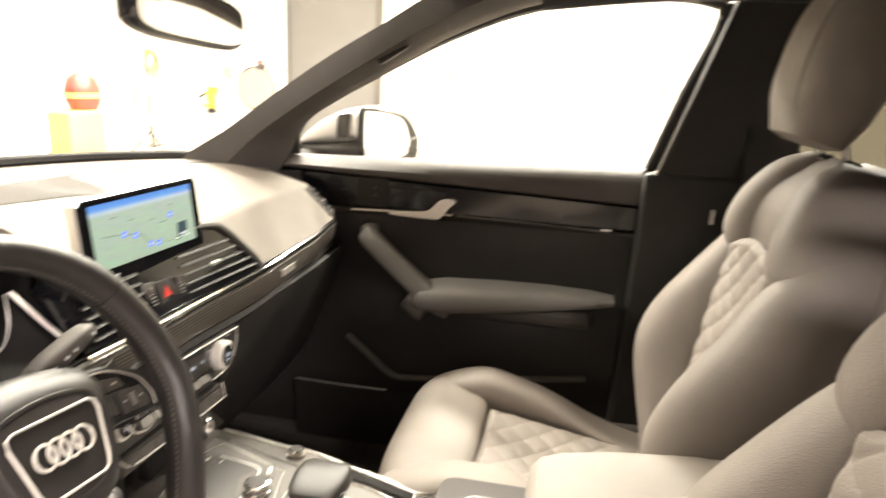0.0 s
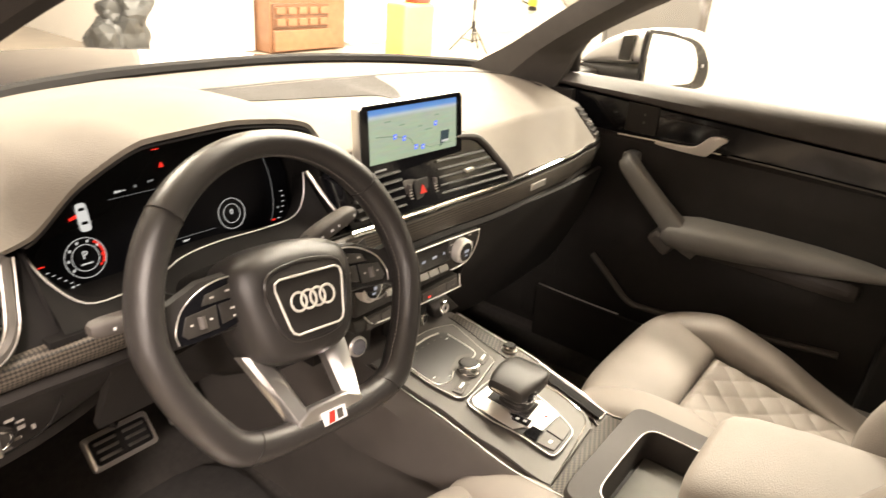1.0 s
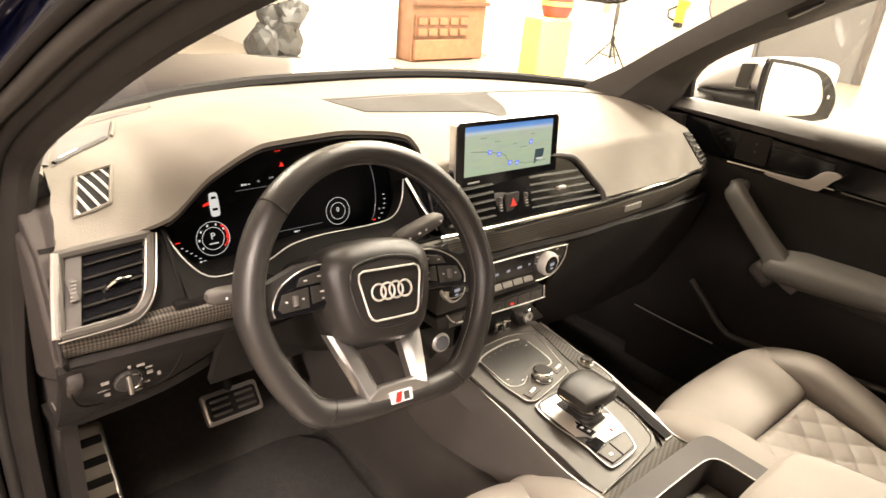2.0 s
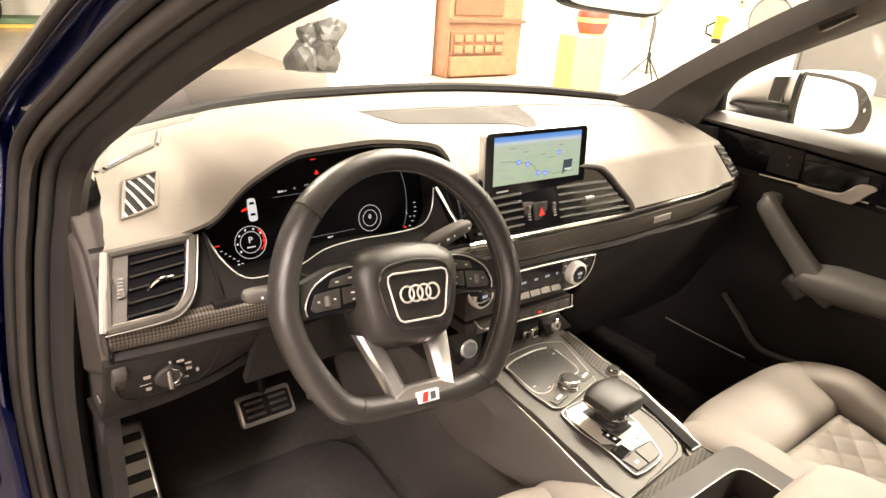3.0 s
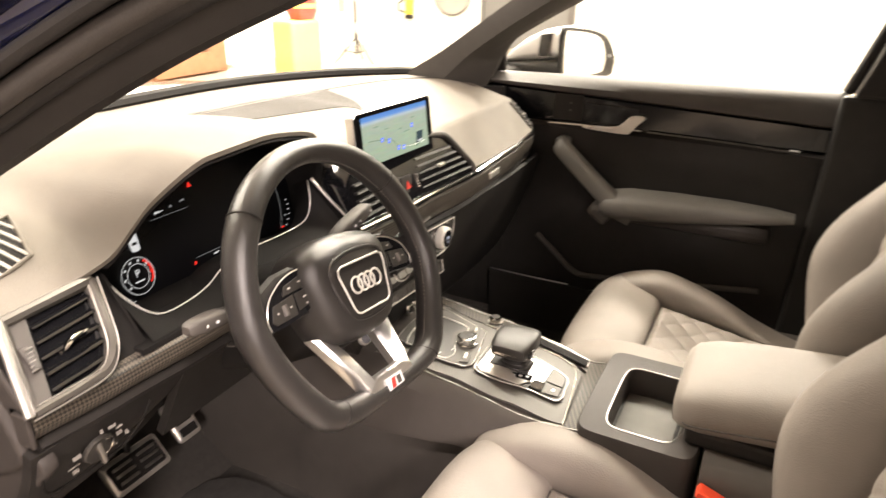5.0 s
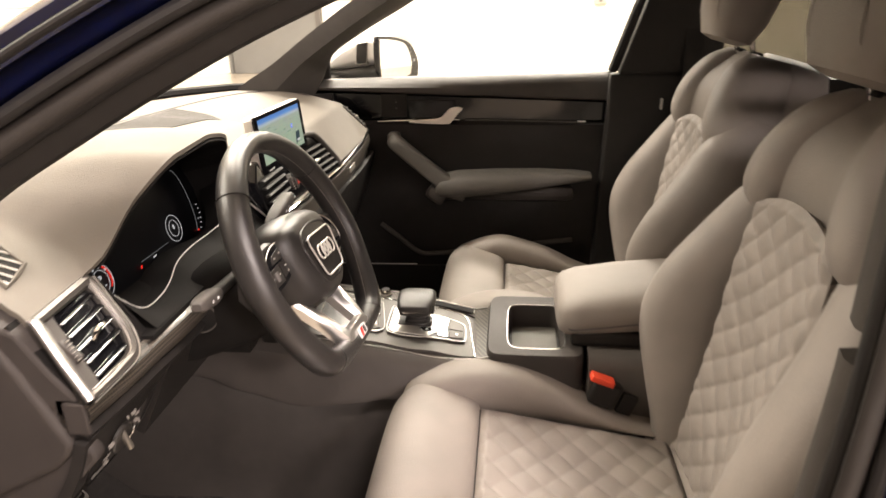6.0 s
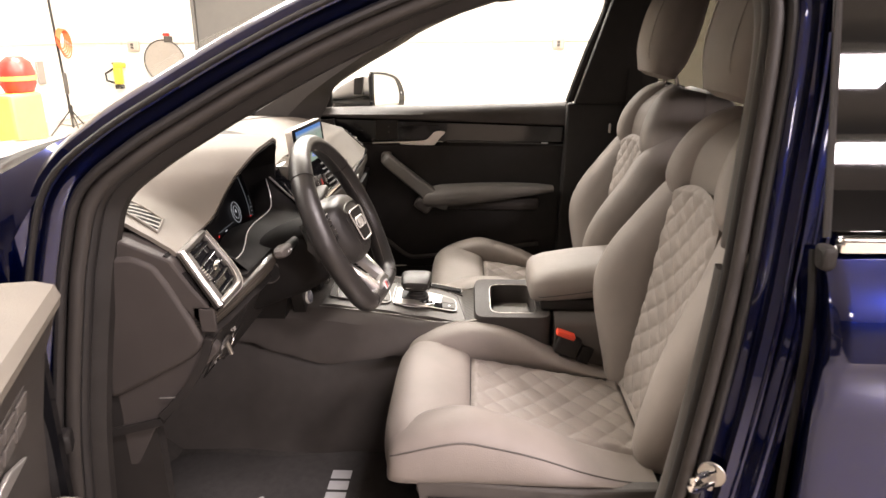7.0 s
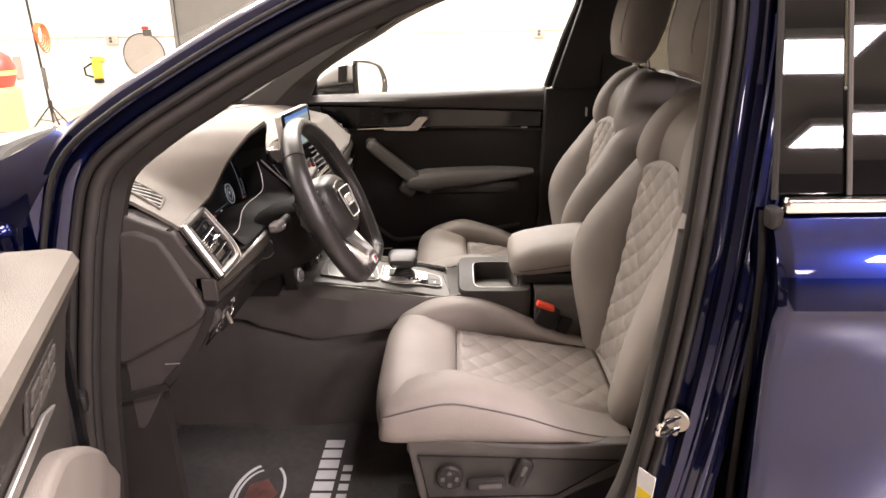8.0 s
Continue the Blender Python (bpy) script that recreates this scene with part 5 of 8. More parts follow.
        part("tick", box(*at(0.184 - 0.0009 * (k - 1) ** 2, -0.026 - 0.0075 * k), 0.004, 0.0006, 0.0009), LCD_WHITE, c)


def centre_vents(d):
    """Black arched surround below the display with two slatted vents and the warning button between them."""
    pl = lambda x, z: V((x, 0.497 - 0.10 * (x > 0) * x + (z - 0.94) * 0.32, z))
    arch = [pl(-0.155, 0.935), pl(0.238, 0.935), pl(0.228, 0.955), pl(0.200, 0.985), pl(0.175, 1.012), pl(0.150, 1.028), pl(0.10, 1.034), pl(-0.05, 1.034), pl(-0.125, 1.026), pl(-0.155, 1.0)]
    a = part("centre_vent", prism(arch, (0, 0.045, 0), 0.003), GLOSS_BLACK, d)
    part("arch_rim", tube(smooth_path([pl(0.234, 0.937) + V((0, -0.003, 0)), pl(0.224, 0.957) + V((0, -0.003, 0)), pl(0.198, 0.985) + V((0, -0.003, 0)), pl(0.174, 1.010) + V((0, -0.003, 0)), pl(0.150, 1.024) + V((0, -0.003, 0)), pl(0.09, 1.031) + V((0, -0.003, 0))], 4), 0.006, 8), TRIM_DARK, a)
    for k in range(5):
        z = 0.948 + 0.0125 * k
        part("slat", tube([pl(0.047, z) + V((0, -0.004, 0)), pl(0.218 - 0.013 * k, z) + V((0, -0.004, 0))], 0.0048, 8, False, 0.45), TRIM_BLACK, a)
        part("slat", tube([pl(-0.140, z) + V((0, -0.004, 0)), pl(-0.037, z) + V((0, -0.004, 0))], 0.0048, 8, False, 0.45), TRIM_BLACK, a)
    part("tab", box(*(pl(0.118, 0.975) + V((0, -0.009, 0))), 0.022, 0.008, 0.006, 0.002), SILVER, a)
    blk = part("button_block", box(*(pl(0.004, 0.964) + V((0, 0.001, 0))), 0.080, 0.014, 0.038, 0.004, pose(0, 0, 0, -16, 0, 0)), TRIM_DARK, a)
    part("warning_button", box(*(pl(0.004, 0.964) + V((0, -0.006, 0))), 0.036, 0.006, 0.033, 0.003, pose(0, 0, 0, -16, 0, 0)), TRIM_BLACK, blk)
    c = pl(0.004, 0.964) + V((0, -0.0105, 0))
    part("red_triangle", prism([c + V((-0.008, -0.001, -0.006)), c + V((0.008, -0.001, -0.006)), c + V((0, 0.0032, 0.008))], (0, -0.001, 0)), RED, blk)
    for dx in (-0.029, 0.030):
        part("thumb_wheel", box(*(pl(0.004 + dx, 0.964) + V((0, -0.006, 0))), 0.007, 0.008, 0.026, 0.003), TRIM_MID, blk)
        for k in range(5):
            part("wheel_rib", box(*(pl(0.004 + dx, 0.955 + 0.0045 * k) + V((0, -0.0102, 0))), 0.006, 0.001, 0.0015), SILVER, blk)
    part("shelf", prism([pl(-0.155, 0.934) + V((0, 0.002, 0)), pl(0.240, 0.934) + V((0, 0.002, 0)), V((0.245, 0.472, 0.934)), V((-0.155, 0.490, 0.934))], (0, 0, -0.006)), ALU_DARK, a)


def climate(d):
    """Climate panel, its row of keys, the second key row and the dark tray mouth below."""
    pl = lambda x, z, k=0.0: V((x, 0.470 - (0.84 - z) * 0.02 - k, z))
    c = part("climate_panel", prism([pl(-0.170, 0.878), pl(0.142, 0.868), pl(0.140, 0.848), pl(0.118, 0.812), pl(0.085, 0.802), pl(-0.170, 0.806)], (0, 0.05, 0), 0.004), SATIN_BLACK, d)
    part("outline", tube(smooth_path([pl(-0.165, 0.8775, 0.002), pl(0.0, 0.873, 0.002), pl(0.128, 0.8655, 0.002), pl(0.140, 0.862, 0.002), pl(0.137, 0.840, 0.002), pl(0.122, 0.820, 0.002), pl(0.098, 0.810, 0.002), pl(0.062, 0.810, 0.002)], 4), 0.0013, 6), SILVER, c)
    part("climate_display", prism([pl(-0.150, 0.874, 0.001), pl(0.050, 0.868, 0.001), pl(0.054, 0.832, 0.001), pl(-0.150, 0.838, 0.001)], (0, -0.002, 0)), GLOSS_BLACK, c)
    sign = glow("climate_sign", (0.6, 0.65, 0.8), 0.22)
    for x, w in ((-0.110, 0.012), (-0.082, 0.008), (-0.046, 0.014), (-0.016, 0.010), (0.012, 0.013), (0.037, 0.005)):
        part("sign", box(*pl(x, 0.850, 0.0034), w * 0.8, 0.001, 0.0040), sign, c)
    for x, zk in ((0.084, 0.842), (-0.148, 0.854)):
        k = part("climate_knob", loft([ring(pl(x, zk, q), (1, 0, 0), (0, 0, 1), r, r, 2, 36) for q, r in ((0.0, 0.0215), (0.004, 0.0225), (0.014, 0.0215), (0.016, 0.0185))]), BRIGHT, c, "silver-ringed climate knob")
        part("knob_face", disc(pl(x, zk, 0.0155), (0, -1, 0.0), 0.0165, 0.0015, 28, 0.0006), GLOSS_BLACK, k)
        part("knob_sign", box(*pl(x, zk + 0.002, 0.0174), 0.011, 0.0008, 0.005), sign, k)
        part("knob_sign", box(*pl(x, zk - 0.006, 0.0174), 0.006, 0.0008, 0.003), sign, k)
    for x, z in ((0.060, 0.858), (0.058, 0.846), (0.112, 0.862), (0.118, 0.846)):
        part("key_mark", box(*pl(x, z, 0.0022), 0.007, 0.001, 0.0018), STITCH, c)
    for k in range(6):
        x = -0.095 + 0.0265 * k
        part("key", prism([pl(x - 0.0125, 0.833 - 0.0010 * k, 0.002), pl(x + 0.0125, 0.832 - 0.0010 * k, 0.002), pl(x + 0.0125, 0.822 - 0.0010 * k, 0.008), pl(x - 0.0125, 0.823 - 0.0010 * k, 0.008)], (0, 0.006, -0.004), 0.001), VENT_FRAME, c)
    s = part("switch_panel", prism([pl(-0.170, 0.800, -0.002), pl(0.092, 0.792, -0.002), pl(0.094, 0.768, -0.002), pl(0.060, 0.764, -0.002), pl(-0.165, 0.776, -0.002)], (0, 0.045, 0), 0.003), SATIN_BLACK, d)
    part("outline", tube(smooth_path([pl(0.092, 0.792, 0.0), pl(0.094, 0.771, 0.001), pl(0.088, 0.767, 0.001), pl(-0.02, 0.773, 0.001), pl(-0.110, 0.780, 0.001), pl(-0.135, 0.786, 0.001), pl(-0.150, 0.803, 0.0)], 3), 0.0014, 6), SILVER, s)
    for k in range(7):
        x = -0.128 + 0.0335 * k
        z = 0.7855 - 0.0013 * k
        part("key", prism([pl(x - 0.0158, z + 0.008, -0.001), pl(x + 0.0158, z + 0.0075, -0.001), pl(x + 0.0158, z - 0.010, 0.001), pl(x - 0.0158, z - 0.0095, 0.001)], (0, 0.004, 0), 0.0008), TRIM_DARK, s)
        part("key_mark", box(*pl(x, z - 0.001, 0.002), 0.008, 0.001, 0.003), LCD_RED if k == 4 else TRIM_MID, s)
    part("stack_body", prism([(-0.185, 0.52, 0.88), (0.150, 0.52, 0.88), (0.135, 0.56, 0.68), (-0.17, 0.56, 0.68)], (0, 0.10, 0)), TRIM_BLACK, d)
    cheek = part("stack_cheek", prism([(0.050, 0.500, 0.735), (0.100, 0.500, 0.737), (0.116, 0.500, 0.722), (0.150, 0.500, 0.690), (0.080, 0.500, 0.690)], (0, 0.06, 0), 0.003), SATIN_BLACK, d)
    so = part("power_socket", disc((0.092, 0.500, 0.712), (0, -1, 0.12), 0.0145, 0.008, 28, 0.002, 0.010), CHROME, cheek, "chrome power socket")
    part("socket_cap", disc((0.092, 0.500, 0.7125), (0, -1, 0.12), 0.0095, 0.007, 22, 0.002), SILVER, so)
    part("socket_mark", box(0.092, 0.4915, 0.7135, 0.004, 0.001, 0.008, 0.0003), TRIM_BLACK, so)
    # Solid dark block that stands for the shaded opening.
    part("tray_mouth", box(0.0, 0.512, 0.728, 0.10, 0.02, 0.05, 0.004), DEEP_BLACK, d)
    for x in (0.012, 0.034):
        pt = part("socket_port", box(x, 0.499, 0.712, 0.018, 0.012, 0.026, 0.004), CHROME, cheek, "chrome-lidded port")
        part("port_slot", box(x, 0.4925, 0.714, 0.009, 0.002, 0.012, 0.001), DEEP_BLACK, pt)
    sb = part("start_panel", prism([(-0.160, 0.520, 0.752), (-0.075, 0.520, 0.740), (-0.078, 0.520, 0.678), (-0.130, 0.520, 0.678)], (0, 0.03, 0), 0.004), SATIN_BLACK, d)
    bt = part("start_button", disc((-0.112, 0.519, 0.712), (-0.15, -0.97, 0.2), 0.0175, 0.006, 32, 0.002), BRIGHT, sb, "round chrome start button")
    part("start_face", disc((-0.1132, 0.5127, 0.7134), (-0.15, -0.97, 0.2), 0.0135, 0.0015, 28, 0.0005), mat("pale_button", (0.50, 0.50, 0.58), 0.25, 0.8), bt)


def display():
    """The free-standing screen with a navigation map."""
    o = V((0.001, 0.516, 1.049))
    R = V((1, -0.055, 0)).normalized()
    U = V((0.0, 0.10, 0.995)).normalized()
    N = R.cross(U)
    W, H = 0.230, 0.110
    at = lambda x, z, k=0.0: o + R * x + U * z + N * k
    s = thing("display_screen", (0.0, 0.53, 0.98), "free-standing black screen showing a green navigation map", "screen")
    rr = [(-W / 2 + 0.006, -H / 2), (W / 2 - 0.006, -H / 2), (W / 2, -H / 2 + 0.006), (W / 2, H / 2 - 0.006), (W / 2 - 0.006, H / 2), (-W / 2 + 0.006, H / 2), (-W / 2, H / 2 - 0.006), (-W / 2, -H / 2 + 0.006)]
    part("body", prism([at(x, z, -0.001) for x, z in rr], -N * 0.016, 0.002), SILVER, s, "silver screen back and edge")
    f = part("bezel", prism([at(x * 0.985, z * 0.975, 0.0015) for x, z in rr], -N * 0.003), GLOSS_BLACK, s)
    w, h = 0.196, 0.080
    y0 = 0.0065
    m = bpy.data.materials.new("map_green")
    m.use_nodes = True
    nt = m.node_tree
    b = nt.nodes["Principled BSDF"]
    tc, sp, rp, nz = nt.nodes.new("ShaderNodeTexCoord"), nt.nodes.new("ShaderNodeSeparateXYZ"), nt.nodes.new("ShaderNodeValToRGB"), nt.nodes.new("ShaderNodeTexNoise")
    mp = nt.nodes.new("ShaderNodeMapping")
    mp.inputs["Scale"].default_value = (1, 1, 5)
    nz.inputs["Scale"].default_value = 35
    mr = nt.nodes.new("ShaderNodeMapRange")
    mr.inputs["From Min"].default_value, mr.inputs["From Max"].default_value = o.z + y0 - h / 2, o.z + y0 + h / 2
    mx = nt.nodes.new("ShaderNodeMix")
    mx.data_type, mx.blend_type = "RGBA", "MULTIPLY"
    mx.inputs["Factor"].default_value = 0.25
    el = rp.color_ramp.elements
    el[0].position, el[0].color = 0.0, (0.42, 0.55, 0.40, 1)
    el[1].position, el[1].color = 1.0, (0.10, 0.28, 0.75, 1)
    for pos, col in ((0.80, (0.46, 0.56, 0.46, 1)), (0.86, (0.55, 0.66, 0.75, 1)), (0.92, (0.16, 0.38, 0.85, 1))):
        rp.color_ramp.elements.new(pos).color = col
    nt.links.new(tc.outputs["Object"], sp.inputs[0])
    nt.links.new(tc.outputs["Object"], mp.inputs[0])
    nt.links.new(mp.outputs[0], nz.inputs["Vector"])
    nt.links.new(sp.outputs["Z"], mr.inputs["Value"])
    nt.links.new(mr.outputs[0], rp.inputs[0])
    nt.links.new(rp.outputs[0], mx.inputs[6])
    nt.links.new(nz.outputs["Color"], mx.inputs[7])
    nt.links.new(mx.outputs[2], b.inputs["Emission Color"])
    b.inputs["Emission Strength"].default_value = 0.42
    b.inputs["Base Color"].default_value = (0.01, 0.01, 0.01, 1)
    b.inputs["Roughness"].default_value = 0.15
    pane = part("map", prism([at(x, z + y0, 0.0022) for x, z in ((-w / 2, -h / 2), (w / 2, -h / 2), (w / 2, h / 2), (-w / 2, h / 2))], -N * 0.001), m, s, "glowing green map with a blue sky band")
    road = [(-0.085, 0.0), (-0.06, -0.002), (-0.045, -0.004), (-0.02, -0.009), (-0.012, -0.012), (0.0, -0.028), (0.012, -0.026), (0.035, -0.031), (0.085, -0.030)]
    part("road", tube([at(x, z + y0, 0.0026) for x, z in road], 0.0007, 5), glow("map_line", (0.10, 0.16, 0.12), 0.6), pane)
    ic, ic2 = glow("map_blue", (0.05, 0.12, 0.75), 0.8), glow("map_dark", (0.03, 0.05, 0.06), 0.6)
    for x, z in ((-0.046, -0.004), (-0.026, -0.009), (0.0, -0.026), (0.016, -0.028), (0.046, 0.005)):
        k = part("map_icon", box(*at(x, z + y0, 0.003), 0.0075, 0.0006, 0.0075, 0.0002), ic, pane)
        part("icon_mark", box(*at(x, z + y0, 0.0034), 0.004, 0.0006, 0.003), LCD_WHITE, k)
    part("info_box", box(*at(0.068, -0.022 + y0, 0.0026), 0.022, 0.0006, 0.026), ic2, pane)
    part("info_text", box(*at(0.068, -0.012 + y0, 0.0032), 0.006, 0.0006, 0.006), LCD_WHITE, pane)
    part("info_text", box(*at(0.069, -0.026 + y0, 0.0032), 0.016, 0.0006, 0.003), LCD_WHITE, pane)
    part("clock_bar", box(*at(-0.078, -0.044, 0.0024), 0.026, 0.0006, 0.0028), mat("grey_print", (0.4, 0.4, 0.4), 0.5), f)
    for x, z, ww in ((-0.03, 0.012, 0.012), (0.03, -0.002, 0.018), (0.05, 0.018, 0.010), (-0.06, 0.02, 0.014), (0.01, 0.005, 0.010)):
        part("map_label", box(*at(x, z + y0, 0.0026), ww, 0.0006, 0.0016), glow("map_label", (0.16, 0.24, 0.18), 0.6), pane)
    part("foot", box(0.0, 0.548, 0.985, 0.10, 0.03, 0.03, 0.006), TRIM_BLACK, s)


# ---- steering wheel ----
def steering_wheel():
    t = radians(25)
    u, v, n = V((1, 0, 0)), V((0, math.sin(t), math.cos(t))), V((0, -math.cos(t), math.sin(t)))
    c = V((-0.368, 0.362, 0.955))
    turn = radians(-5.5)
    M = Matrix(((u.x, v.x, n.x, c.x), (u.y, v.y, n.y, c.y), (u.z, v.z, n.z, c.z), (0, 0, 0, 1))) @ Matrix.Rotation(turn, 4, "Z")
    P = lambda x, y, k=0.0: M @ V((x, y, k))
    w = thing("steering_wheel", c - n * 0.06, "black leather flat-bottomed steering wheel with silver lower spoke", "steering wheel")
    R = 0.174
    path, rad = [], []
    K = 96
    for i in range(K):
        a = 2 * math.pi * i / K
        x, y = 0.972 * R * math.cos(a), R * math.sin(a)
        x *= 1.0 - 0.09 * min(1.0, max(0.0, -y / 0.10))
        lim = -0.135
        if y < lim + 0.03:
            s = (lim + 0.03 - y)
            y = lim + 0.03 - 0.03 * (1 - math.exp(-s / 0.03)) 
        path.append((x, y))
        g = abs(math.sin(2 * a)) ** 3
        rad.append(0.0148 + 0.0022 * g + 0.0022 * math.cos(a) ** 4)
    rings = []
    for i in range(K):
        x, y = path[i]
        xa, ya = path[(i - 1) % K]
        xb, yb = path[(i + 1) % K]
        tx, ty = xb - xa, yb - ya
        l = math.hypot(tx, ty)
        ox, oy = ty / l, -tx / l
        out = []
        for k in range(16):
            b = 2 * math.pi * k / 16
            out.append(P(x + ox * rad[i] * math.cos(b), y + oy * rad[i] * math.cos(b), rad[i] * 1.15 * math.sin(b)))
        rings.append(out)
    rim = part("rim", loft(rings, True, False, True), WHEEL_LEATHER, w, "smooth black leather rim")
    # seams round the rim and the stitching inside
    for deg in (40, 140, 233, 307):
        i = int(round(deg / 360 * K)) % K
        x, y = path[i]
        ox, oy = x / math.hypot(x, y), y / math.hypot(x, y)
        r = rad[i] + 0.0004
        part("seam", tube([P(x + ox * r * math.cos(b), y + oy * r * math.cos(b), r * 1.15 * math.sin(b)) for b in [2 * math.pi * k / 16 for k in range(16)]], 0.0009, 5, True), TRIM_BLACK, rim)
    st = []
    for i in range(K):
        x, y = path[i]
        h = math.hypot(x, y)
        st.append(P(x - x / h * (rad[i] * 0.97), y - y / h * (rad[i] * 0.97), 0.004))
    bm = bmesh.new()
    for i in range(0, K):
        a, b = st[i], st[(i + 1) % K]
        for f0 in (0.0, 0.5):
            join(bm, tube([a.lerp(b, f0), a.lerp(b, f0 + 0.3)], 0.0006, 4))
    tagged(part("stitching", bm, RIM_THREAD, rim, "dull grey thread stitching"), kind="stuff")
    # hub pad
    hub = smooth_path([(-0.074, 0.034, 0), (-0.056, 0.054, 0), (0, 0.062, 0), (0.056, 0.054, 0), (0.074, 0.034, 0), (0.072, 0.0, 0), (0.062, -0.038, 0), (0.042, -0.058, 0), (0, -0.064, 0), (-0.042, -0.058, 0), (-0.062, -0.038, 0), (-0.072, 0.0, 0)], 4, True)
    secs = [(0.90, -0.058), (1.05, -0.045), (1.06, -0.020), (1.045, -0.006), (1.0, 0.004), (0.93, 0.011), (0.84, 0.0155), (0.70, 0.019), (0.45, 0.021), (0.15, 0.0215)]
    h = part("hub_pad", loft([[P(p.x * s, p.y * s + 0.004, k) for p in hub] for s, k in secs]), WHEEL_LEATHER, w, "black airbag pad")
    crease = [(p.x * 0.70, p.y * 0.66 + 0.004) for p in hub]
    part("pad_ridge", tube([P(x, y, 0.0192) for x, y in crease], 0.0022, 6, True), WHEEL_LEATHER, h)
    fr = [(-0.037, 0.027), (0.037, 0.027), (0.043, 0.024), (0.0445, 0.017), (0.036, -0.024), (0.033, -0.030), (0.027, -0.033), (-0.027, -0.033), (-0.033, -0.030), (-0.036, -0.024), (-0.0445, 0.017), (-0.043, 0.024)]
    part("badge_field", prism([P(x * 0.97, y * 0.97 + 0.004, 0.0190) for x, y in fr], n * 0.0045), TRIM_BLACK, h)
    part("badge_frame", tube([P(x, y + 0.004, 0.0250) for x, y in fr], 0.0013, 6, True), BRIGHT, h, "chrome badge frame")
    for k in range(4):
        part("badge_ring", tube([P(-0.0188 + 0.0125 * k + 0.0098 * math.cos(a), 0.004 + 0.0098 * math.sin(a), 0.0252 + 0.0006 * (k % 2)) for a in [j * math.pi / 12 for j in range(24)]], 0.0014, 6, True), BRIGHT, h)
    # side spokes with keys
    G = -0.007
    for s in (-1, 1):
        sp = part("spoke", loft([[P(s * x, y + 0.003, k) for y, k in ((yt, -0.018), (yt - 0.003, -0.009), ((yt + yb) / 2, -0.0075), (yb + 0.003, -0.009), (yb, -0.018), ((yt + yb) / 2, -0.032))] for x, yt, yb in ((0.05, 0.050, -0.012), (0.105, 0.046, -0.012), (0.140, 0.032, -0.014), (0.168, 0.036, -0.024))]), WHEEL_LEATHER, w)
        ol = [(q.x, q.y) for q in smooth_path([(0.060, 0.046, 0), (0.085, 0.045, 0), (0.108, 0.039, 0), (0.130, 0.025, 0), (0.140, 0.006, 0), (0.139, -0.005, 0), (0.128, -0.008, 0), (0.100, -0.006, 0), (0.070, 0.000, 0), (0.060, 0.006, 0)], 3, True)]
        kp = part("key_panel", prism([P(s * x, y, G) for x, y in ol], n * 0.003), GLOSS_BLACK, sp)
        part("key_outline", tube(smooth_path([P(s * x, y, G + 0.0034) for x, y in ((0.074, 0.046), (0.090, 0.0445), (0.109, 0.0385), (0.130, 0.025), (0.1405, 0.006), (0.1395, -0.006))], 4), 0.0009, 6), SILVER, sp)
        keys = (((0.066, 0.041), (0.104, 0.034), (0.110, 0.024), (0.068, 0.026)), ((0.066, 0.023), (0.092, 0.022), (0.092, 0.002), (0.068, 0.006)), ((0.095, 0.022), (0.128, 0.018), (0.135, 0.002), (0.130, -0.003), (0.096, -0.001)))
        for pts in keys:
            part("key", prism([P(s * x, y, G + 0.003) for x, y in pts], n * 0.0018, 0.0006), SATIN_BLACK, kp)
        part("scroll_wheel", tube([P(s * 0.113, 0.015, G + 0.0045), P(s * 0.113, 0.003, G + 0.0045)], 0.0040, 10), TRIM_MID, kp)
        for x, y, a in ((0.080, 0.033, 2.4), (0.098, 0.030, 2.2), (0.078, 0.015, 3.0), (0.078, 0.007, 1.4), (0.103, 0.010, 1.5), (0.124, 0.009, 1.5)):
            part("key_mark", prism([P(s * x + i * a * 0.001, y + j * 0.0009, G + 0.0049) for i, j in ((-1, -1), (1, -1), (1, 1), (-1, 1))], n * 0.0003), STITCH, kp)
        part("paddle", prism([P(s * x, y, -0.036) for x, y in ((0.090, 0.030), (0.142, 0.050), (0.148, 0.020), (0.140, -0.02), (0.09, -0.01))], n * 0.003, 0.001), TRIM_BLACK, w)
        if s > 0:
            part("spoke_clip", tube(smooth_path([P(s * x, y, -0.012) for x, y in ((0.104, -0.012), (0.110, -0.023), (0.126, -0.026), (0.140, -0.022))], 4), 0.0012, 6), SILVER, sp)
    # lower silver spoke
    foot = [(-0.047, -0.119), (-0.042, -0.129), (-0.030, -0.138), (0.030, -0.138), (0.042, -0.129), (0.047, -0.119), (0.027, -0.108), (-0.027, -0.108)]
    ls = part("lower_spoke", prism([P(x, y, 0.002) for x, y in foot], n * 0.013, 0.003, 2), SPOKE_METAL, w, "polished silver lower spoke")
    legs = ((0.068, -0.040, 0.034, -0.054, -0.030), (0.062, -0.064, 0.031, -0.072, -0.018), (0.054, -0.092, 0.028, -0.094, -0.006), (0.046, -0.120, 0.025, -0.112, 0.004))
    for s in (-1, 1):
        rings = []
        for xo, yo, xi, yi, k in legs:
            a, b = V((s * xo, yo, k)), V((s * xi, yi, k))
            rings.append([P(*(a + V((0, 0, -0.010)))), P(*(a + V((0, 0, 0.004)))), P(*(a.lerp(b, 0.15) + V((0, 0, 0.010)))), P(*(a.lerp(b, 0.7) + V((0, 0, 0.011)))), P(*(b + V((0, 0, 0.003)))), P(*(b + V((0, 0, -0.010))))])
        part("spoke_leg", loft(rings), SPOKE_METAL, ls)
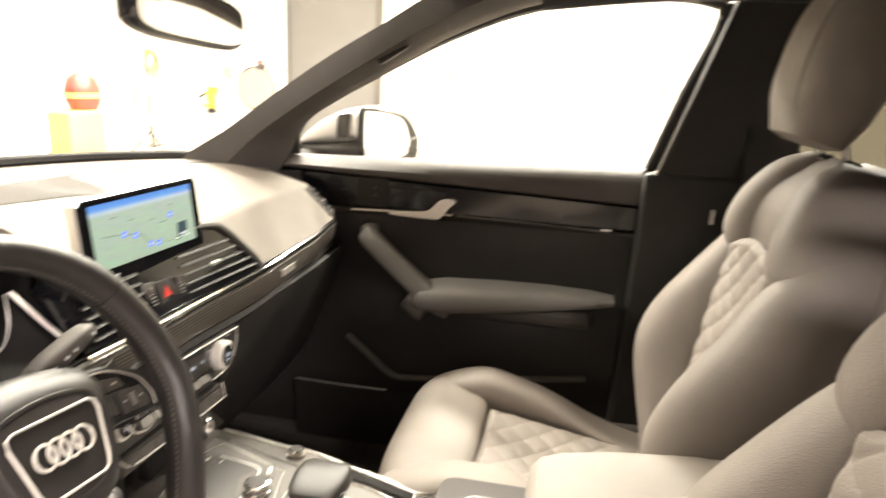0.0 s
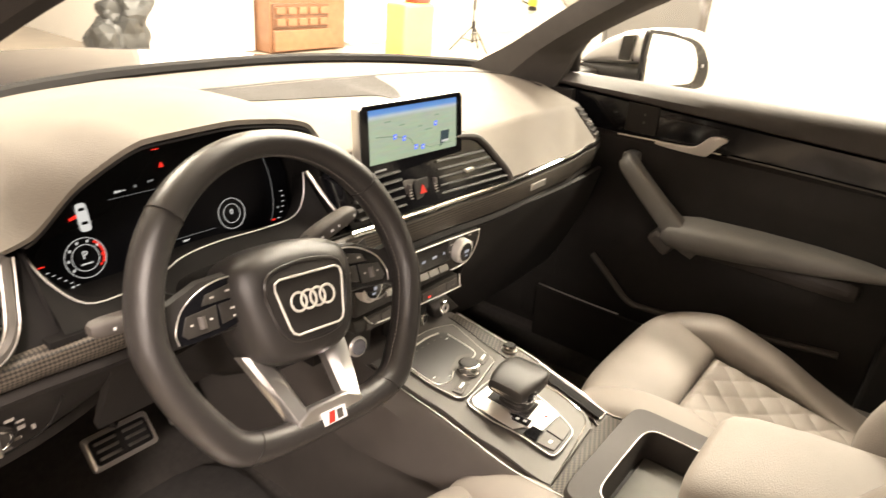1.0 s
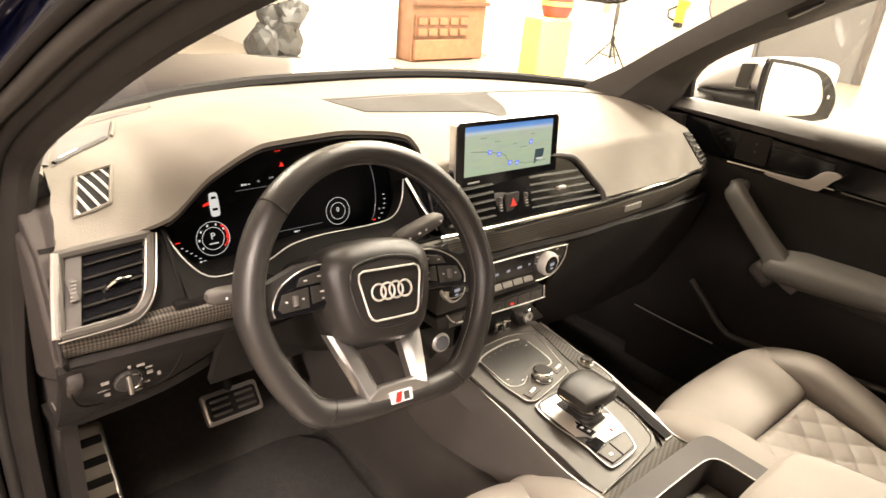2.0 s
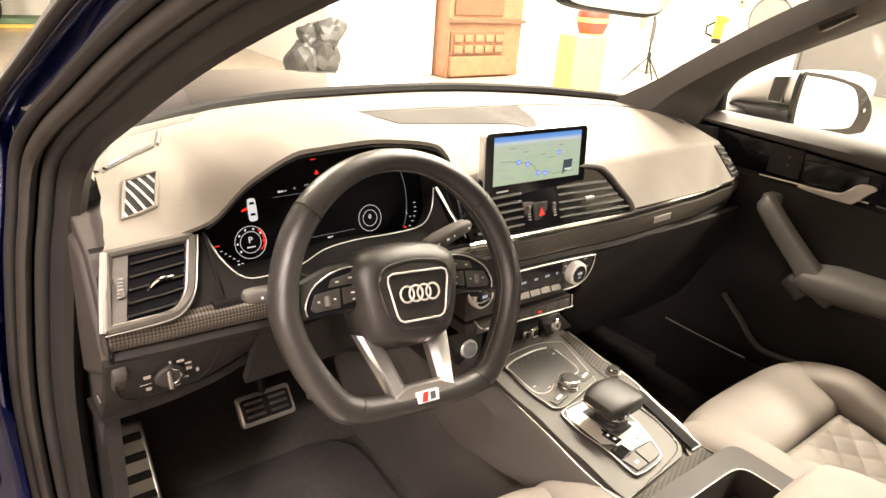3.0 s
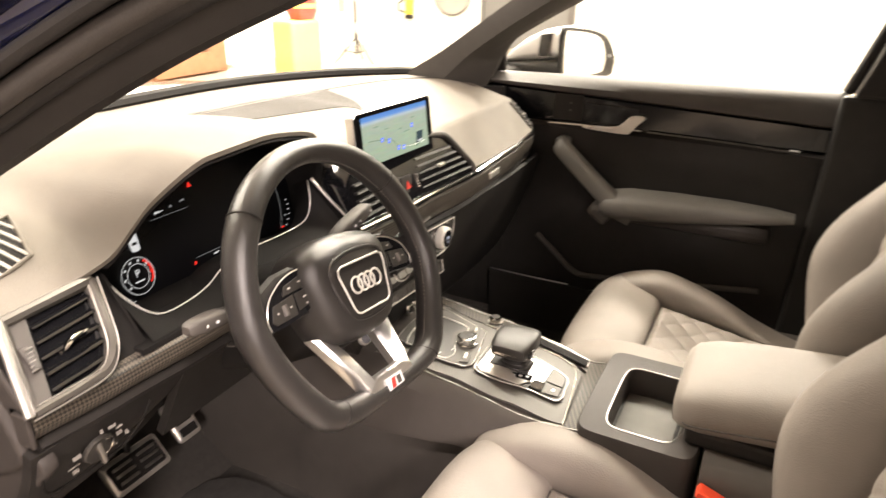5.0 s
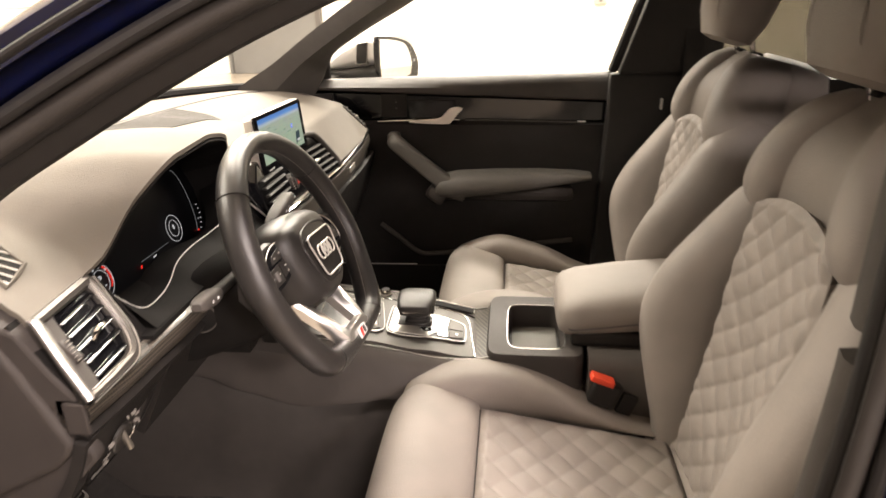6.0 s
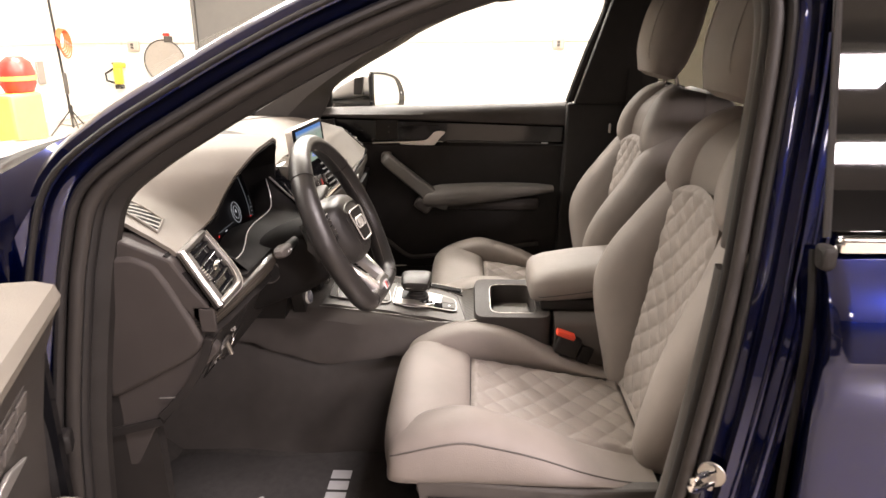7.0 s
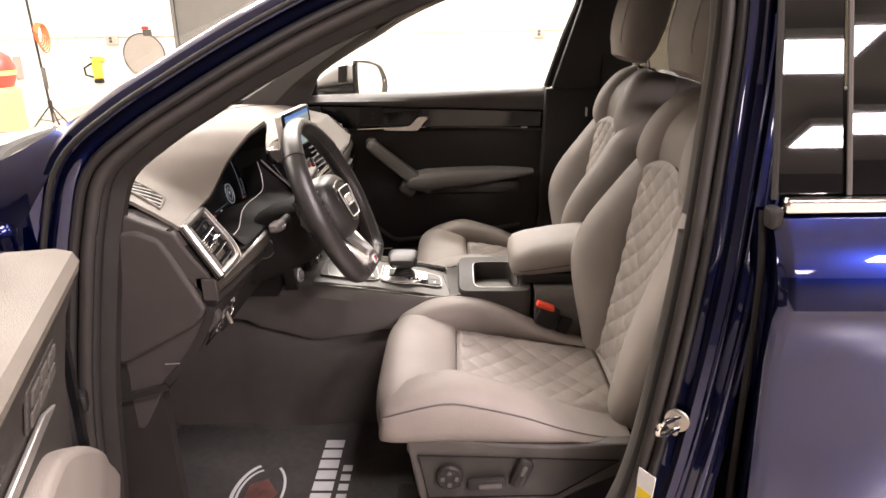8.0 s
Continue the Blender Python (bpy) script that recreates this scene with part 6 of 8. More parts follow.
    part("spoke_bridge", prism([P(x, y, -0.030) for x, y in ((-0.04, -0.046), (0.04, -0.046), (0.034, -0.066), (-0.034, -0.066))], n * 0.012, 0.003), TRIM_BLACK, w)
    bd = part("sport_badge", prism([P(x, y, 0.016) for x, y in ((-0.016, -0.133), (0.016, -0.133), (0.016, -0.119), (-0.016, -0.119))], n * 0.0015), WHITE_INK, ls)
    part("red_field", prism([P(x, y, 0.0176) for x, y in ((-0.010, -0.132), (-0.002, -0.132), (0.001, -0.120), (-0.007, -0.120))], n * 0.0006), RED, bd)
    part("badge_mark", prism([P(x, y, 0.0176) for x, y in ((0.003, -0.131), (0.011, -0.131), (0.011, -0.121), (0.003, -0.121))], n * 0.0006), TRIM_DARK, bd)
    # column with stalks
    col = thing("steering_column", (-0.368, 0.52, 0.86), "black steering column shroud with two control stalks", "steering column")
    part("shroud", loft([ring(c - n * k + V((0, 0, -0.008)), u, v, a, b, 3, 24) for k, a, b in ((0.05, 0.055, 0.050), (0.075, 0.070, 0.062), (0.12, 0.072, 0.066), (0.22, 0.066, 0.060))]), DEEP_BLACK, col)
    sk = part("round_socket", disc((-0.440, 0.499, 0.892), (-0.92, -0.38, 0.05), 0.0185, 0.006, 32, 0.001), DEEP_BLACK, col)
    part("socket_ring", tube(ring((-0.4435, 0.4976, 0.892), (0.38, -0.92, 0), (0, 0, 1), 0.0185, 0.0195, 2, 32), 0.0020, 8, True), TRIM_DARK, sk)
    def stalk(pts, a, b, signs):
        """A slim stalk that flattens into a rounded paddle with small printed signs."""
        pts = [V(p) for p in pts]
        root = part("stalk", tube(pts[:2] + [pts[1].lerp(pts[2], 0.25)], lambda q: 0.008 + 0.001 * q, 10), TRIM_BLACK, col)
        along = (pts[2] - pts[1])
        out = V((0.0, -1.0, 0.12))
        side = along.cross(out).normalized()
        shape = ((0.0, 0.60, 0.7), (0.12, 0.85, 0.9), (0.35, 1.0, 1.0), (0.75, 0.95, 0.95), (0.93, 0.80, 0.8), (1.0, 0.45, 0.5))
        part("stalk_head", loft([ring(pts[1] + along * k, side, out, a * w, b * h, 3.6, 20) for k, w, h in shape]), TRIM_DARK, root)
        for k, w in signs:
            p = pts[1] + along * k + out * (b + 0.0004)
            part("stalk_mark", prism([p + along.normalized() * (w * 0.7 * i) + side * (0.0015 * j) for i, j in ((-1, -1), (1, -1), (1, 1), (-1, 1))], out * 0.0005), WHITE_INK, root)
    stalk([(-0.425, 0.452, 0.948), (-0.496, 0.446, 0.957), (-0.553, 0.445, 0.963)], 0.0095, 0.0115, ((0.40, 0.003), (0.66, 0.0018)))
    stalk([(-0.330, 0.455, 0.948), (-0.284, 0.449, 0.971), (-0.208, 0.442, 0.998)], 0.0105, 0.0125, ((0.22, 0.0026), (0.42, 0.0030), (0.56, 0.0018), (0.88, 0.0022)))


# ---- centre console ----
def ztop(y):
    return table([(-0.40, 0.690), (-0.10, 0.682), (0.10, 0.668), (0.16, 0.652), (0.25, 0.664), (0.36, 0.680), (0.48, 0.692), (0.60, 0.700)], y)[0]


def console():
    c = thing("centre_console", (0.01, 0.1, 0.30), "dark grey centre console with satin panel and woven trim", "console")
    rows, low = [], []
    side = [(-0.42, -0.135, 0.118), (-0.20, -0.138, 0.118), (0.0, -0.140, 0.116), (0.12, -0.138, 0.100), (0.20, -0.132, 0.108), (0.30, -0.130, 0.120), (0.40, -0.128, 0.122), (0.50, -0.128, 0.132), (0.60, -0.125, 0.150), (0.70, -0.115, 0.160)]
    ys = span(0.70, 0.112, 20) + [0.088, 0.0, -0.060, -0.062] + span(-0.10, -0.42, 6)
    for y in ys:
        xl, xr = table(side, y)
        z = 0.60 if -0.061 < y < 0.09 else ztop(y) - 0.004
        b = 0.030 * max(0, min(1, (y + 0.1) / 0.5))
        zb = table([(-0.42, 0.545), (0.20, 0.565), (0.31, 0.580), (0.37, 0.568), (0.47, 0.556), (0.59, 0.582), (0.65, 0.606)], y)[0]
        zc = max(zb + 0.026, z - 0.05)
        rows.append([(xl + 0.03, y, zb - 0.004), (xl + 0.002 - b * 0.6, y, zb), (xl - 0.008 - b, y, zb + 0.008), (xl - 0.010 - b, y, zb + 0.018), (xl - 0.004 - b * 0.5, y, max(zc, z - 0.022)), (xl + 0.006, y, max(zc + 0.001, z - 0.004)), (xl + 0.014, y, max(zc + 0.001, z)), (xr - 0.012, y, max(zc + 0.001, z)), (xr - 0.002, y, max(zc + 0.001, z - 0.005)), (xr + 0.004, y, max(zc, z - 0.03)), (xr + 0.008, y, zb + 0.01), (xr - 0.01, y, zb - 0.004)])
        low.append([(xl - 0.01, y, 0.30), (xl + 0.004 - b * 0.5, y, 0.45), (xl + 0.006 - b * 0.4, y, zb - 0.028), (xl + 0.014 - b * 0.2, y, zb - 0.008), (xl + 0.04, y, zb), (xr - 0.03, y, zb), (xr, y, zb - 0.02), (xr + 0.01, y, 0.30)])
    part("body", loft(rows), CONSOLE_SIDE, c)
    low.insert(0, [(x * 1.15, 1.04, z) for x, y, z in low[0]])
    part("tunnel_cover", loft(low), TRIM_DARK, c)
    part("flank_edge", tube(smooth_path([(-0.131, 0.10, ztop(0.10) + 0.0005), (-0.126, 0.20, ztop(0.20) + 0.0005), (-0.122, 0.30, ztop(0.30) + 0.0005), (-0.120, 0.40, ztop(0.40) + 0.0005), (-0.120, 0.49, ztop(0.49) + 0.0005)], 4), 0.0006, 6), ALU_DARK, c, "thin bright panel edge")
    T = lambda x, y, k=0.0: V((x, y, ztop(y) + k))
    def plate(name, pts, k, th, material, parent, label="", bev=0.002):
        return part(name, prism([T(x, y, k) for x, y in pts], (0, 0, th), bev), material, parent, label)
    def soft(pts, n=4):
        return [(q.x, q.y) for q in smooth_path([(x, y, 0) for x, y in pts], n, True)]
    edge = [(0.148, 0.040), (0.155, 0.052), (0.162, 0.060), (0.176, 0.066), (0.20, 0.068), (0.28, 0.070), (0.34, 0.0725), (0.40, 0.081), (0.445, 0.088), (0.485, 0.094)]
    lip_x = [(0.125, 0.082), (0.16, 0.090), (0.213, 0.103), (0.30, 0.114), (0.38, 0.1135), (0.45, 0.114), (0.49, 0.118)]
    pn = part("top_panel", sheet(lambda u, v: T(-0.113 + (table(edge, 0.148 + 0.337 * v)[0] + 0.113) * u, 0.147 + 0.014 * u * (1 - v) + 0.338 * v, 0.003), 20, 40, 0.004), CONSOLE, c, "satin grey metallic console panel")
    part("panel_edge", tube(smooth_path([T(x, y, 0.004) for x, y in ((0.094, 0.485), (0.087, 0.441), (0.080, 0.398), (0.0715, 0.340), (0.069, 0.28), (0.067, 0.225), (0.060, 0.190), (0.043, 0.172), (0.0, 0.1625), (-0.05, 0.155), (-0.118, 0.146))], 5), 0.0010, 6), CHROME, pn, "bright panel edge")
    part("woven_strip", sheet(lambda u, v: (lambda y: T(table(edge, y)[0] + (table(lip_x, y)[0] - table(edge, y)[0]) * u, y, 0.0022))(0.155 + 0.33 * v), 6, 36, 0.003), CARBON, c)
    part("woven_cross", sheet(lambda u, v: T(-0.128 + 0.215 * u, 0.120 + (0.025 + 0.016 * u * u) * v, 0.0015), 14, 3, 0.003), CARBON, c)
    part("strip_edge", tube([T(table(lip_x, y)[0] + 0.001, y, 0.003) for y in span(0.13, 0.485, 20)], 0.0016, 6), ALU_DARK, c)
    plate("side_slot", [(0.066, 0.160), (0.085, 0.160), (0.106, 0.296), (0.084, 0.288)], 0.0055, 0.0012, DEEP_BLACK, c, "", 0.0)
    part("slot_edge", tube([T(0.064, 0.158, 0.0065), T(0.0865, 0.158, 0.0065), T(0.108, 0.298, 0.0065)], 0.0013, 6), SILVER, c)
    # touch pad and dial on one inset plate
    rim = soft([(-0.060, 0.476), (0.020, 0.480), (0.070, 0.463), (0.073, 0.452), (0.062, 0.402), (0.047, 0.354), (0.030, 0.346), (-0.052, 0.329), (-0.074, 0.333), (-0.081, 0.348), (-0.083, 0.403), (-0.076, 0.462)], 3)
    tp = plate("touch_pad_frame", rim, 0.0042, 0.003, CONSOLE, c, "", 0.0)
    part("frame_edge", tube([T(x, y, 0.0072) for x, y in rim], 0.0010, 6, True), ALU_DARK, tp)
    pad = soft([(-0.079, 0.450), (-0.050, 0.459), (0.0, 0.463), (0.036, 0.457), (0.041, 0.447), (0.041, 0.421), (0.039, 0.388), (0.024, 0.380), (0.010, 0.385), (-0.012, 0.389), (-0.030, 0.380), (-0.052, 0.369), (-0.070, 0.372), (-0.078, 0.385)], 3)
    plate("touch_pad", pad, 0.0073, 0.0015, mat("dark_touch_glass", (0.035, 0.033, 0.031), 0.34, 0, 0.1, 20), tp, "dark satin glass touch pad", 0.0)
    part("pad_rail", tube(smooth_path([T(x, y, 0.0092) for x, y in ((-0.079, 0.446), (-0.079, 0.4505), (-0.050, 0.4595), (0.0, 0.4635), (0.030, 0.459))], 4), 0.0018, 6), SILVER, tp)
    part("pad_rail", tube(smooth_path([T(x, y, 0.0090) for x, y in ((0.041, 0.447), (0.042, 0.421), (0.040, 0.388), (0.025, 0.3795), (0.012, 0.384))], 4), 0.0012, 6), SILVER, tp)
    part("pad_rail", tube(smooth_path([T(x, y, 0.0090) for x, y in ((-0.079, 0.446), (-0.079, 0.388), (-0.071, 0.371), (-0.052, 0.368), (-0.031, 0.379))], 4), 0.0009, 6), SILVER, tp)
    for k in range(6):
        part("pad_mark", box(*T(-0.055 + 0.016 * k, 0.449 + 0.003 * math.sin(0.6 * k), 0.0089), 0.003, 0.002, 0.0005), RIM_THREAD, tp)
    for x, y in ((0.030, 0.44), (-0.068, 0.39), (-0.045, 0.376)):
        part("pad_mark", box(*T(x, y, 0.0089), 0.006, 0.0016, 0.0005), WHITE_INK, tp)
    dl = part("dial", loft([ring(T(-0.010, 0.364, k), (1, 0, 0), (0, 1, 0), r, r, 2, 36) for k, r in ((0.006, 0.0185), (0.010, 0.0185), (0.011, 0.0172), (0.019, 0.0178), (0.0225, 0.0172), (0.0235, 0.0155))]), CHROME, c, "chrome rotary dial")
    part("dial_top", disc(T(-0.010, 0.364, 0.0232), (0, 0, 1), 0.0148, 0.0012, 30, 0.0006), SATIN_BLACK, dl)
    part("dial_foot", disc(T(-0.010, 0.364, 0.0045), (0, 0, 1), 0.0205, 0.0025, 32, 0.001), TRIM_BLACK, dl)
    for x, y, a in ((-0.054, 0.346, 14), (0.036, 0.367, 14)):
        kf = part("key_field", box(*T(x, y, 0.0078), 0.036, 0.016, 0.003, 0.001, pose(0, 0, 0, 0, 0, a)), CONSOLE, tp)
        part("key", box(*T(x, y, 0.0105), 0.018, 0.005, 0.004, 0.0015, pose(0, 0, 0, 0, 0, a)), SILVER, kf)
    vk = part("volume_knob", disc(T(0.099, 0.353, 0.003), (0, 0, 1), 0.0115, 0.010, 28, 0.002), CHROME, c)
    part("knob_top", disc(T(0.099, 0.353, 0.0128), (0, 0, 1), 0.0085, 0.001, 24), TRIM_BLACK, vk)
    part("knob_foot", disc(T(0.099, 0.353, 0.0025), (0, 0, 1), 0.0145, 0.0018, 28, 0.0006), ALU_DARK, vk)
    # selector
    outline = soft([(-0.076, 0.312), (-0.066, 0.322), (-0.040, 0.325), (0.028, 0.326), (0.036, 0.318), (0.034, 0.270), (0.022, 0.215), (0.012, 0.184), (0.0, 0.173), (-0.030, 0.1695), (-0.056, 0.169), (-0.066, 0.177), (-0.067, 0.215), (-0.073, 0.270)], 2)
    sel = plate("selector_plate", outline, 0.0045, 0.003, SATIN_BLACK, c, "dark selector surround", 0.0)
    plate("bright_field", [(-0.071, 0.308), (-0.062, 0.319), (0.026, 0.320), (0.030, 0.268), (0.018, 0.206), (-0.034, 0.208), (-0.050, 0.230), (-0.066, 0.240)], 0.0072, 0.0018, SILVER, sel, "bright silver selector plate", 0.0006)
    part("plate_edge", tube([T(x, y, 0.0075) for x, y in outline], 0.0011, 6, True), ALU_DARK, sel)
    plate("selector_slot", [(-0.042, 0.305), (0.014, 0.308), (0.012, 0.240), (-0.030, 0.236)], 0.0092, 0.001, TRIM_BLACK, sel, "", 0.0)
    plate("gear_display", [(-0.058, 0.276), (-0.046, 0.280), (-0.030, 0.228), (-0.046, 0.226)], 0.0094, 0.001, GLOSS_BLACK, sel, "", 0.0)
    for k in range(4):
        part("gear_mark", box(*T(-0.0515 + 0.004 * k, 0.268 - 0.011 * k, 0.0106), 0.005, 0.005, 0.0006), LCD_RED if k == 0 else WHITE_INK, sel)
    part("red_mark", box(*T(-0.003, 0.218, 0.0094), 0.004, 0.006, 0.0008), RED, sel)
    for pts, mt in (([(-0.063, 0.224), (-0.038, 0.222), (-0.034, 0.204), (-0.062, 0.202)], GLOSS_BLACK), ([(-0.062, 0.200), (-0.031, 0.202), (-0.030, 0.175), (-0.056, 0.174)], CONSOLE), ([(-0.028, 0.203), (0.012, 0.204), (0.006, 0.181), (-0.004, 0.177), (-0.027, 0.175)], CONSOLE)):
        plate("parking_key", pts, 0.0074, 0.003, mt, sel, "", 0.001)
    part("key_mark", box(*T(-0.045, 0.187, 0.0107), 0.007, 0.006, 0.0006), WHITE_INK, sel)
    lv = part("lever_boot", loft([ring(T(-0.012, 0.268, k), (1, 0, 0), (0, 1, 0), a, b, 3, 20) for k, a, b in ((0.009, 0.026, 0.030), (0.018, 0.021, 0.024), (0.024, 0.015, 0.017), (0.032, 0.012, 0.014))]), TRIM_BLACK, c)
    for k in range(3):
        part("boot_fold", tube(ring(T(-0.012, 0.268, 0.014 + 0.006 * k), (1, 0, 0), (0, 1, 0), 0.0235 - 0.004 * k, 0.027 - 0.0045 * k, 3, 24), 0.0016, 6, True), SATIN_BLACK, lv)
    kz = T(-0.012, 0.268).z
    part("lever_neck", loft([ring((-0.012, 0.268, kz + k), (1, 0, 0), (0, 1, 0), a, b, 3, 20) for k, a, b in ((0.026, 0.013, 0.016), (0.034, 0.018, 0.024), (0.041, 0.032, 0.032), (0.044, 0.036, 0.034))]), CHROME, lv)
    part("lever_knob", loft([ring((x, 0.269, kz + z), (0, 1, 0), (0, 0, 1), b, h, 4.5, 26) for x, b, h, z in ((-0.054, 0.024, 0.007, 0.050), (-0.052, 0.030, 0.010, 0.051), (-0.040, 0.035, 0.0125, 0.054), (-0.014, 0.038, 0.0150, 0.056), (0.012, 0.037, 0.0145, 0.056), (0.026, 0.032, 0.012, 0.054), (0.032, 0.022, 0.009, 0.052))]), SATIN_BLACK, lv, "dark satin leather selector knob")
    part("knob_band", prism([(-0.0555, 0.292, kz + 0.050), (-0.0555, 0.246, kz + 0.050), (-0.040, 0.231, kz + 0.046), (-0.038, 0.233, kz + 0.039), (-0.052, 0.247, kz + 0.042), (-0.052, 0.292, kz + 0.043)], (0.004, 0.003, 0), 0.001), CHROME, lv)
    part("knob_button", box(-0.030, 0.2345, kz + 0.049, 0.022, 0.008, 0.014, 0.003), GLOSS_BLACK, lv)
    part("button_mark", words("P", 0.008, plane_pose((-0.030, 0.2300, kz + 0.049), (1, 0, 0), (0, 0, 1))), WHITE_INK, lv)
    # open tray with its shutter edge
    z = 0.673
    fr = [ring((-0.010, 0.035, h), (1, 0, 0), (0, 1, 0), a, b, 9, 48) for h, a, b in ((0.60, 0.129, 0.091), (z - 0.004, 0.129, 0.091), (z + 0.003, 0.126, 0.088))]
    fr += [ring((-0.018, 0.032, h), (1, 0, 0), (0, 1, 0), a, b, 6, 48) for h, a, b in ((z + 0.003, 0.094, 0.056), (z - 0.002, 0.091, 0.053), (z - 0.048, 0.089, 0.051))]
    part("tray_rim", loft(fr, True, False), END_GREY, c, "smooth grey tray surround")
    part("tray_floor", box(-0.018, 0.032, z - 0.048, 0.186, 0.110, 0.006, 0.0), TRIM_BLACK, c)
    part("tray_edge", tube(ring((-0.018, 0.032, z + 0.003), (1, 0, 0), (0, 1, 0), 0.093, 0.055, 6, 48), 0.0012, 6, True), ALU_DARK, c, "thin silver tray edge")
    part("tray_mat", box(-0.018, 0.032, z - 0.043, 0.160, 0.09, 0.003, 0.001), mat("grey_rubber_mat", (0.10, 0.095, 0.085), 0.7), c)
    # armrest
    ar = thing("armrest", (0.0, -0.18, 0.68), "padded grey leather armrest lid over the console", "armrest")
    part("lid", loft([ring((-0.008, y, zc), (1, 0, 0), (0, 0, 1), a, h, 3.6, 28) for y, zc, a, h in ((-0.006, 0.722, 0.060, 0.018), (-0.010, 0.724, 0.082, 0.030), (-0.022, 0.727, 0.094, 0.038), (-0.05, 0.732, 0.100, 0.042), (-0.12, 0.742, 0.102, 0.044), (-0.22, 0.752, 0.102, 0.044), (-0.32, 0.756, 0.100, 0.042), (-0.345, 0.756, 0.09, 0.034), (-0.352, 0.756, 0.06, 0.02))]), LEATHER, ar)
    part("seam", tube(smooth_path([(-0.106, -0.33, 0.742), (-0.109, -0.2, 0.738), (-0.108, -0.06, 0.718), (-0.095, -0.022, 0.714), (0.0, -0.008, 0.714), (0.08, -0.022, 0.714)], 4), 0.0014, 5), TRIM_DARK, ar)
    part("lower_box", box(-0.008, -0.19, 0.692, 0.185, 0.32, 0.03, 0.008), TRIM_BLACK, ar)


# ---- seats ----
def quilt(x, y):
    a, b = math.pi * (x / 0.060 + y / 0.054), math.pi * (x / 0.060 - y / 0.054)
    return 0.0070 * (abs(math.sin(a)) * abs(math.sin(b))) ** 0.26


def seat(xc, s, dy, label, driver):
    """A sports seat: xc its middle, s = 1 where the car's inside lies at +x, dy its shift along the car."""
    X = lambda o: xc - s * o
    t = thing("front_seat", (xc, 0.02 + dy, 0.30), label, "seat", "front seats")
    # cushion
    def insert(u, v):
        y = 0.131 - 0.335 * v
        w = 0.140 + 0.002 * v
        o = (2 * u - 1) * w
        z = 0.600 - 0.058 * v - 0.012 * math.cos(0.5 * math.pi * (2 * u - 1)) * math.sin(math.pi * min(1, v + 0.1))
        edge = min(1.0, 24 * min(u, 1 - u, v * 1.2, (1 - v) * 1.2))
        return (X(o), y + dy, z + edge * quilt(o, y) + 0.004 * edge)
    cu = part("cushion_insert", sheet(insert, 84, 104, 0.012, (0, 0, 1)), LEATHER_QUILT, t, "diamond-quilted grey leather insert")
    prof = smooth_path([(0.1335, 0.588, 0), (0.1345, 0.605, 0), (0.150, 0.620, 0), (0.190, 0.634, 0), (0.228, 0.640, 0), (0.263, 0.634, 0), (0.287, 0.612, 0), (0.293, 0.583, 0), (0.290, 0.562, 0), (0.282, 0.549, 0)], 4)
    def thigh(u, v):
        k = v * (len(prof) - 1)
        i = min(len(prof) - 2, int(k))
        q = prof[i].lerp(prof[i + 1], k - i)
        o = -0.172 + 0.385 * u
        e = abs(2 * u - 1) ** 5
        return (X(o), q.x + dy - 0.012 * e * (q.x > 0.2), q.y - 0.008 * e + 0.006 * math.sin(math.pi * u))
    part("thigh_support", sheet(thigh, 24, 40, 0.02, (0, 0, 1)), LEATHER, t)
    part("insert_seam", tube([(X(o), 0.1325 + dy, 0.598 - 0.010 * math.cos(0.5 * math.pi * o / 0.135)) for o in span(-0.134, 0.134, 12)], 0.0035, 6), TRIM_DARK, t)
    for side in (-1, 1):
        st = [(0.280, 0.590, 0.022), (0.272, 0.615, 0.042), (0.245, 0.634, 0.054), (0.190, 0.655, 0.056), (0.140, 0.663, 0.054), (0.080, 0.660, 0.053), (0.010, 0.636, 0.052), (-0.070, 0.595, 0.050), (-0.140, 0.568, 0.047), (-0.20, 0.556, 0.042)]
        rings = []
        for y, top, a in st:
            top -= 0.012 if side > 0 and y < 0.12 else 0.0
            bot = 0.545
            oc = 0.198 - 0.012 * max(0, (-y) / 0.2)
            rr = []
            for k in range(24):
                b = 2 * math.pi * k / 24
                cx, cz = math.cos(b), math.sin(b)
                cx = math.copysign(abs(cx) ** 0.75, cx)
                cz = math.copysign(abs(cz) ** 0.75, cz)
                lean = 0.012 * cz
                rr.append((X(side * (oc + a * cx - lean)), y + dy, (top + bot) / 2 + (top - bot) / 2 * cz))
            rings.append(rr)
        cols = [smooth_path([r[k] for r in rings], 3) for k in range(24)]
        b = part("cushion_bolster", loft([[c[i] for c in cols] for i in range(len(cols[0]))]), LEATHER, t)
        seam = []
        for y, top, a in st[1:]:
            top -= 0.012 if side > 0 and y < 0.12 else 0.0
            oc = 0.198 - 0.012 * max(0, (-y) / 0.2)
            cx, cz = math.cos(radians(24)) ** 0.75, math.sin(radians(24)) ** 0.75
            seam.append(V((X(side * (oc + (a + 0.0005) * cx - 0.012 * cz)), y + dy, (top + 0.545) / 2 + (top - 0.545) / 2 * cz)))
        part("piping", tube(smooth_path(seam, 4), 0.0016, 6), TRIM_MID, b)
    part("cushion_core", box(xc, 0.02 + dy, 0.512, 0.44, 0.42, 0.05, 0.02), LEATHER, t)
    part("rear_gusset", prism([(X(-0.12), -0.195 + dy, 0.556), (X(0.125), -0.195 + dy, 0.556), (X(0.125), -0.228 + dy, 0.60), (X(-0.12), -0.228 + dy, 0.60)], (0, -0.01, -0.01), 0.006), LEATHER, t)
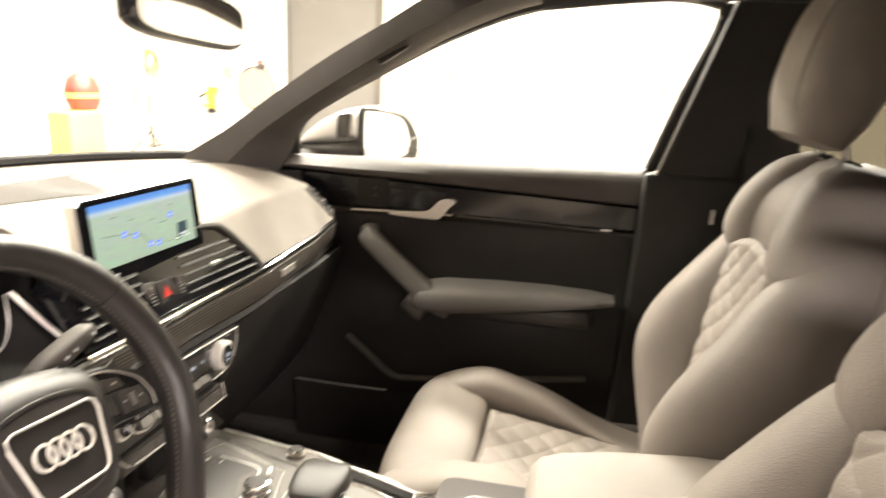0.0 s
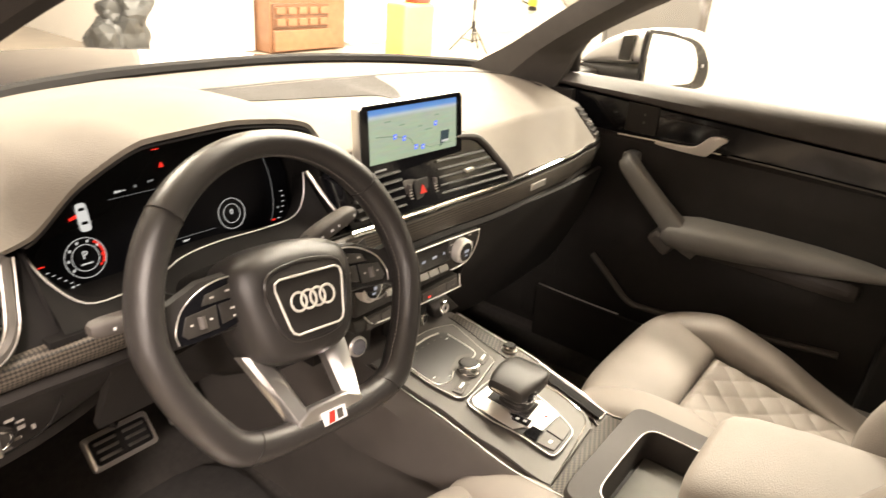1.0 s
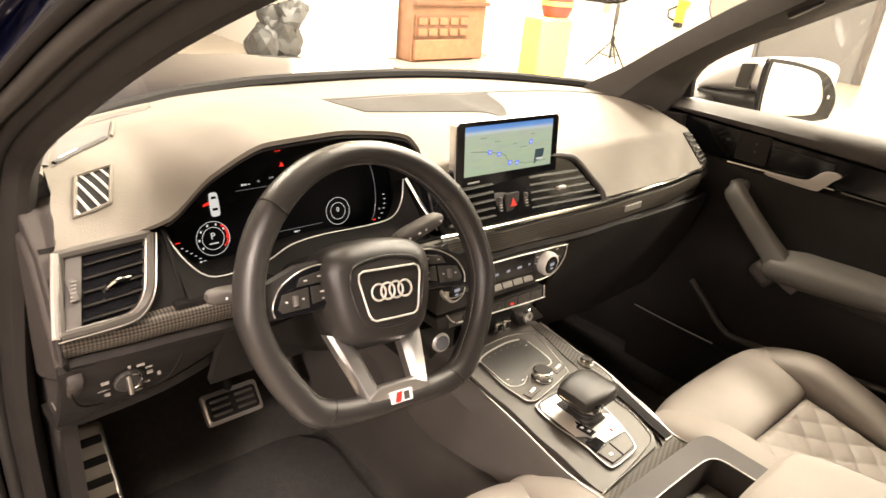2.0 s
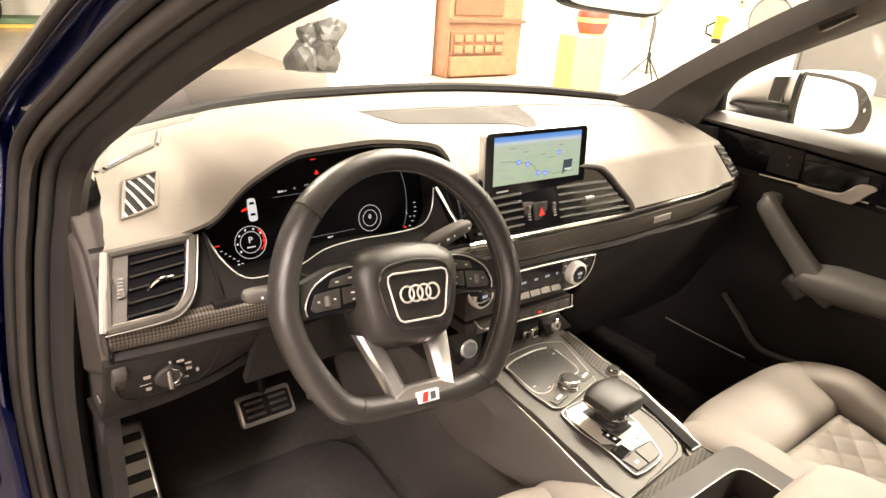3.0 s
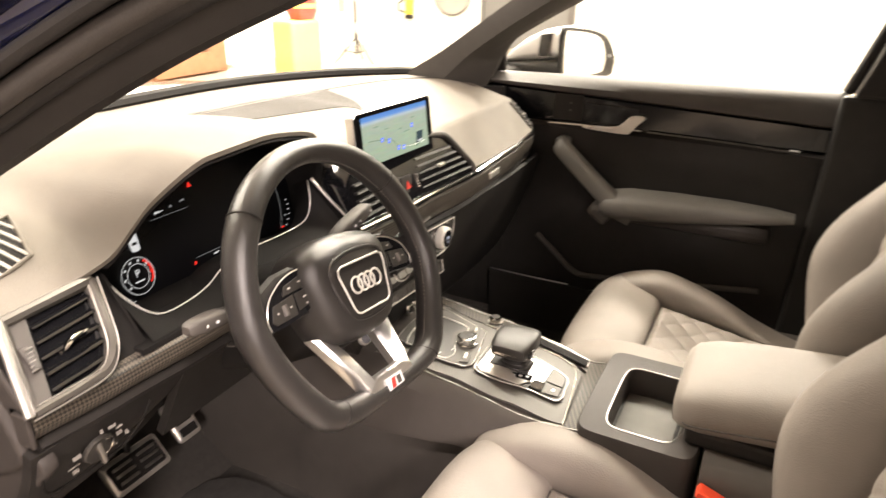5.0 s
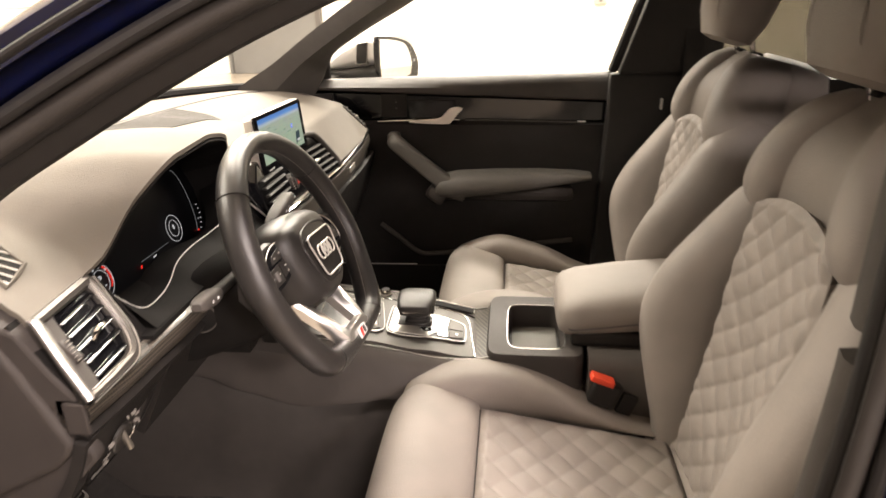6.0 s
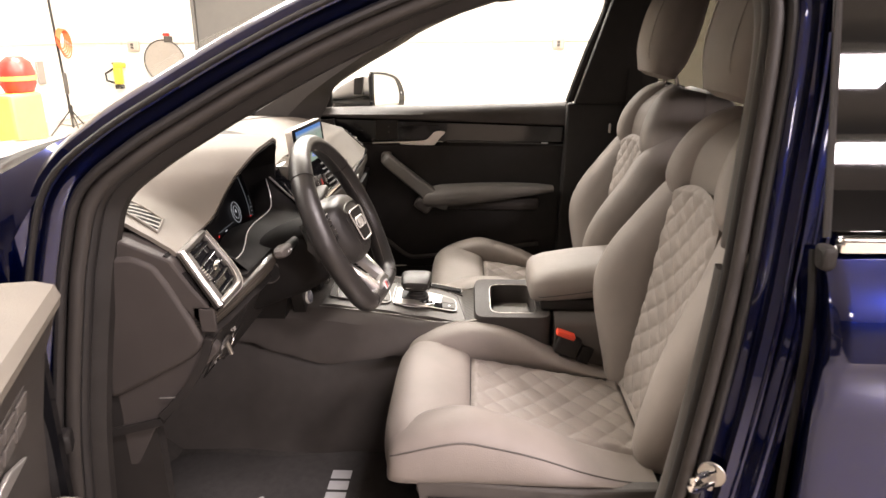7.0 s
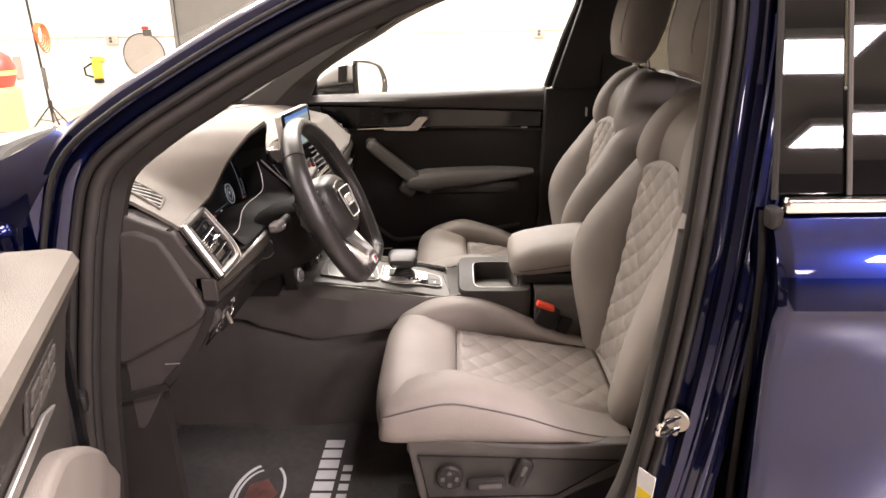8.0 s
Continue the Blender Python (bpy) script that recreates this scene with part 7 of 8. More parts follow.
    # base with its controls
    part("seat_base", prism([(X(0.245), 0.215 + dy, 0.555), (X(0.245), 0.195 + dy, 0.42), (X(0.245), 0.17 + dy, 0.39), (X(0.245), -0.24 + dy, 0.39), (X(0.245), -0.22 + dy, 0.52), (X(0.245), -0.14 + dy, 0.545)], (s * 0.49, 0, 0), 0.010), TRIM_BLACK, t)
    cover = [(X(0.252), 0.228 + dy, 0.566), (X(0.252), 0.205 + dy, 0.435), (X(0.252), 0.19 + dy, 0.415), (X(0.252), -0.06 + dy, 0.425), (X(0.252), -0.20 + dy, 0.50), (X(0.252), -0.225 + dy, 0.555), (X(0.252), -0.06 + dy, 0.548)]
    sc = part("side_cover", prism(cover, (s * 0.03, 0, 0), 0.006), TRIM_DARK, t, "dark grey seat side cover")
    inner = [(X(0.2545), 0.205 + dy, 0.532), (X(0.2545), 0.187 + dy, 0.436), (X(0.2545), -0.055 + dy, 0.442), (X(0.2545), -0.170 + dy, 0.520)]
    part("control_panel", prism(inner, (s * 0.004, 0, 0), 0.002), SATIN_BLACK, sc)
    part("panel_joint", tube([V(q) + V((-s * 0.0005, 0, 0)) for q in inner], 0.0014, 6, True), DEEP_BLACK, sc)
    k1 = part("lumbar_knob", disc((X(0.255), 0.146 + dy, 0.488), (-s, 0, 0), 0.026, 0.012, 32, 0.004), TRIM_BLACK, sc)
    for a in range(4):
        q = a * math.pi / 2
        part("knob_key", box(X(0.2675), 0.146 + dy + 0.013 * math.cos(q), 0.488 + 0.013 * math.sin(q), 0.003, 0.009, 0.009, 0.003), TRIM_MID, k1)
    k2 = part("seat_switch", box(X(0.262), 0.076 + dy, 0.474, 0.018, 0.076, 0.026, 0.009, pose(0, 0, 0, -4, 0, 0)), TRIM_BLACK, sc)
    part("switch_inlay", box(X(0.2715), 0.070 + dy, 0.475, 0.003, 0.044, 0.009, 0.003, pose(0, 0, 0, -4, 0, 0)), TRIM_MID, k2)
    k3 = part("back_switch", box(X(0.262), 0.012 + dy, 0.498, 0.018, 0.030, 0.064, 0.010, pose(0, 0, 0, 22, 0, 0)), TRIM_BLACK, sc)
    part("switch_inlay", box(X(0.2715), 0.008 + dy, 0.508, 0.003, 0.010, 0.022, 0.003, pose(0, 0, 0, 22, 0, 0)), TRIM_MID, k3)
    for o in (-0.17, 0.17):
        part("seat_track", box(X(o), -0.02 + dy, 0.345, 0.05, 0.55, 0.09, 0.006), TRIM_BLACK, t)
    # backrest
    B, W, F = V((0, -0.190 + dy, 0.560)), V((0, -0.276, 0.961)).normalized(), V((0, 0.961, 0.276)).normalized()
    at = lambda o, h, f: V((X(o), 0, 0)) + B + W * h + F * f
    rows = []
    for h, a, f in ((-0.04, 0.17, 0.035), (0.0, 0.20, 0.045), (0.12, 0.232, 0.05), (0.30, 0.242, 0.05), (0.42, 0.226, 0.05), (0.50, 0.195, 0.05), (0.58, 0.160, 0.046), (0.630, 0.125, 0.036), (0.645, 0.09, 0.02)):
        rows.append(ring(at(0, h, -0.115), V((1, 0, 0)), F, a, f + 0.015, 4, 30))
    part("backrest_shell", loft(rows), LEATHER, t)
    def binsert(u, v):
        h = 0.0 + 0.478 * v
        w = table([(0.0, 0.104), (0.2, 0.120), (0.36, 0.140), (0.478, 0.130)], h)[0]
        o = (2 * u - 1) * w
        top = 0.03 * (2 * u - 1) ** 2 * v ** 6
        f = -0.012 + 0.085 * h - 0.018 * math.cos(0.5 * math.pi * (2 * u - 1)) * math.sin(math.pi * min(1, v * 0.9 + 0.1))
        edge = min(1.0, 22 * min(u, 1 - u, v * 1.6, (1 - v) * 1.6))
        return at(o, h - top, f + edge * quilt(o, h) + 0.003 * edge)
    part("backrest_insert", sheet(binsert, 74, 140, 0.05, F), LEATHER_QUILT, t, "diamond-quilted grey leather insert")
    for side in (-1, 1):
        st = [(-0.02, 0.145, 0.028, 0.010), (0.02, 0.160, 0.038, 0.026), (0.08, 0.182, 0.046, 0.056), (0.15, 0.200, 0.050, 0.088), (0.21, 0.208, 0.050, 0.100), (0.28, 0.210, 0.049, 0.090), (0.36, 0.204, 0.047, 0.062), (0.44, 0.188, 0.042, 0.034), (0.50, 0.165, 0.036, 0.010), (0.53, 0.150, 0.022, -0.01)]
        rings = []
        if side > 0 and driver:
            st = [(h, oc - 0.018, a + 0.018, f if f < 0.03 else 0.03 + (f - 0.03) * 0.35) for h, oc, a, f in st]
        if side < 0 and not driver:
            st = [(h, oc - 0.006, a + 0.006, f if f < 0.02 else f + 0.022) for h, oc, a, f in st]
        for h, oc, a, f in st:
            rr = []
            for k in range(24):
                b = 2 * math.pi * k / 24
                cx, cf = math.cos(b), math.sin(b)
                cx = math.copysign(abs(cx) ** 0.8, cx)
                cf = math.copysign(abs(cf) ** 0.8, cf)
                d = (f + 0.09) / 2
                rr.append(at(side * (oc + a * cx + 0.010 * cf), h, f - d + d * cf))
            rings.append(rr)
        cols = [smooth_path([r[k] for r in rings], 3) for k in range(24)]
        b = part("backrest_bolster", loft([[c[i] for c in cols] for i in range(len(cols[0]))]), LEATHER, t)
        part("piping", tube(smooth_path([at(side * (oc + a * 0.72), h, f * 0.55 - 0.01) for h, oc, a, f in st[1:-1]], 4), 0.0018, 5), TRIM_MID, b)
        # shoulder wing
        ws = [(0.425, 0.150, 0.020, -0.010), (0.44, 0.150, 0.040, 0.018), (0.47, 0.146, 0.052, 0.036), (0.52, 0.132, 0.056, 0.040), (0.57, 0.112, 0.052, 0.030), (0.61, 0.092, 0.044, 0.010), (0.635, 0.078, 0.030, -0.02)]
        rings = []
        for h, oc, a, f in ws:
            f += 0.018
            d = (f + 0.10) / 2
            rings.append([at(side * (oc + a * math.copysign(abs(math.cos(q)) ** 0.8, math.cos(q))), h, f - d + d * math.copysign(abs(math.sin(q)) ** 0.8, math.sin(q))) for q in [2 * math.pi * k / 20 for k in range(20)]])
        cols = [smooth_path([r[k] for r in rings], 3) for k in range(20)]
        part("shoulder_pad", loft([[c[i] for c in cols] for i in range(len(cols[0]))]), LEATHER, t)
    def mid(u, v):
        h = 0.462 + 0.175 * v
        o = (2 * u - 1) * (0.120 - 0.035 * v)
        return at(o, h, 0.022 - 0.02 * (1 - (2 * u - 1) ** 2) + 0.02 * math.sin(math.pi * v) - 0.03 * v ** 3)
    part("upper_panel", sheet(mid, 20, 20, 0.02, F), LEATHER, t)
    # headrest
    hr = part("headrest", loft([ring(at(0, h, 0.026 + f), V((1, 0, 0)), F, a, b, 3.0, 30) for h, a, b, f in ((0.640, 0.060, 0.020, 0.012), (0.648, 0.098, 0.040, 0.014), (0.69, 0.122, 0.054, 0.016), (0.74, 0.138, 0.060, 0.02), (0.80, 0.140, 0.060, 0.022), (0.85, 0.130, 0.054, 0.02), (0.885, 0.105, 0.042, 0.016), (0.90, 0.06, 0.022, 0.012))]), LEATHER, t, "grey leather headrest")
    for o in (-0.070, 0.070):
        part("seam", tube(smooth_path([at(o, h, f) for h, f in ((0.665, 0.074), (0.69, 0.0935), (0.74, 0.1035), (0.80, 0.1055), (0.85, 0.0965), (0.878, 0.080))], 4), 0.0009, 6), LEATHER, hr)
    for o in (-0.055, 0.055):
        part("headrest_post", tube([at(o, 0.62, -0.02), at(o, 0.69, 0.02)], 0.006, 10), CHROME, t)
        part("post_collar", disc(at(o, 0.632, -0.02), W, 0.013, 0.008, 18, 0.002), TRIM_BLACK, t)


def buckle():
    b = thing("belt_buckle", (-0.156, -0.125, 0.50), "black seat belt buckle with a red release button", "buckle")
    lean = pose(0, 0, 0, 20, 0, 0)
    part("stem", box(-0.152, -0.117, 0.550, 0.012, 0.03, 0.13, 0.004, lean), TRIM_BLACK, b)
    part("case", box(-0.158, -0.090, 0.618, 0.024, 0.052, 0.050, 0.006, lean), TRIM_BLACK, b)
    part("button", box(-0.160, -0.084, 0.646, 0.024, 0.044, 0.012, 0.003, lean), mat("buckle_red", (0.75, 0.07, 0.03), 0.4), b, "red release button")


# ---- passenger's door ----
def passenger_door():
    d = thing("passenger_door", (0.72, 0.2, 0.35), "closed black-trimmed front passenger door, seen from inside", "car door", "car doors")
    ys = span(0.66, -0.19, 24)
    def sec(y):
        r = max(0.0, min(1.0, (0.66 - y) / 0.85))
        zs = 1.062 + 0.022 * r
        zl = 1.040 - 0.030 * r
        return zs, zl
    rows = []
    for y in ys:
        zs, zl = sec(y)
        rows.append([(0.760, y, zs - 0.004), (0.745, y, zs + 0.002), (0.728, y, zs - 0.002), (0.712, y, zs - 0.016), (0.704, y, (zs + zl) / 2 - 0.006), (0.706, y, zl), (0.720, y, zl - 0.006), (0.765, y, zl - 0.006)])
    part("window_sill", loft(rows), TRIM_DARK, d, "padded dark grey window sill")
    rows = []
    for y in ys:
        zs, zl = sec(y)
        rows.append([(0.722, y, zl - 0.004), (0.714, y, zl - 0.010), (0.716, y, 0.952), (0.722, y, 0.948), (0.765, y, 0.948), (0.765, y, zl - 0.004)])
    part("upper_panel", loft(rows), GLOSS_BLACK, d, "gloss black door inlay")
    part("silver_line", tube(smooth_path([(0.712, 0.475, 0.947), (0.710, 0.36, 0.951), (0.708, 0.235, 0.953)], 4), 0.0017, 6), SILVER, d)
    part("trim_line", tube(smooth_path([(0.708, 0.22, 0.952), (0.709, 0.05, 0.950), (0.709, -0.12, 0.945)], 4), 0.0022, 6), VENT_FRAME, d)
    rows = []
    for y in ys:
        rows.append([(0.722, y, 0.947), (0.712, y, 0.938), (0.716, y, 0.90), (0.716, y, 0.80), (0.712, y, 0.72), (0.700, y, 0.62), (0.695, y, 0.50), (0.698, y, 0.40), (0.720, y, 0.36), (0.765, y, 0.36), (0.765, y, 0.947)])
    part("lower_panel", loft(rows), TRIM_BLACK, d)
    part("door_skin", box(0.80, 0.23, 0.69, 0.05, 0.92, 0.72, 0.02), PAINT, d)
    # handle and switches
    part("door_handle", prism(smooth_path([(0.700, 0.372, 0.952), (0.700, 0.300, 0.957), (0.700, 0.280, 0.968), (0.700, 0.262, 0.986), (0.700, 0.236, 0.990), (0.700, 0.226, 0.984), (0.700, 0.240, 0.970), (0.700, 0.258, 0.948), (0.700, 0.275, 0.941), (0.700, 0.372, 0.944)], 3, True), (0.010, 0, 0), 0.002), SILVER, d, "silver door opener")
    part("handle_cup", box(0.7125, 0.315, 0.983, 0.004, 0.135, 0.048, 0.002), GLOSS_BLACK, d)
    sw = part("lock_switch", box(0.712, 0.425, 0.992, 0.004, 0.075, 0.066, 0.002), TRIM_BLACK, d)
    for k in range(2):
        part("switch_mark", box(0.7095, 0.418, 0.985 + 0.018 * k, 0.001, 0.004, 0.005), TRIM_MID, sw)
    part("lamp_slot", box(0.708, -0.110, 0.949, 0.004, 0.022, 0.004, 0.001), WHITE_INK, d)
    # grab handle and armrest
    ax = [((0.684, 0.434, 0.907), 0.018, 0.016), ((0.670, 0.419, 0.896), 0.020, 0.021), ((0.657, 0.37, 0.858), 0.019, 0.022), ((0.648, 0.31, 0.812), 0.019, 0.023), ((0.642, 0.25, 0.768), 0.022, 0.025), ((0.642, 0.215, 0.748), 0.022, 0.018)]
    pth = smooth_path([a[0] for a in ax], 4)
    rings = []
    for i, p in enumerate(pth):
        k = i / (len(pth) - 1) * (len(ax) - 1)
        j = min(len(ax) - 2, int(k))
        wa = ax[j][1] * (1 - k + j) + ax[j + 1][1] * (k - j)
        wb = ax[j][2] * (1 - k + j) + ax[j + 1][2] * (k - j)
        rings.append(ring(p, V((1, 0, 0)), V((1, 0, 0)).cross(pth[min(i + 1, len(pth) - 1)] - pth[max(i - 1, 0)]).normalized(), wa, wb, 5.0, 20))
    part("grab_handle", loft(rings), DOOR_GREY, d, "grey diagonal grab handle")
    part("handle_root", box(0.700, 0.426, 0.901, 0.05, 0.034, 0.034, 0.009), DOOR_GREY, d)
    part("armrest", loft([ring((0.668, y, z), V((1, 0, 0)), V((0, 0, 1)), a, h, 3.0, 22) for y, z, a, h in ((0.300, 0.768, 0.040, 0.018), (0.285, 0.770, 0.050, 0.030), (0.24, 0.774, 0.056, 0.036), (0.12, 0.784, 0.055, 0.032), (0.0, 0.794, 0.048, 0.024), (-0.09, 0.800, 0.040, 0.015), (-0.14, 0.802, 0.03, 0.008))]), DOOR_GREY, d, "grey padded armrest")
    part("armrest_base", box(0.703, 0.10, 0.742, 0.05, 0.40, 0.05, 0.020), DOOR_CARD, d)
    part("handle_foot", box(0.655, 0.300, 0.745, 0.045, 0.060, 0.040, 0.012, pose(0, 0, 0, 35, 0, 0)), TRIM_DARK, d)
    # map pocket and loudspeaker
    pk = part("map_pocket", sheet(lambda u, v: (0.690 - 0.045 * math.sin(math.pi * (0.15 + 0.7 * u)) * (1 - 0.4 * v), 0.60 - 0.66 * u, 0.545 - 0.03 * (1 - u) - 0.15 * v), 20, 6, 0.008), TRIM_BLACK, d)
    part("pocket_edge", tube([(0.688 - 0.045 * math.sin(math.pi * (0.15 + 0.7 * u)), 0.60 - 0.66 * u, 0.548 - 0.03 * (1 - u)) for u in span(0, 0.36, 10)], 0.0018, 5), SILVER, pk)
    part("pocket_rail", tube(smooth_path([(0.690, 0.475, 0.64), (0.685, 0.42, 0.60), (0.680, 0.36, 0.555), (0.680, 0.30, 0.552), (0.685, 0.1, 0.575), (0.690, -0.1, 0.60)], 4), 0.008, 8), TRIM_DARK, pk)
    # window frame and pane
    part("window_frame", tube(smooth_path([(0.738, 0.645, 1.062), (0.724, 0.626, 1.138), (0.708, 0.520, 1.208), (0.694, 0.395, 1.272), (0.682, 0.25, 1.345), (0.668, 0.08, 1.405), (0.662, -0.12, 1.43), (0.664, -0.25, 1.425), (0.672, -0.285, 1.39), (0.705, -0.235, 1.24), (0.735, -0.188, 1.085)], 5), 0.013, 8), RUBBER, d)
    part("rear_frame", prism([(0.735, -0.19, 1.085), (0.735, -0.215, 1.085), (0.668, -0.315, 1.42), (0.668, -0.290, 1.42)], (-0.015, 0, 0), 0.003), TRIM_BLACK, d)
    part("mirror_triangle", prism([(0.722, 0.675, 1.062), (0.722, 0.610, 1.066), (0.704, 0.606, 1.142), (0.698, 0.69, 1.12)], (0.02, 0, 0), 0.004), TRIM_BLACK, d)
    gp = part("window_pane", prism([(0.748, 0.64, 1.06), (0.748, -0.19, 1.085), (0.675, -0.27, 1.42), (0.672, 0.08, 1.41), (0.700, 0.38, 1.285), (0.728, 0.622, 1.135)], (0.004, 0, 0)), GLASS, d)
    gp.visible_shadow = False


def door_mirror():
    """The passenger's door mirror: silver cap, black lower shell, black rim, glass and the small dark side window."""
    m = thing("door_mirror", (0.86, 0.55, 1.02), "silver-capped passenger door mirror with black lower shell", "mirror")
    ux, fw = V((0.928, -0.372, 0)), V((0.372, 0.928, 0))
    at = lambda s, z, f: V((0.819, 0.483, z)) + ux * s + fw * f
    # depth, inner and outer side, top, dividing height, bottom
    secs = ((0.004, -0.012, 0.222, 1.174, 1.094, 1.036), (0.03, -0.016, 0.216, 1.178, 1.092, 1.036), (0.06, -0.034, 0.196, 1.170, 1.089, 1.040), (0.10, -0.046, 0.150, 1.148, 1.084, 1.047), (0.14, -0.052, 0.085, 1.114, 1.080, 1.057), (0.165, -0.054, -0.010, 1.086, 1.077, 1.066))
    part("cap", loft([ring(at((a + b) / 2, (zt + zm) / 2, f), ux, (0, 0, 1), (b - a) / 2, (zt - zm) / 2, 4.5, 40) for f, a, b, zt, zm, zb in secs]), BRIGHT, m, "satin silver mirror cap")
    part("lower_shell", loft([ring(at((a + b) / 2, (zm + zb) / 2, f), ux, (0, 0, 1), (b - a) / 2, (zm - zb) / 2, 4.5, 32) for f, a, b, zt, zm, zb in secs]), TRIM_BLACK, m, "black lower mirror shell")
    rim = smooth_path([at(s, z, 0.010) for s, z in ((-0.010, 1.172), (0.010, 1.177), (0.075, 1.171), (0.150, 1.156), (0.188, 1.138), (0.219, 1.104), (0.229, 1.076), (0.225, 1.052), (0.212, 1.036), (0.130, 1.029), (0.030, 1.041), (-0.006, 1.048), (-0.013, 1.107))], 4, True)
    part("housing", prism(rim, fw * -0.016, 0.003), GLOSS_BLACK, m)
    pane = smooth_path([at(s, z, -0.0065) for s, z in ((-0.003, 1.164), (0.010, 1.168), (0.080, 1.161), (0.138, 1.147), (0.163, 1.123), (0.178, 1.090), (0.175, 1.066), (0.157, 1.049), (0.055, 1.047), (0.006, 1.051), (-0.002, 1.060), (-0.006, 1.107))], 4, True)
    part("mirror_glass", prism(pane, fw * -0.002), MIRROR, m)
    q = [at(-0.014 - 0.62 * (f - 0.03) - 0.005, z, f) for f, z in ((0.054, 1.157), (0.026, 1.162), (0.031, 1.100), (0.058, 1.099))]
    w = part("side_window", prism(q, ux * 0.012), DARK_GLASS, m, "dark glossy side window")
    part("window_edge", tube(q, 0.0018, 6, True), SILVER, w)
    part("arm", loft([ring((0.745 + 0.09 * k, 0.655 - 0.035 * k, 1.046 + 0.012 * k), (0, 1, 0), (0, 0, 1), 0.030, 0.014, 3, 18) for k in (0, 0.5, 1.0)]), TRIM_BLACK, m)
    part("blind_spot_lamp", box(*at(0.198, 1.092, -0.007), 0.007, 0.004, 0.009, 0.002), WHITE_INK, m)


def driver_door():
    """The driver's door, swung wide open on its front hinge."""
    th = radians(70)
    dv, nv = V((-math.sin(th), -math.cos(th), 0)), V((math.cos(th), -math.sin(th), 0))
    o = V((-0.868, 0.700, 0))
    at = lambda k, n, z: o + dv * k + nv * n + V((0, 0, z))
    d = thing("driver_door", at(0.5, 0.0, 0.36), "driver's door swung open, grey upper pad over dark trim", "car door", "car doors")
    part("skin", loft([[at(k, -0.02, 0.40), at(k, -0.075, 0.62), at(k, -0.07, 0.88), at(k, -0.03, 1.035), at(k, 0.01, 1.035), at(k, 0.01, 0.40)] for k in (0.01, 0.3, 0.7, 1.02)]), PAINT, d)
    ks = span(0.090, 1.0, 12)
    part("top_pad", loft([[at(k - 0.02, -0.02, 1.034), at(k - 0.02, 0.02, 1.050), at(k - 0.014, 0.075, 1.050), at(k - 0.008, 0.094, 1.046), at(k, 0.101, 1.036), at(k + 0.004, 0.099, 1.026), at(k + 0.004, 0.02, 1.022)] for k in ks]), PAD, d, "grey soft upper door pad")
    part("inner_panel", loft([[at(k, 0.0, 1.020), at(k + 0.006, 0.096, 1.024), at(k + 0.012, 0.078, 0.975), at(k + 0.014, 0.064, 0.900), at(k + 0.008, 0.054, 0.80), at(k, 0.050, 0.55), at(k, 0.04, 0.42), at(k, 0.0, 0.40)] for k in ks]), DOOR_CARD, d)
    part("edge_seal", tube(smooth_path([at(0.05, 0.03, 1.0), at(0.045, 0.045, 0.85), at(0.05, 0.04, 0.7), at(0.05, 0.03, 0.45)], 5), 0.007, 6), RUBBER, d)
    part("edge_plate", prism([at(0.03, -0.01, 1.02), at(0.03, 0.06, 1.0), at(0.03, 0.055, 0.45), at(0.03, -0.01, 0.42)], dv * 0.02), GLOSS_BLACK, d)
    slope = lambda k, z, e=0.0: at(k, 0.064 + (z - 0.90) * 0.187 + e, z)
    mp = part("memory_panel", prism([slope(k, z, 0.001) for k, z in ((0.200, 0.945), (0.318, 0.945), (0.322, 0.990), (0.204, 0.990))], nv * 0.003, 0.001), TRIM_DARK, d)
    for k in range(3):
        for j in range(2):
            part("memory_key", prism([slope(0.208 + 0.037 * k + a, 0.949 + 0.021 * j + b, 0.0042) for a, b in ((0, 0), (0.030, 0), (0.030, 0.016), (0, 0.016))], nv * 0.003, 0.001), TRIM_MID, mp)
    part("silver_blade", prism([slope(k, z, 0.002) for k, z in ((0.20, 0.912), (0.26, 0.934), (0.50, 0.940), (0.50, 0.918), (0.27, 0.916))], nv * 0.006, 0.002), SILVER, d)
    rest = smooth_path([at(0.050, 0.03, 0.66), at(0.056, 0.03, 0.74), at(0.10, 0.03, 0.79), at(0.20, 0.03, 0.855), at(0.30, 0.03, 0.885), at(0.62, 0.03, 0.89), at(0.66, 0.03, 0.80), at(0.66, 0.03, 0.66)], 3, True)
    part("armrest", prism(rest, nv * 0.055, 0.020, 3), LEATHER, d, "grey leather armrest")
    part("window_frame", tube(smooth_path([at(0.10, 0.0, 1.04), at(0.17, -0.01, 1.14), at(0.30, -0.03, 1.24), at(0.50, -0.06, 1.34), at(0.75, -0.085, 1.40), at(0.95, -0.09, 1.42), at(1.02, -0.06, 1.25), at(1.03, -0.02, 1.04)], 5), 0.018, 8), RUBBER, d)
    gp = part("window_pane", prism([at(0.12, 0.0, 1.035), at(1.02, -0.01, 1.035), at(0.95, -0.088, 1.41), at(0.5, -0.062, 1.335), at(0.30, -0.032, 1.235)], nv * 0.004), GLASS, d)
    gp.visible_shadow = False


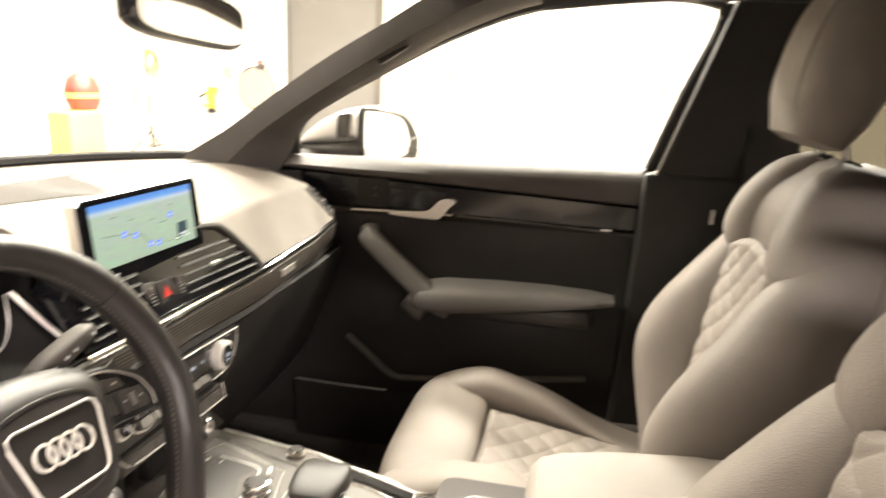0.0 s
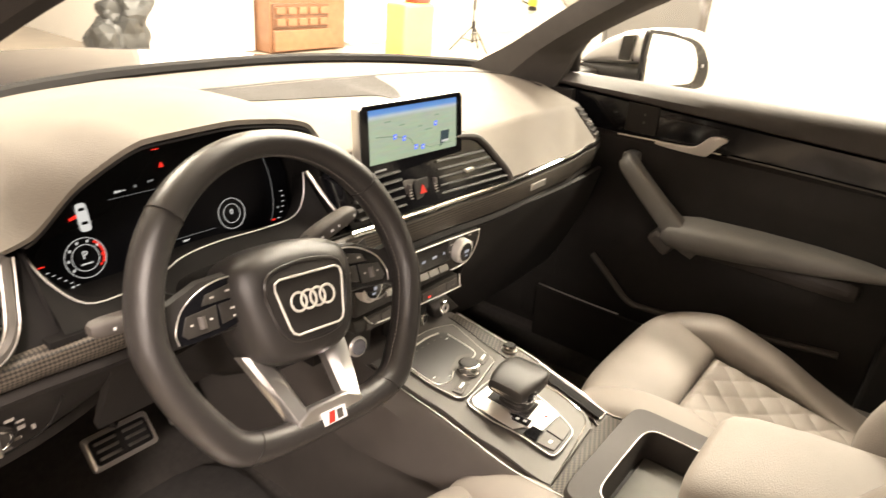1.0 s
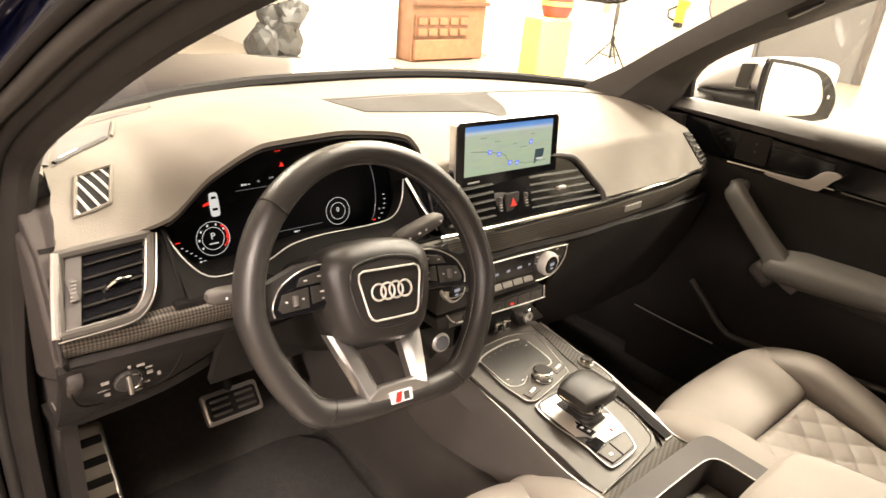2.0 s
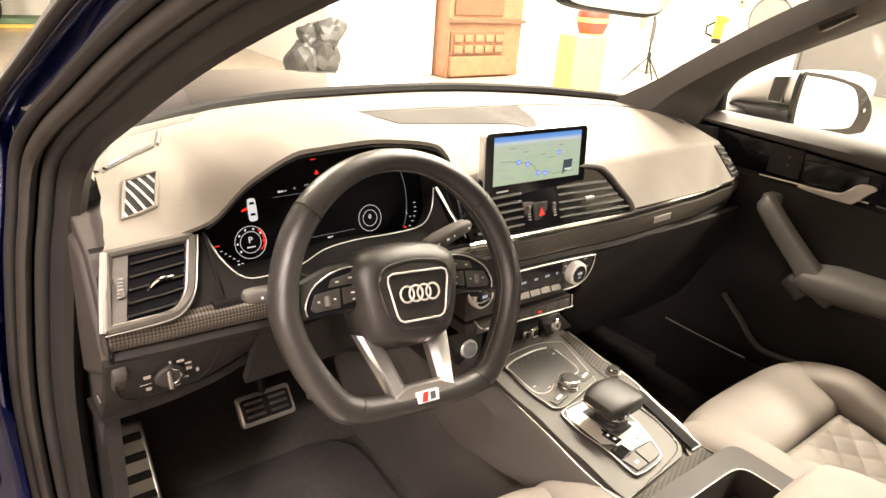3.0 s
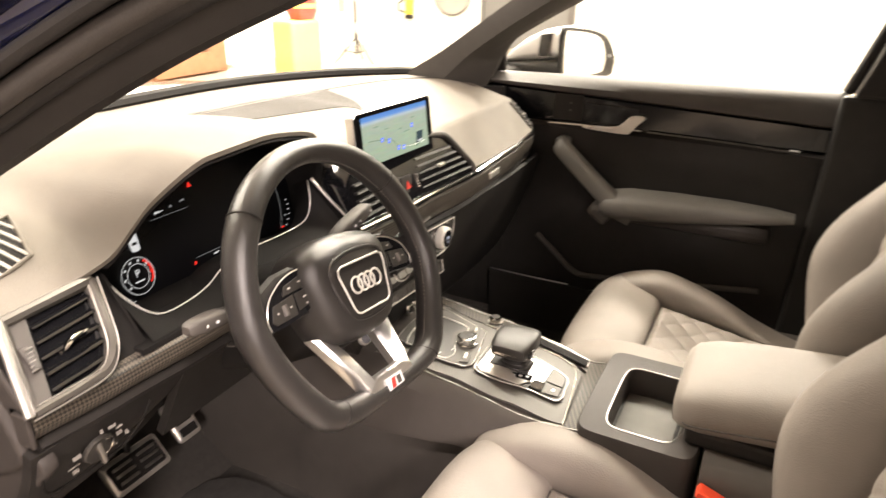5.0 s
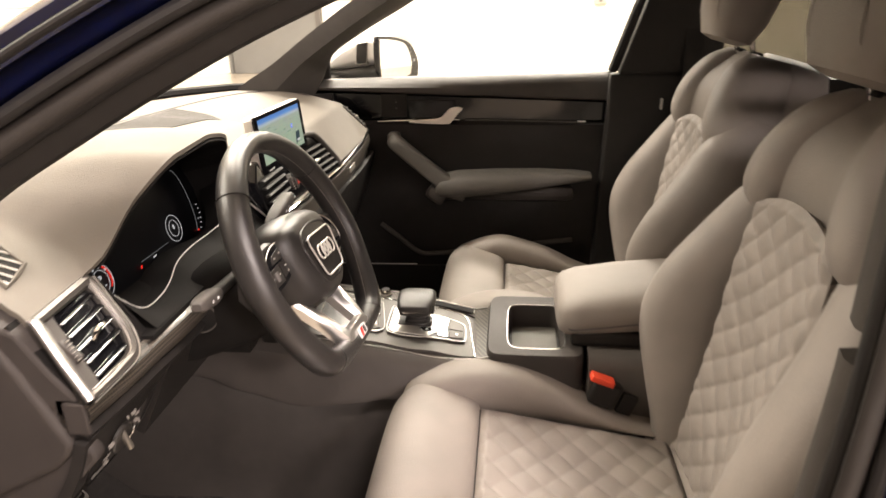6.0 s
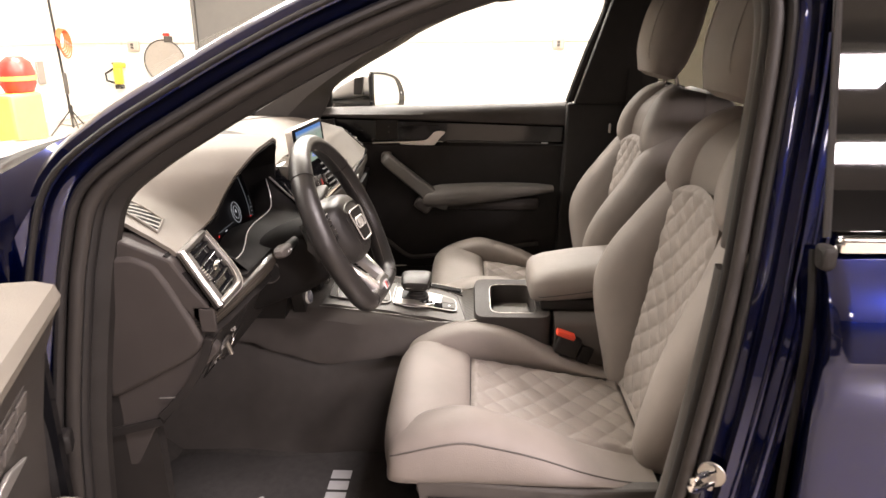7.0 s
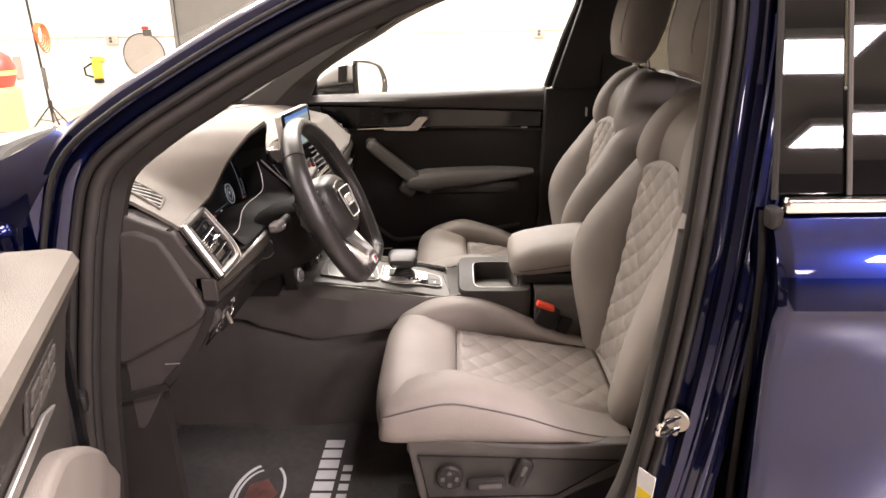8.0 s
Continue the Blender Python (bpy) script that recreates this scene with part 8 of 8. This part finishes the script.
# ---- floor things ----
def mat_and_pedals():
    rb = mat("black_floor_mat", (0.031, 0.028, 0.026), 0.9, 0, 0.35, 60, 0.8, 500)
    m = thing("floor_mat", (-0.42, 0.58, 0.302), "black fabric floor mat printed with a pale emblem", "floor mat")
    part("mat_body", prism(smooth_path([(-0.66, 0.27, 0.302), (-0.18, 0.27, 0.302), (-0.17, 0.6, 0.302), (-0.20, 0.86, 0.302), (-0.62, 0.86, 0.302), (-0.66, 0.6, 0.302)], 4, True), (0, 0, 0.010), 0.002), rb, m)
    z = 0.3135
    pale = mat("pale_print", (0.42, 0.42, 0.42), 0.8)
    cx, cy = -0.425, 0.575
    for r, a0, a1, w in ((0.090, 20, 175, 0.0045), (0.072, 10, 150, 0.0030), (0.090, 200, 330, 0.003)):
        part("emblem_arc", tube([(cx + r * 1.15 * math.cos(radians(a)), cy + r * 0.62 * math.sin(radians(a)), z) for a in span(a0, a1, 24)], w, 6, False, 0.15), pale, m)
    part("emblem_field", prism([(cx + x, cy + y, z) for x, y in ((-0.06, -0.02), (0.0, -0.045), (0.05, -0.01), (0.03, 0.025), (-0.03, 0.028))], (0, 0, 0.0008)), mat("rust_print", (0.10, 0.040, 0.030), 0.8, 0, 0.6, 30), m)
    for k in range(10):
        part("letter_bar", box(-0.60 + 0.040 * k, 0.434, z, 0.030, 0.046, 0.001, 0), pale, m)
    for k in range(7):
        part("letter_bar", box(-0.54 + 0.034 * k, 0.388, z, 0.021, 0.022, 0.001, 0), pale, m)
    pd = thing("brake_pedal", (-0.335, 0.90, 0.33), "steel brake pedal with black rubber bars", "pedal", "pedals")
    rot = pose(0, 0, 0, -42, 0, 0)
    c = V((-0.346, 0.880, 0.452))
    part("plate", box(*c, 0.122, 0.012, 0.066, 0.008, rot, 3), SILVER, pd)
    part("inlay", box(*(c + V((0, -0.005, 0.004))), 0.106, 0.008, 0.048, 0.006, rot), TRIM_BLACK, pd)
    for i in (-1, 1):
        for j in (-1, 0, 1):
            q = rot @ V((0.026 * i, -0.012, 0.014 * j))
            part("rubber_bar", box(*(c + q), 0.040, 0.004, 0.006, 0.0015, rot), ALU_DARK, pd)
    part("arm", tube([c + V((0, 0.01, 0)), c + V((0.01, 0.07, 0.10)), c + V((0.01, 0.10, 0.25))], 0.010, 8), TRIM_BLACK, pd)
    ap = thing("accelerator_pedal", (-0.225, 0.90, 0.33), "narrow steel accelerator pedal", "pedal", "pedals")
    c = V((-0.222, 0.875, 0.440))
    rot = pose(0, 0, 0, -38, 0, 0)
    c += rot @ V((0, 0, 0.034))
    part("plate", box(*c, 0.056, 0.012, 0.084, 0.008, rot, 3), SILVER, ap)
    for j in range(3):
        part("rubber_bar", box(*(c + (rot @ V((0, -0.008, -0.025 + 0.025 * j)))), 0.040, 0.005, 0.017, 0.002, rot), TRIM_BLACK, ap)
    part("arm", tube([c, c + V((0, 0.06, 0.09)), c + V((0, 0.09, 0.22))], 0.010, 8), TRIM_BLACK, ap)
    fr = thing("foot_rest", (-0.62, 0.80, 0.31), "steel foot rest plate with rubber bars", "pedal", "pedals")
    rot = pose(0, 0, 0, -40, 0, 0)
    c = V((-0.628, 0.80, 0.43))
    part("plate", box(*c, 0.070, 0.012, 0.24, 0.008, rot, 3), ALU_DARK, fr)
    for j in range(6):
        part("rubber_bar", box(*(c + (rot @ V((0.006, -0.008, -0.09 + 0.036 * j)))), 0.044, 0.005, 0.015, 0.003, rot), TRIM_BLACK, fr)


def rear_view_mirror():
    r = thing("rear_view_mirror", (0.122, 0.53, 1.30), "black rear-view mirror hung from the windscreen", "mirror")
    ax = V((1, -0.04, 0.0)).normalized()
    mid = V((0.122, 0.515, 1.326))
    lay = lambda k, w, h, n=4.2: [q + V((0, 0, -0.008 * (q - mid).dot(ax) / 0.13)) for q in ring(mid + V((0.0, k, 0)), ax, (0, 0, 1), w, h, n, 36)]
    part("case", loft([lay(k, w, h) for k, w, h in ((-0.012, 0.128, 0.034), (-0.006, 0.132, 0.038), (0.006, 0.132, 0.038), (0.022, 0.120, 0.033), (0.036, 0.08, 0.02))]), GLOSS_BLACK, r)
    part("mirror_glass", loft([lay(k, 0.124, 0.030) for k in (-0.012, -0.014)]), MIRROR, r)
    part("stem", tube([(0.115, 0.53, 1.33), (0.10, 0.57, 1.345), (0.095, 0.585, 1.35)], 0.012, 8), TRIM_BLACK, r)


wall_details()
hinge_pillar()
striker()
rear_door()
shell()
outer_body()
dashboard()
display()
steering_wheel()
console()
seat(-0.338, 1, 0.0, "light grey quilted leather sports seat on the driver's side", True)
seat(0.348, -1, -0.036, "light grey quilted leather sports seat on the passenger's side", False)
buckle()
passenger_door()
door_mirror()
driver_door()
mat_and_pedals()
rear_view_mirror()
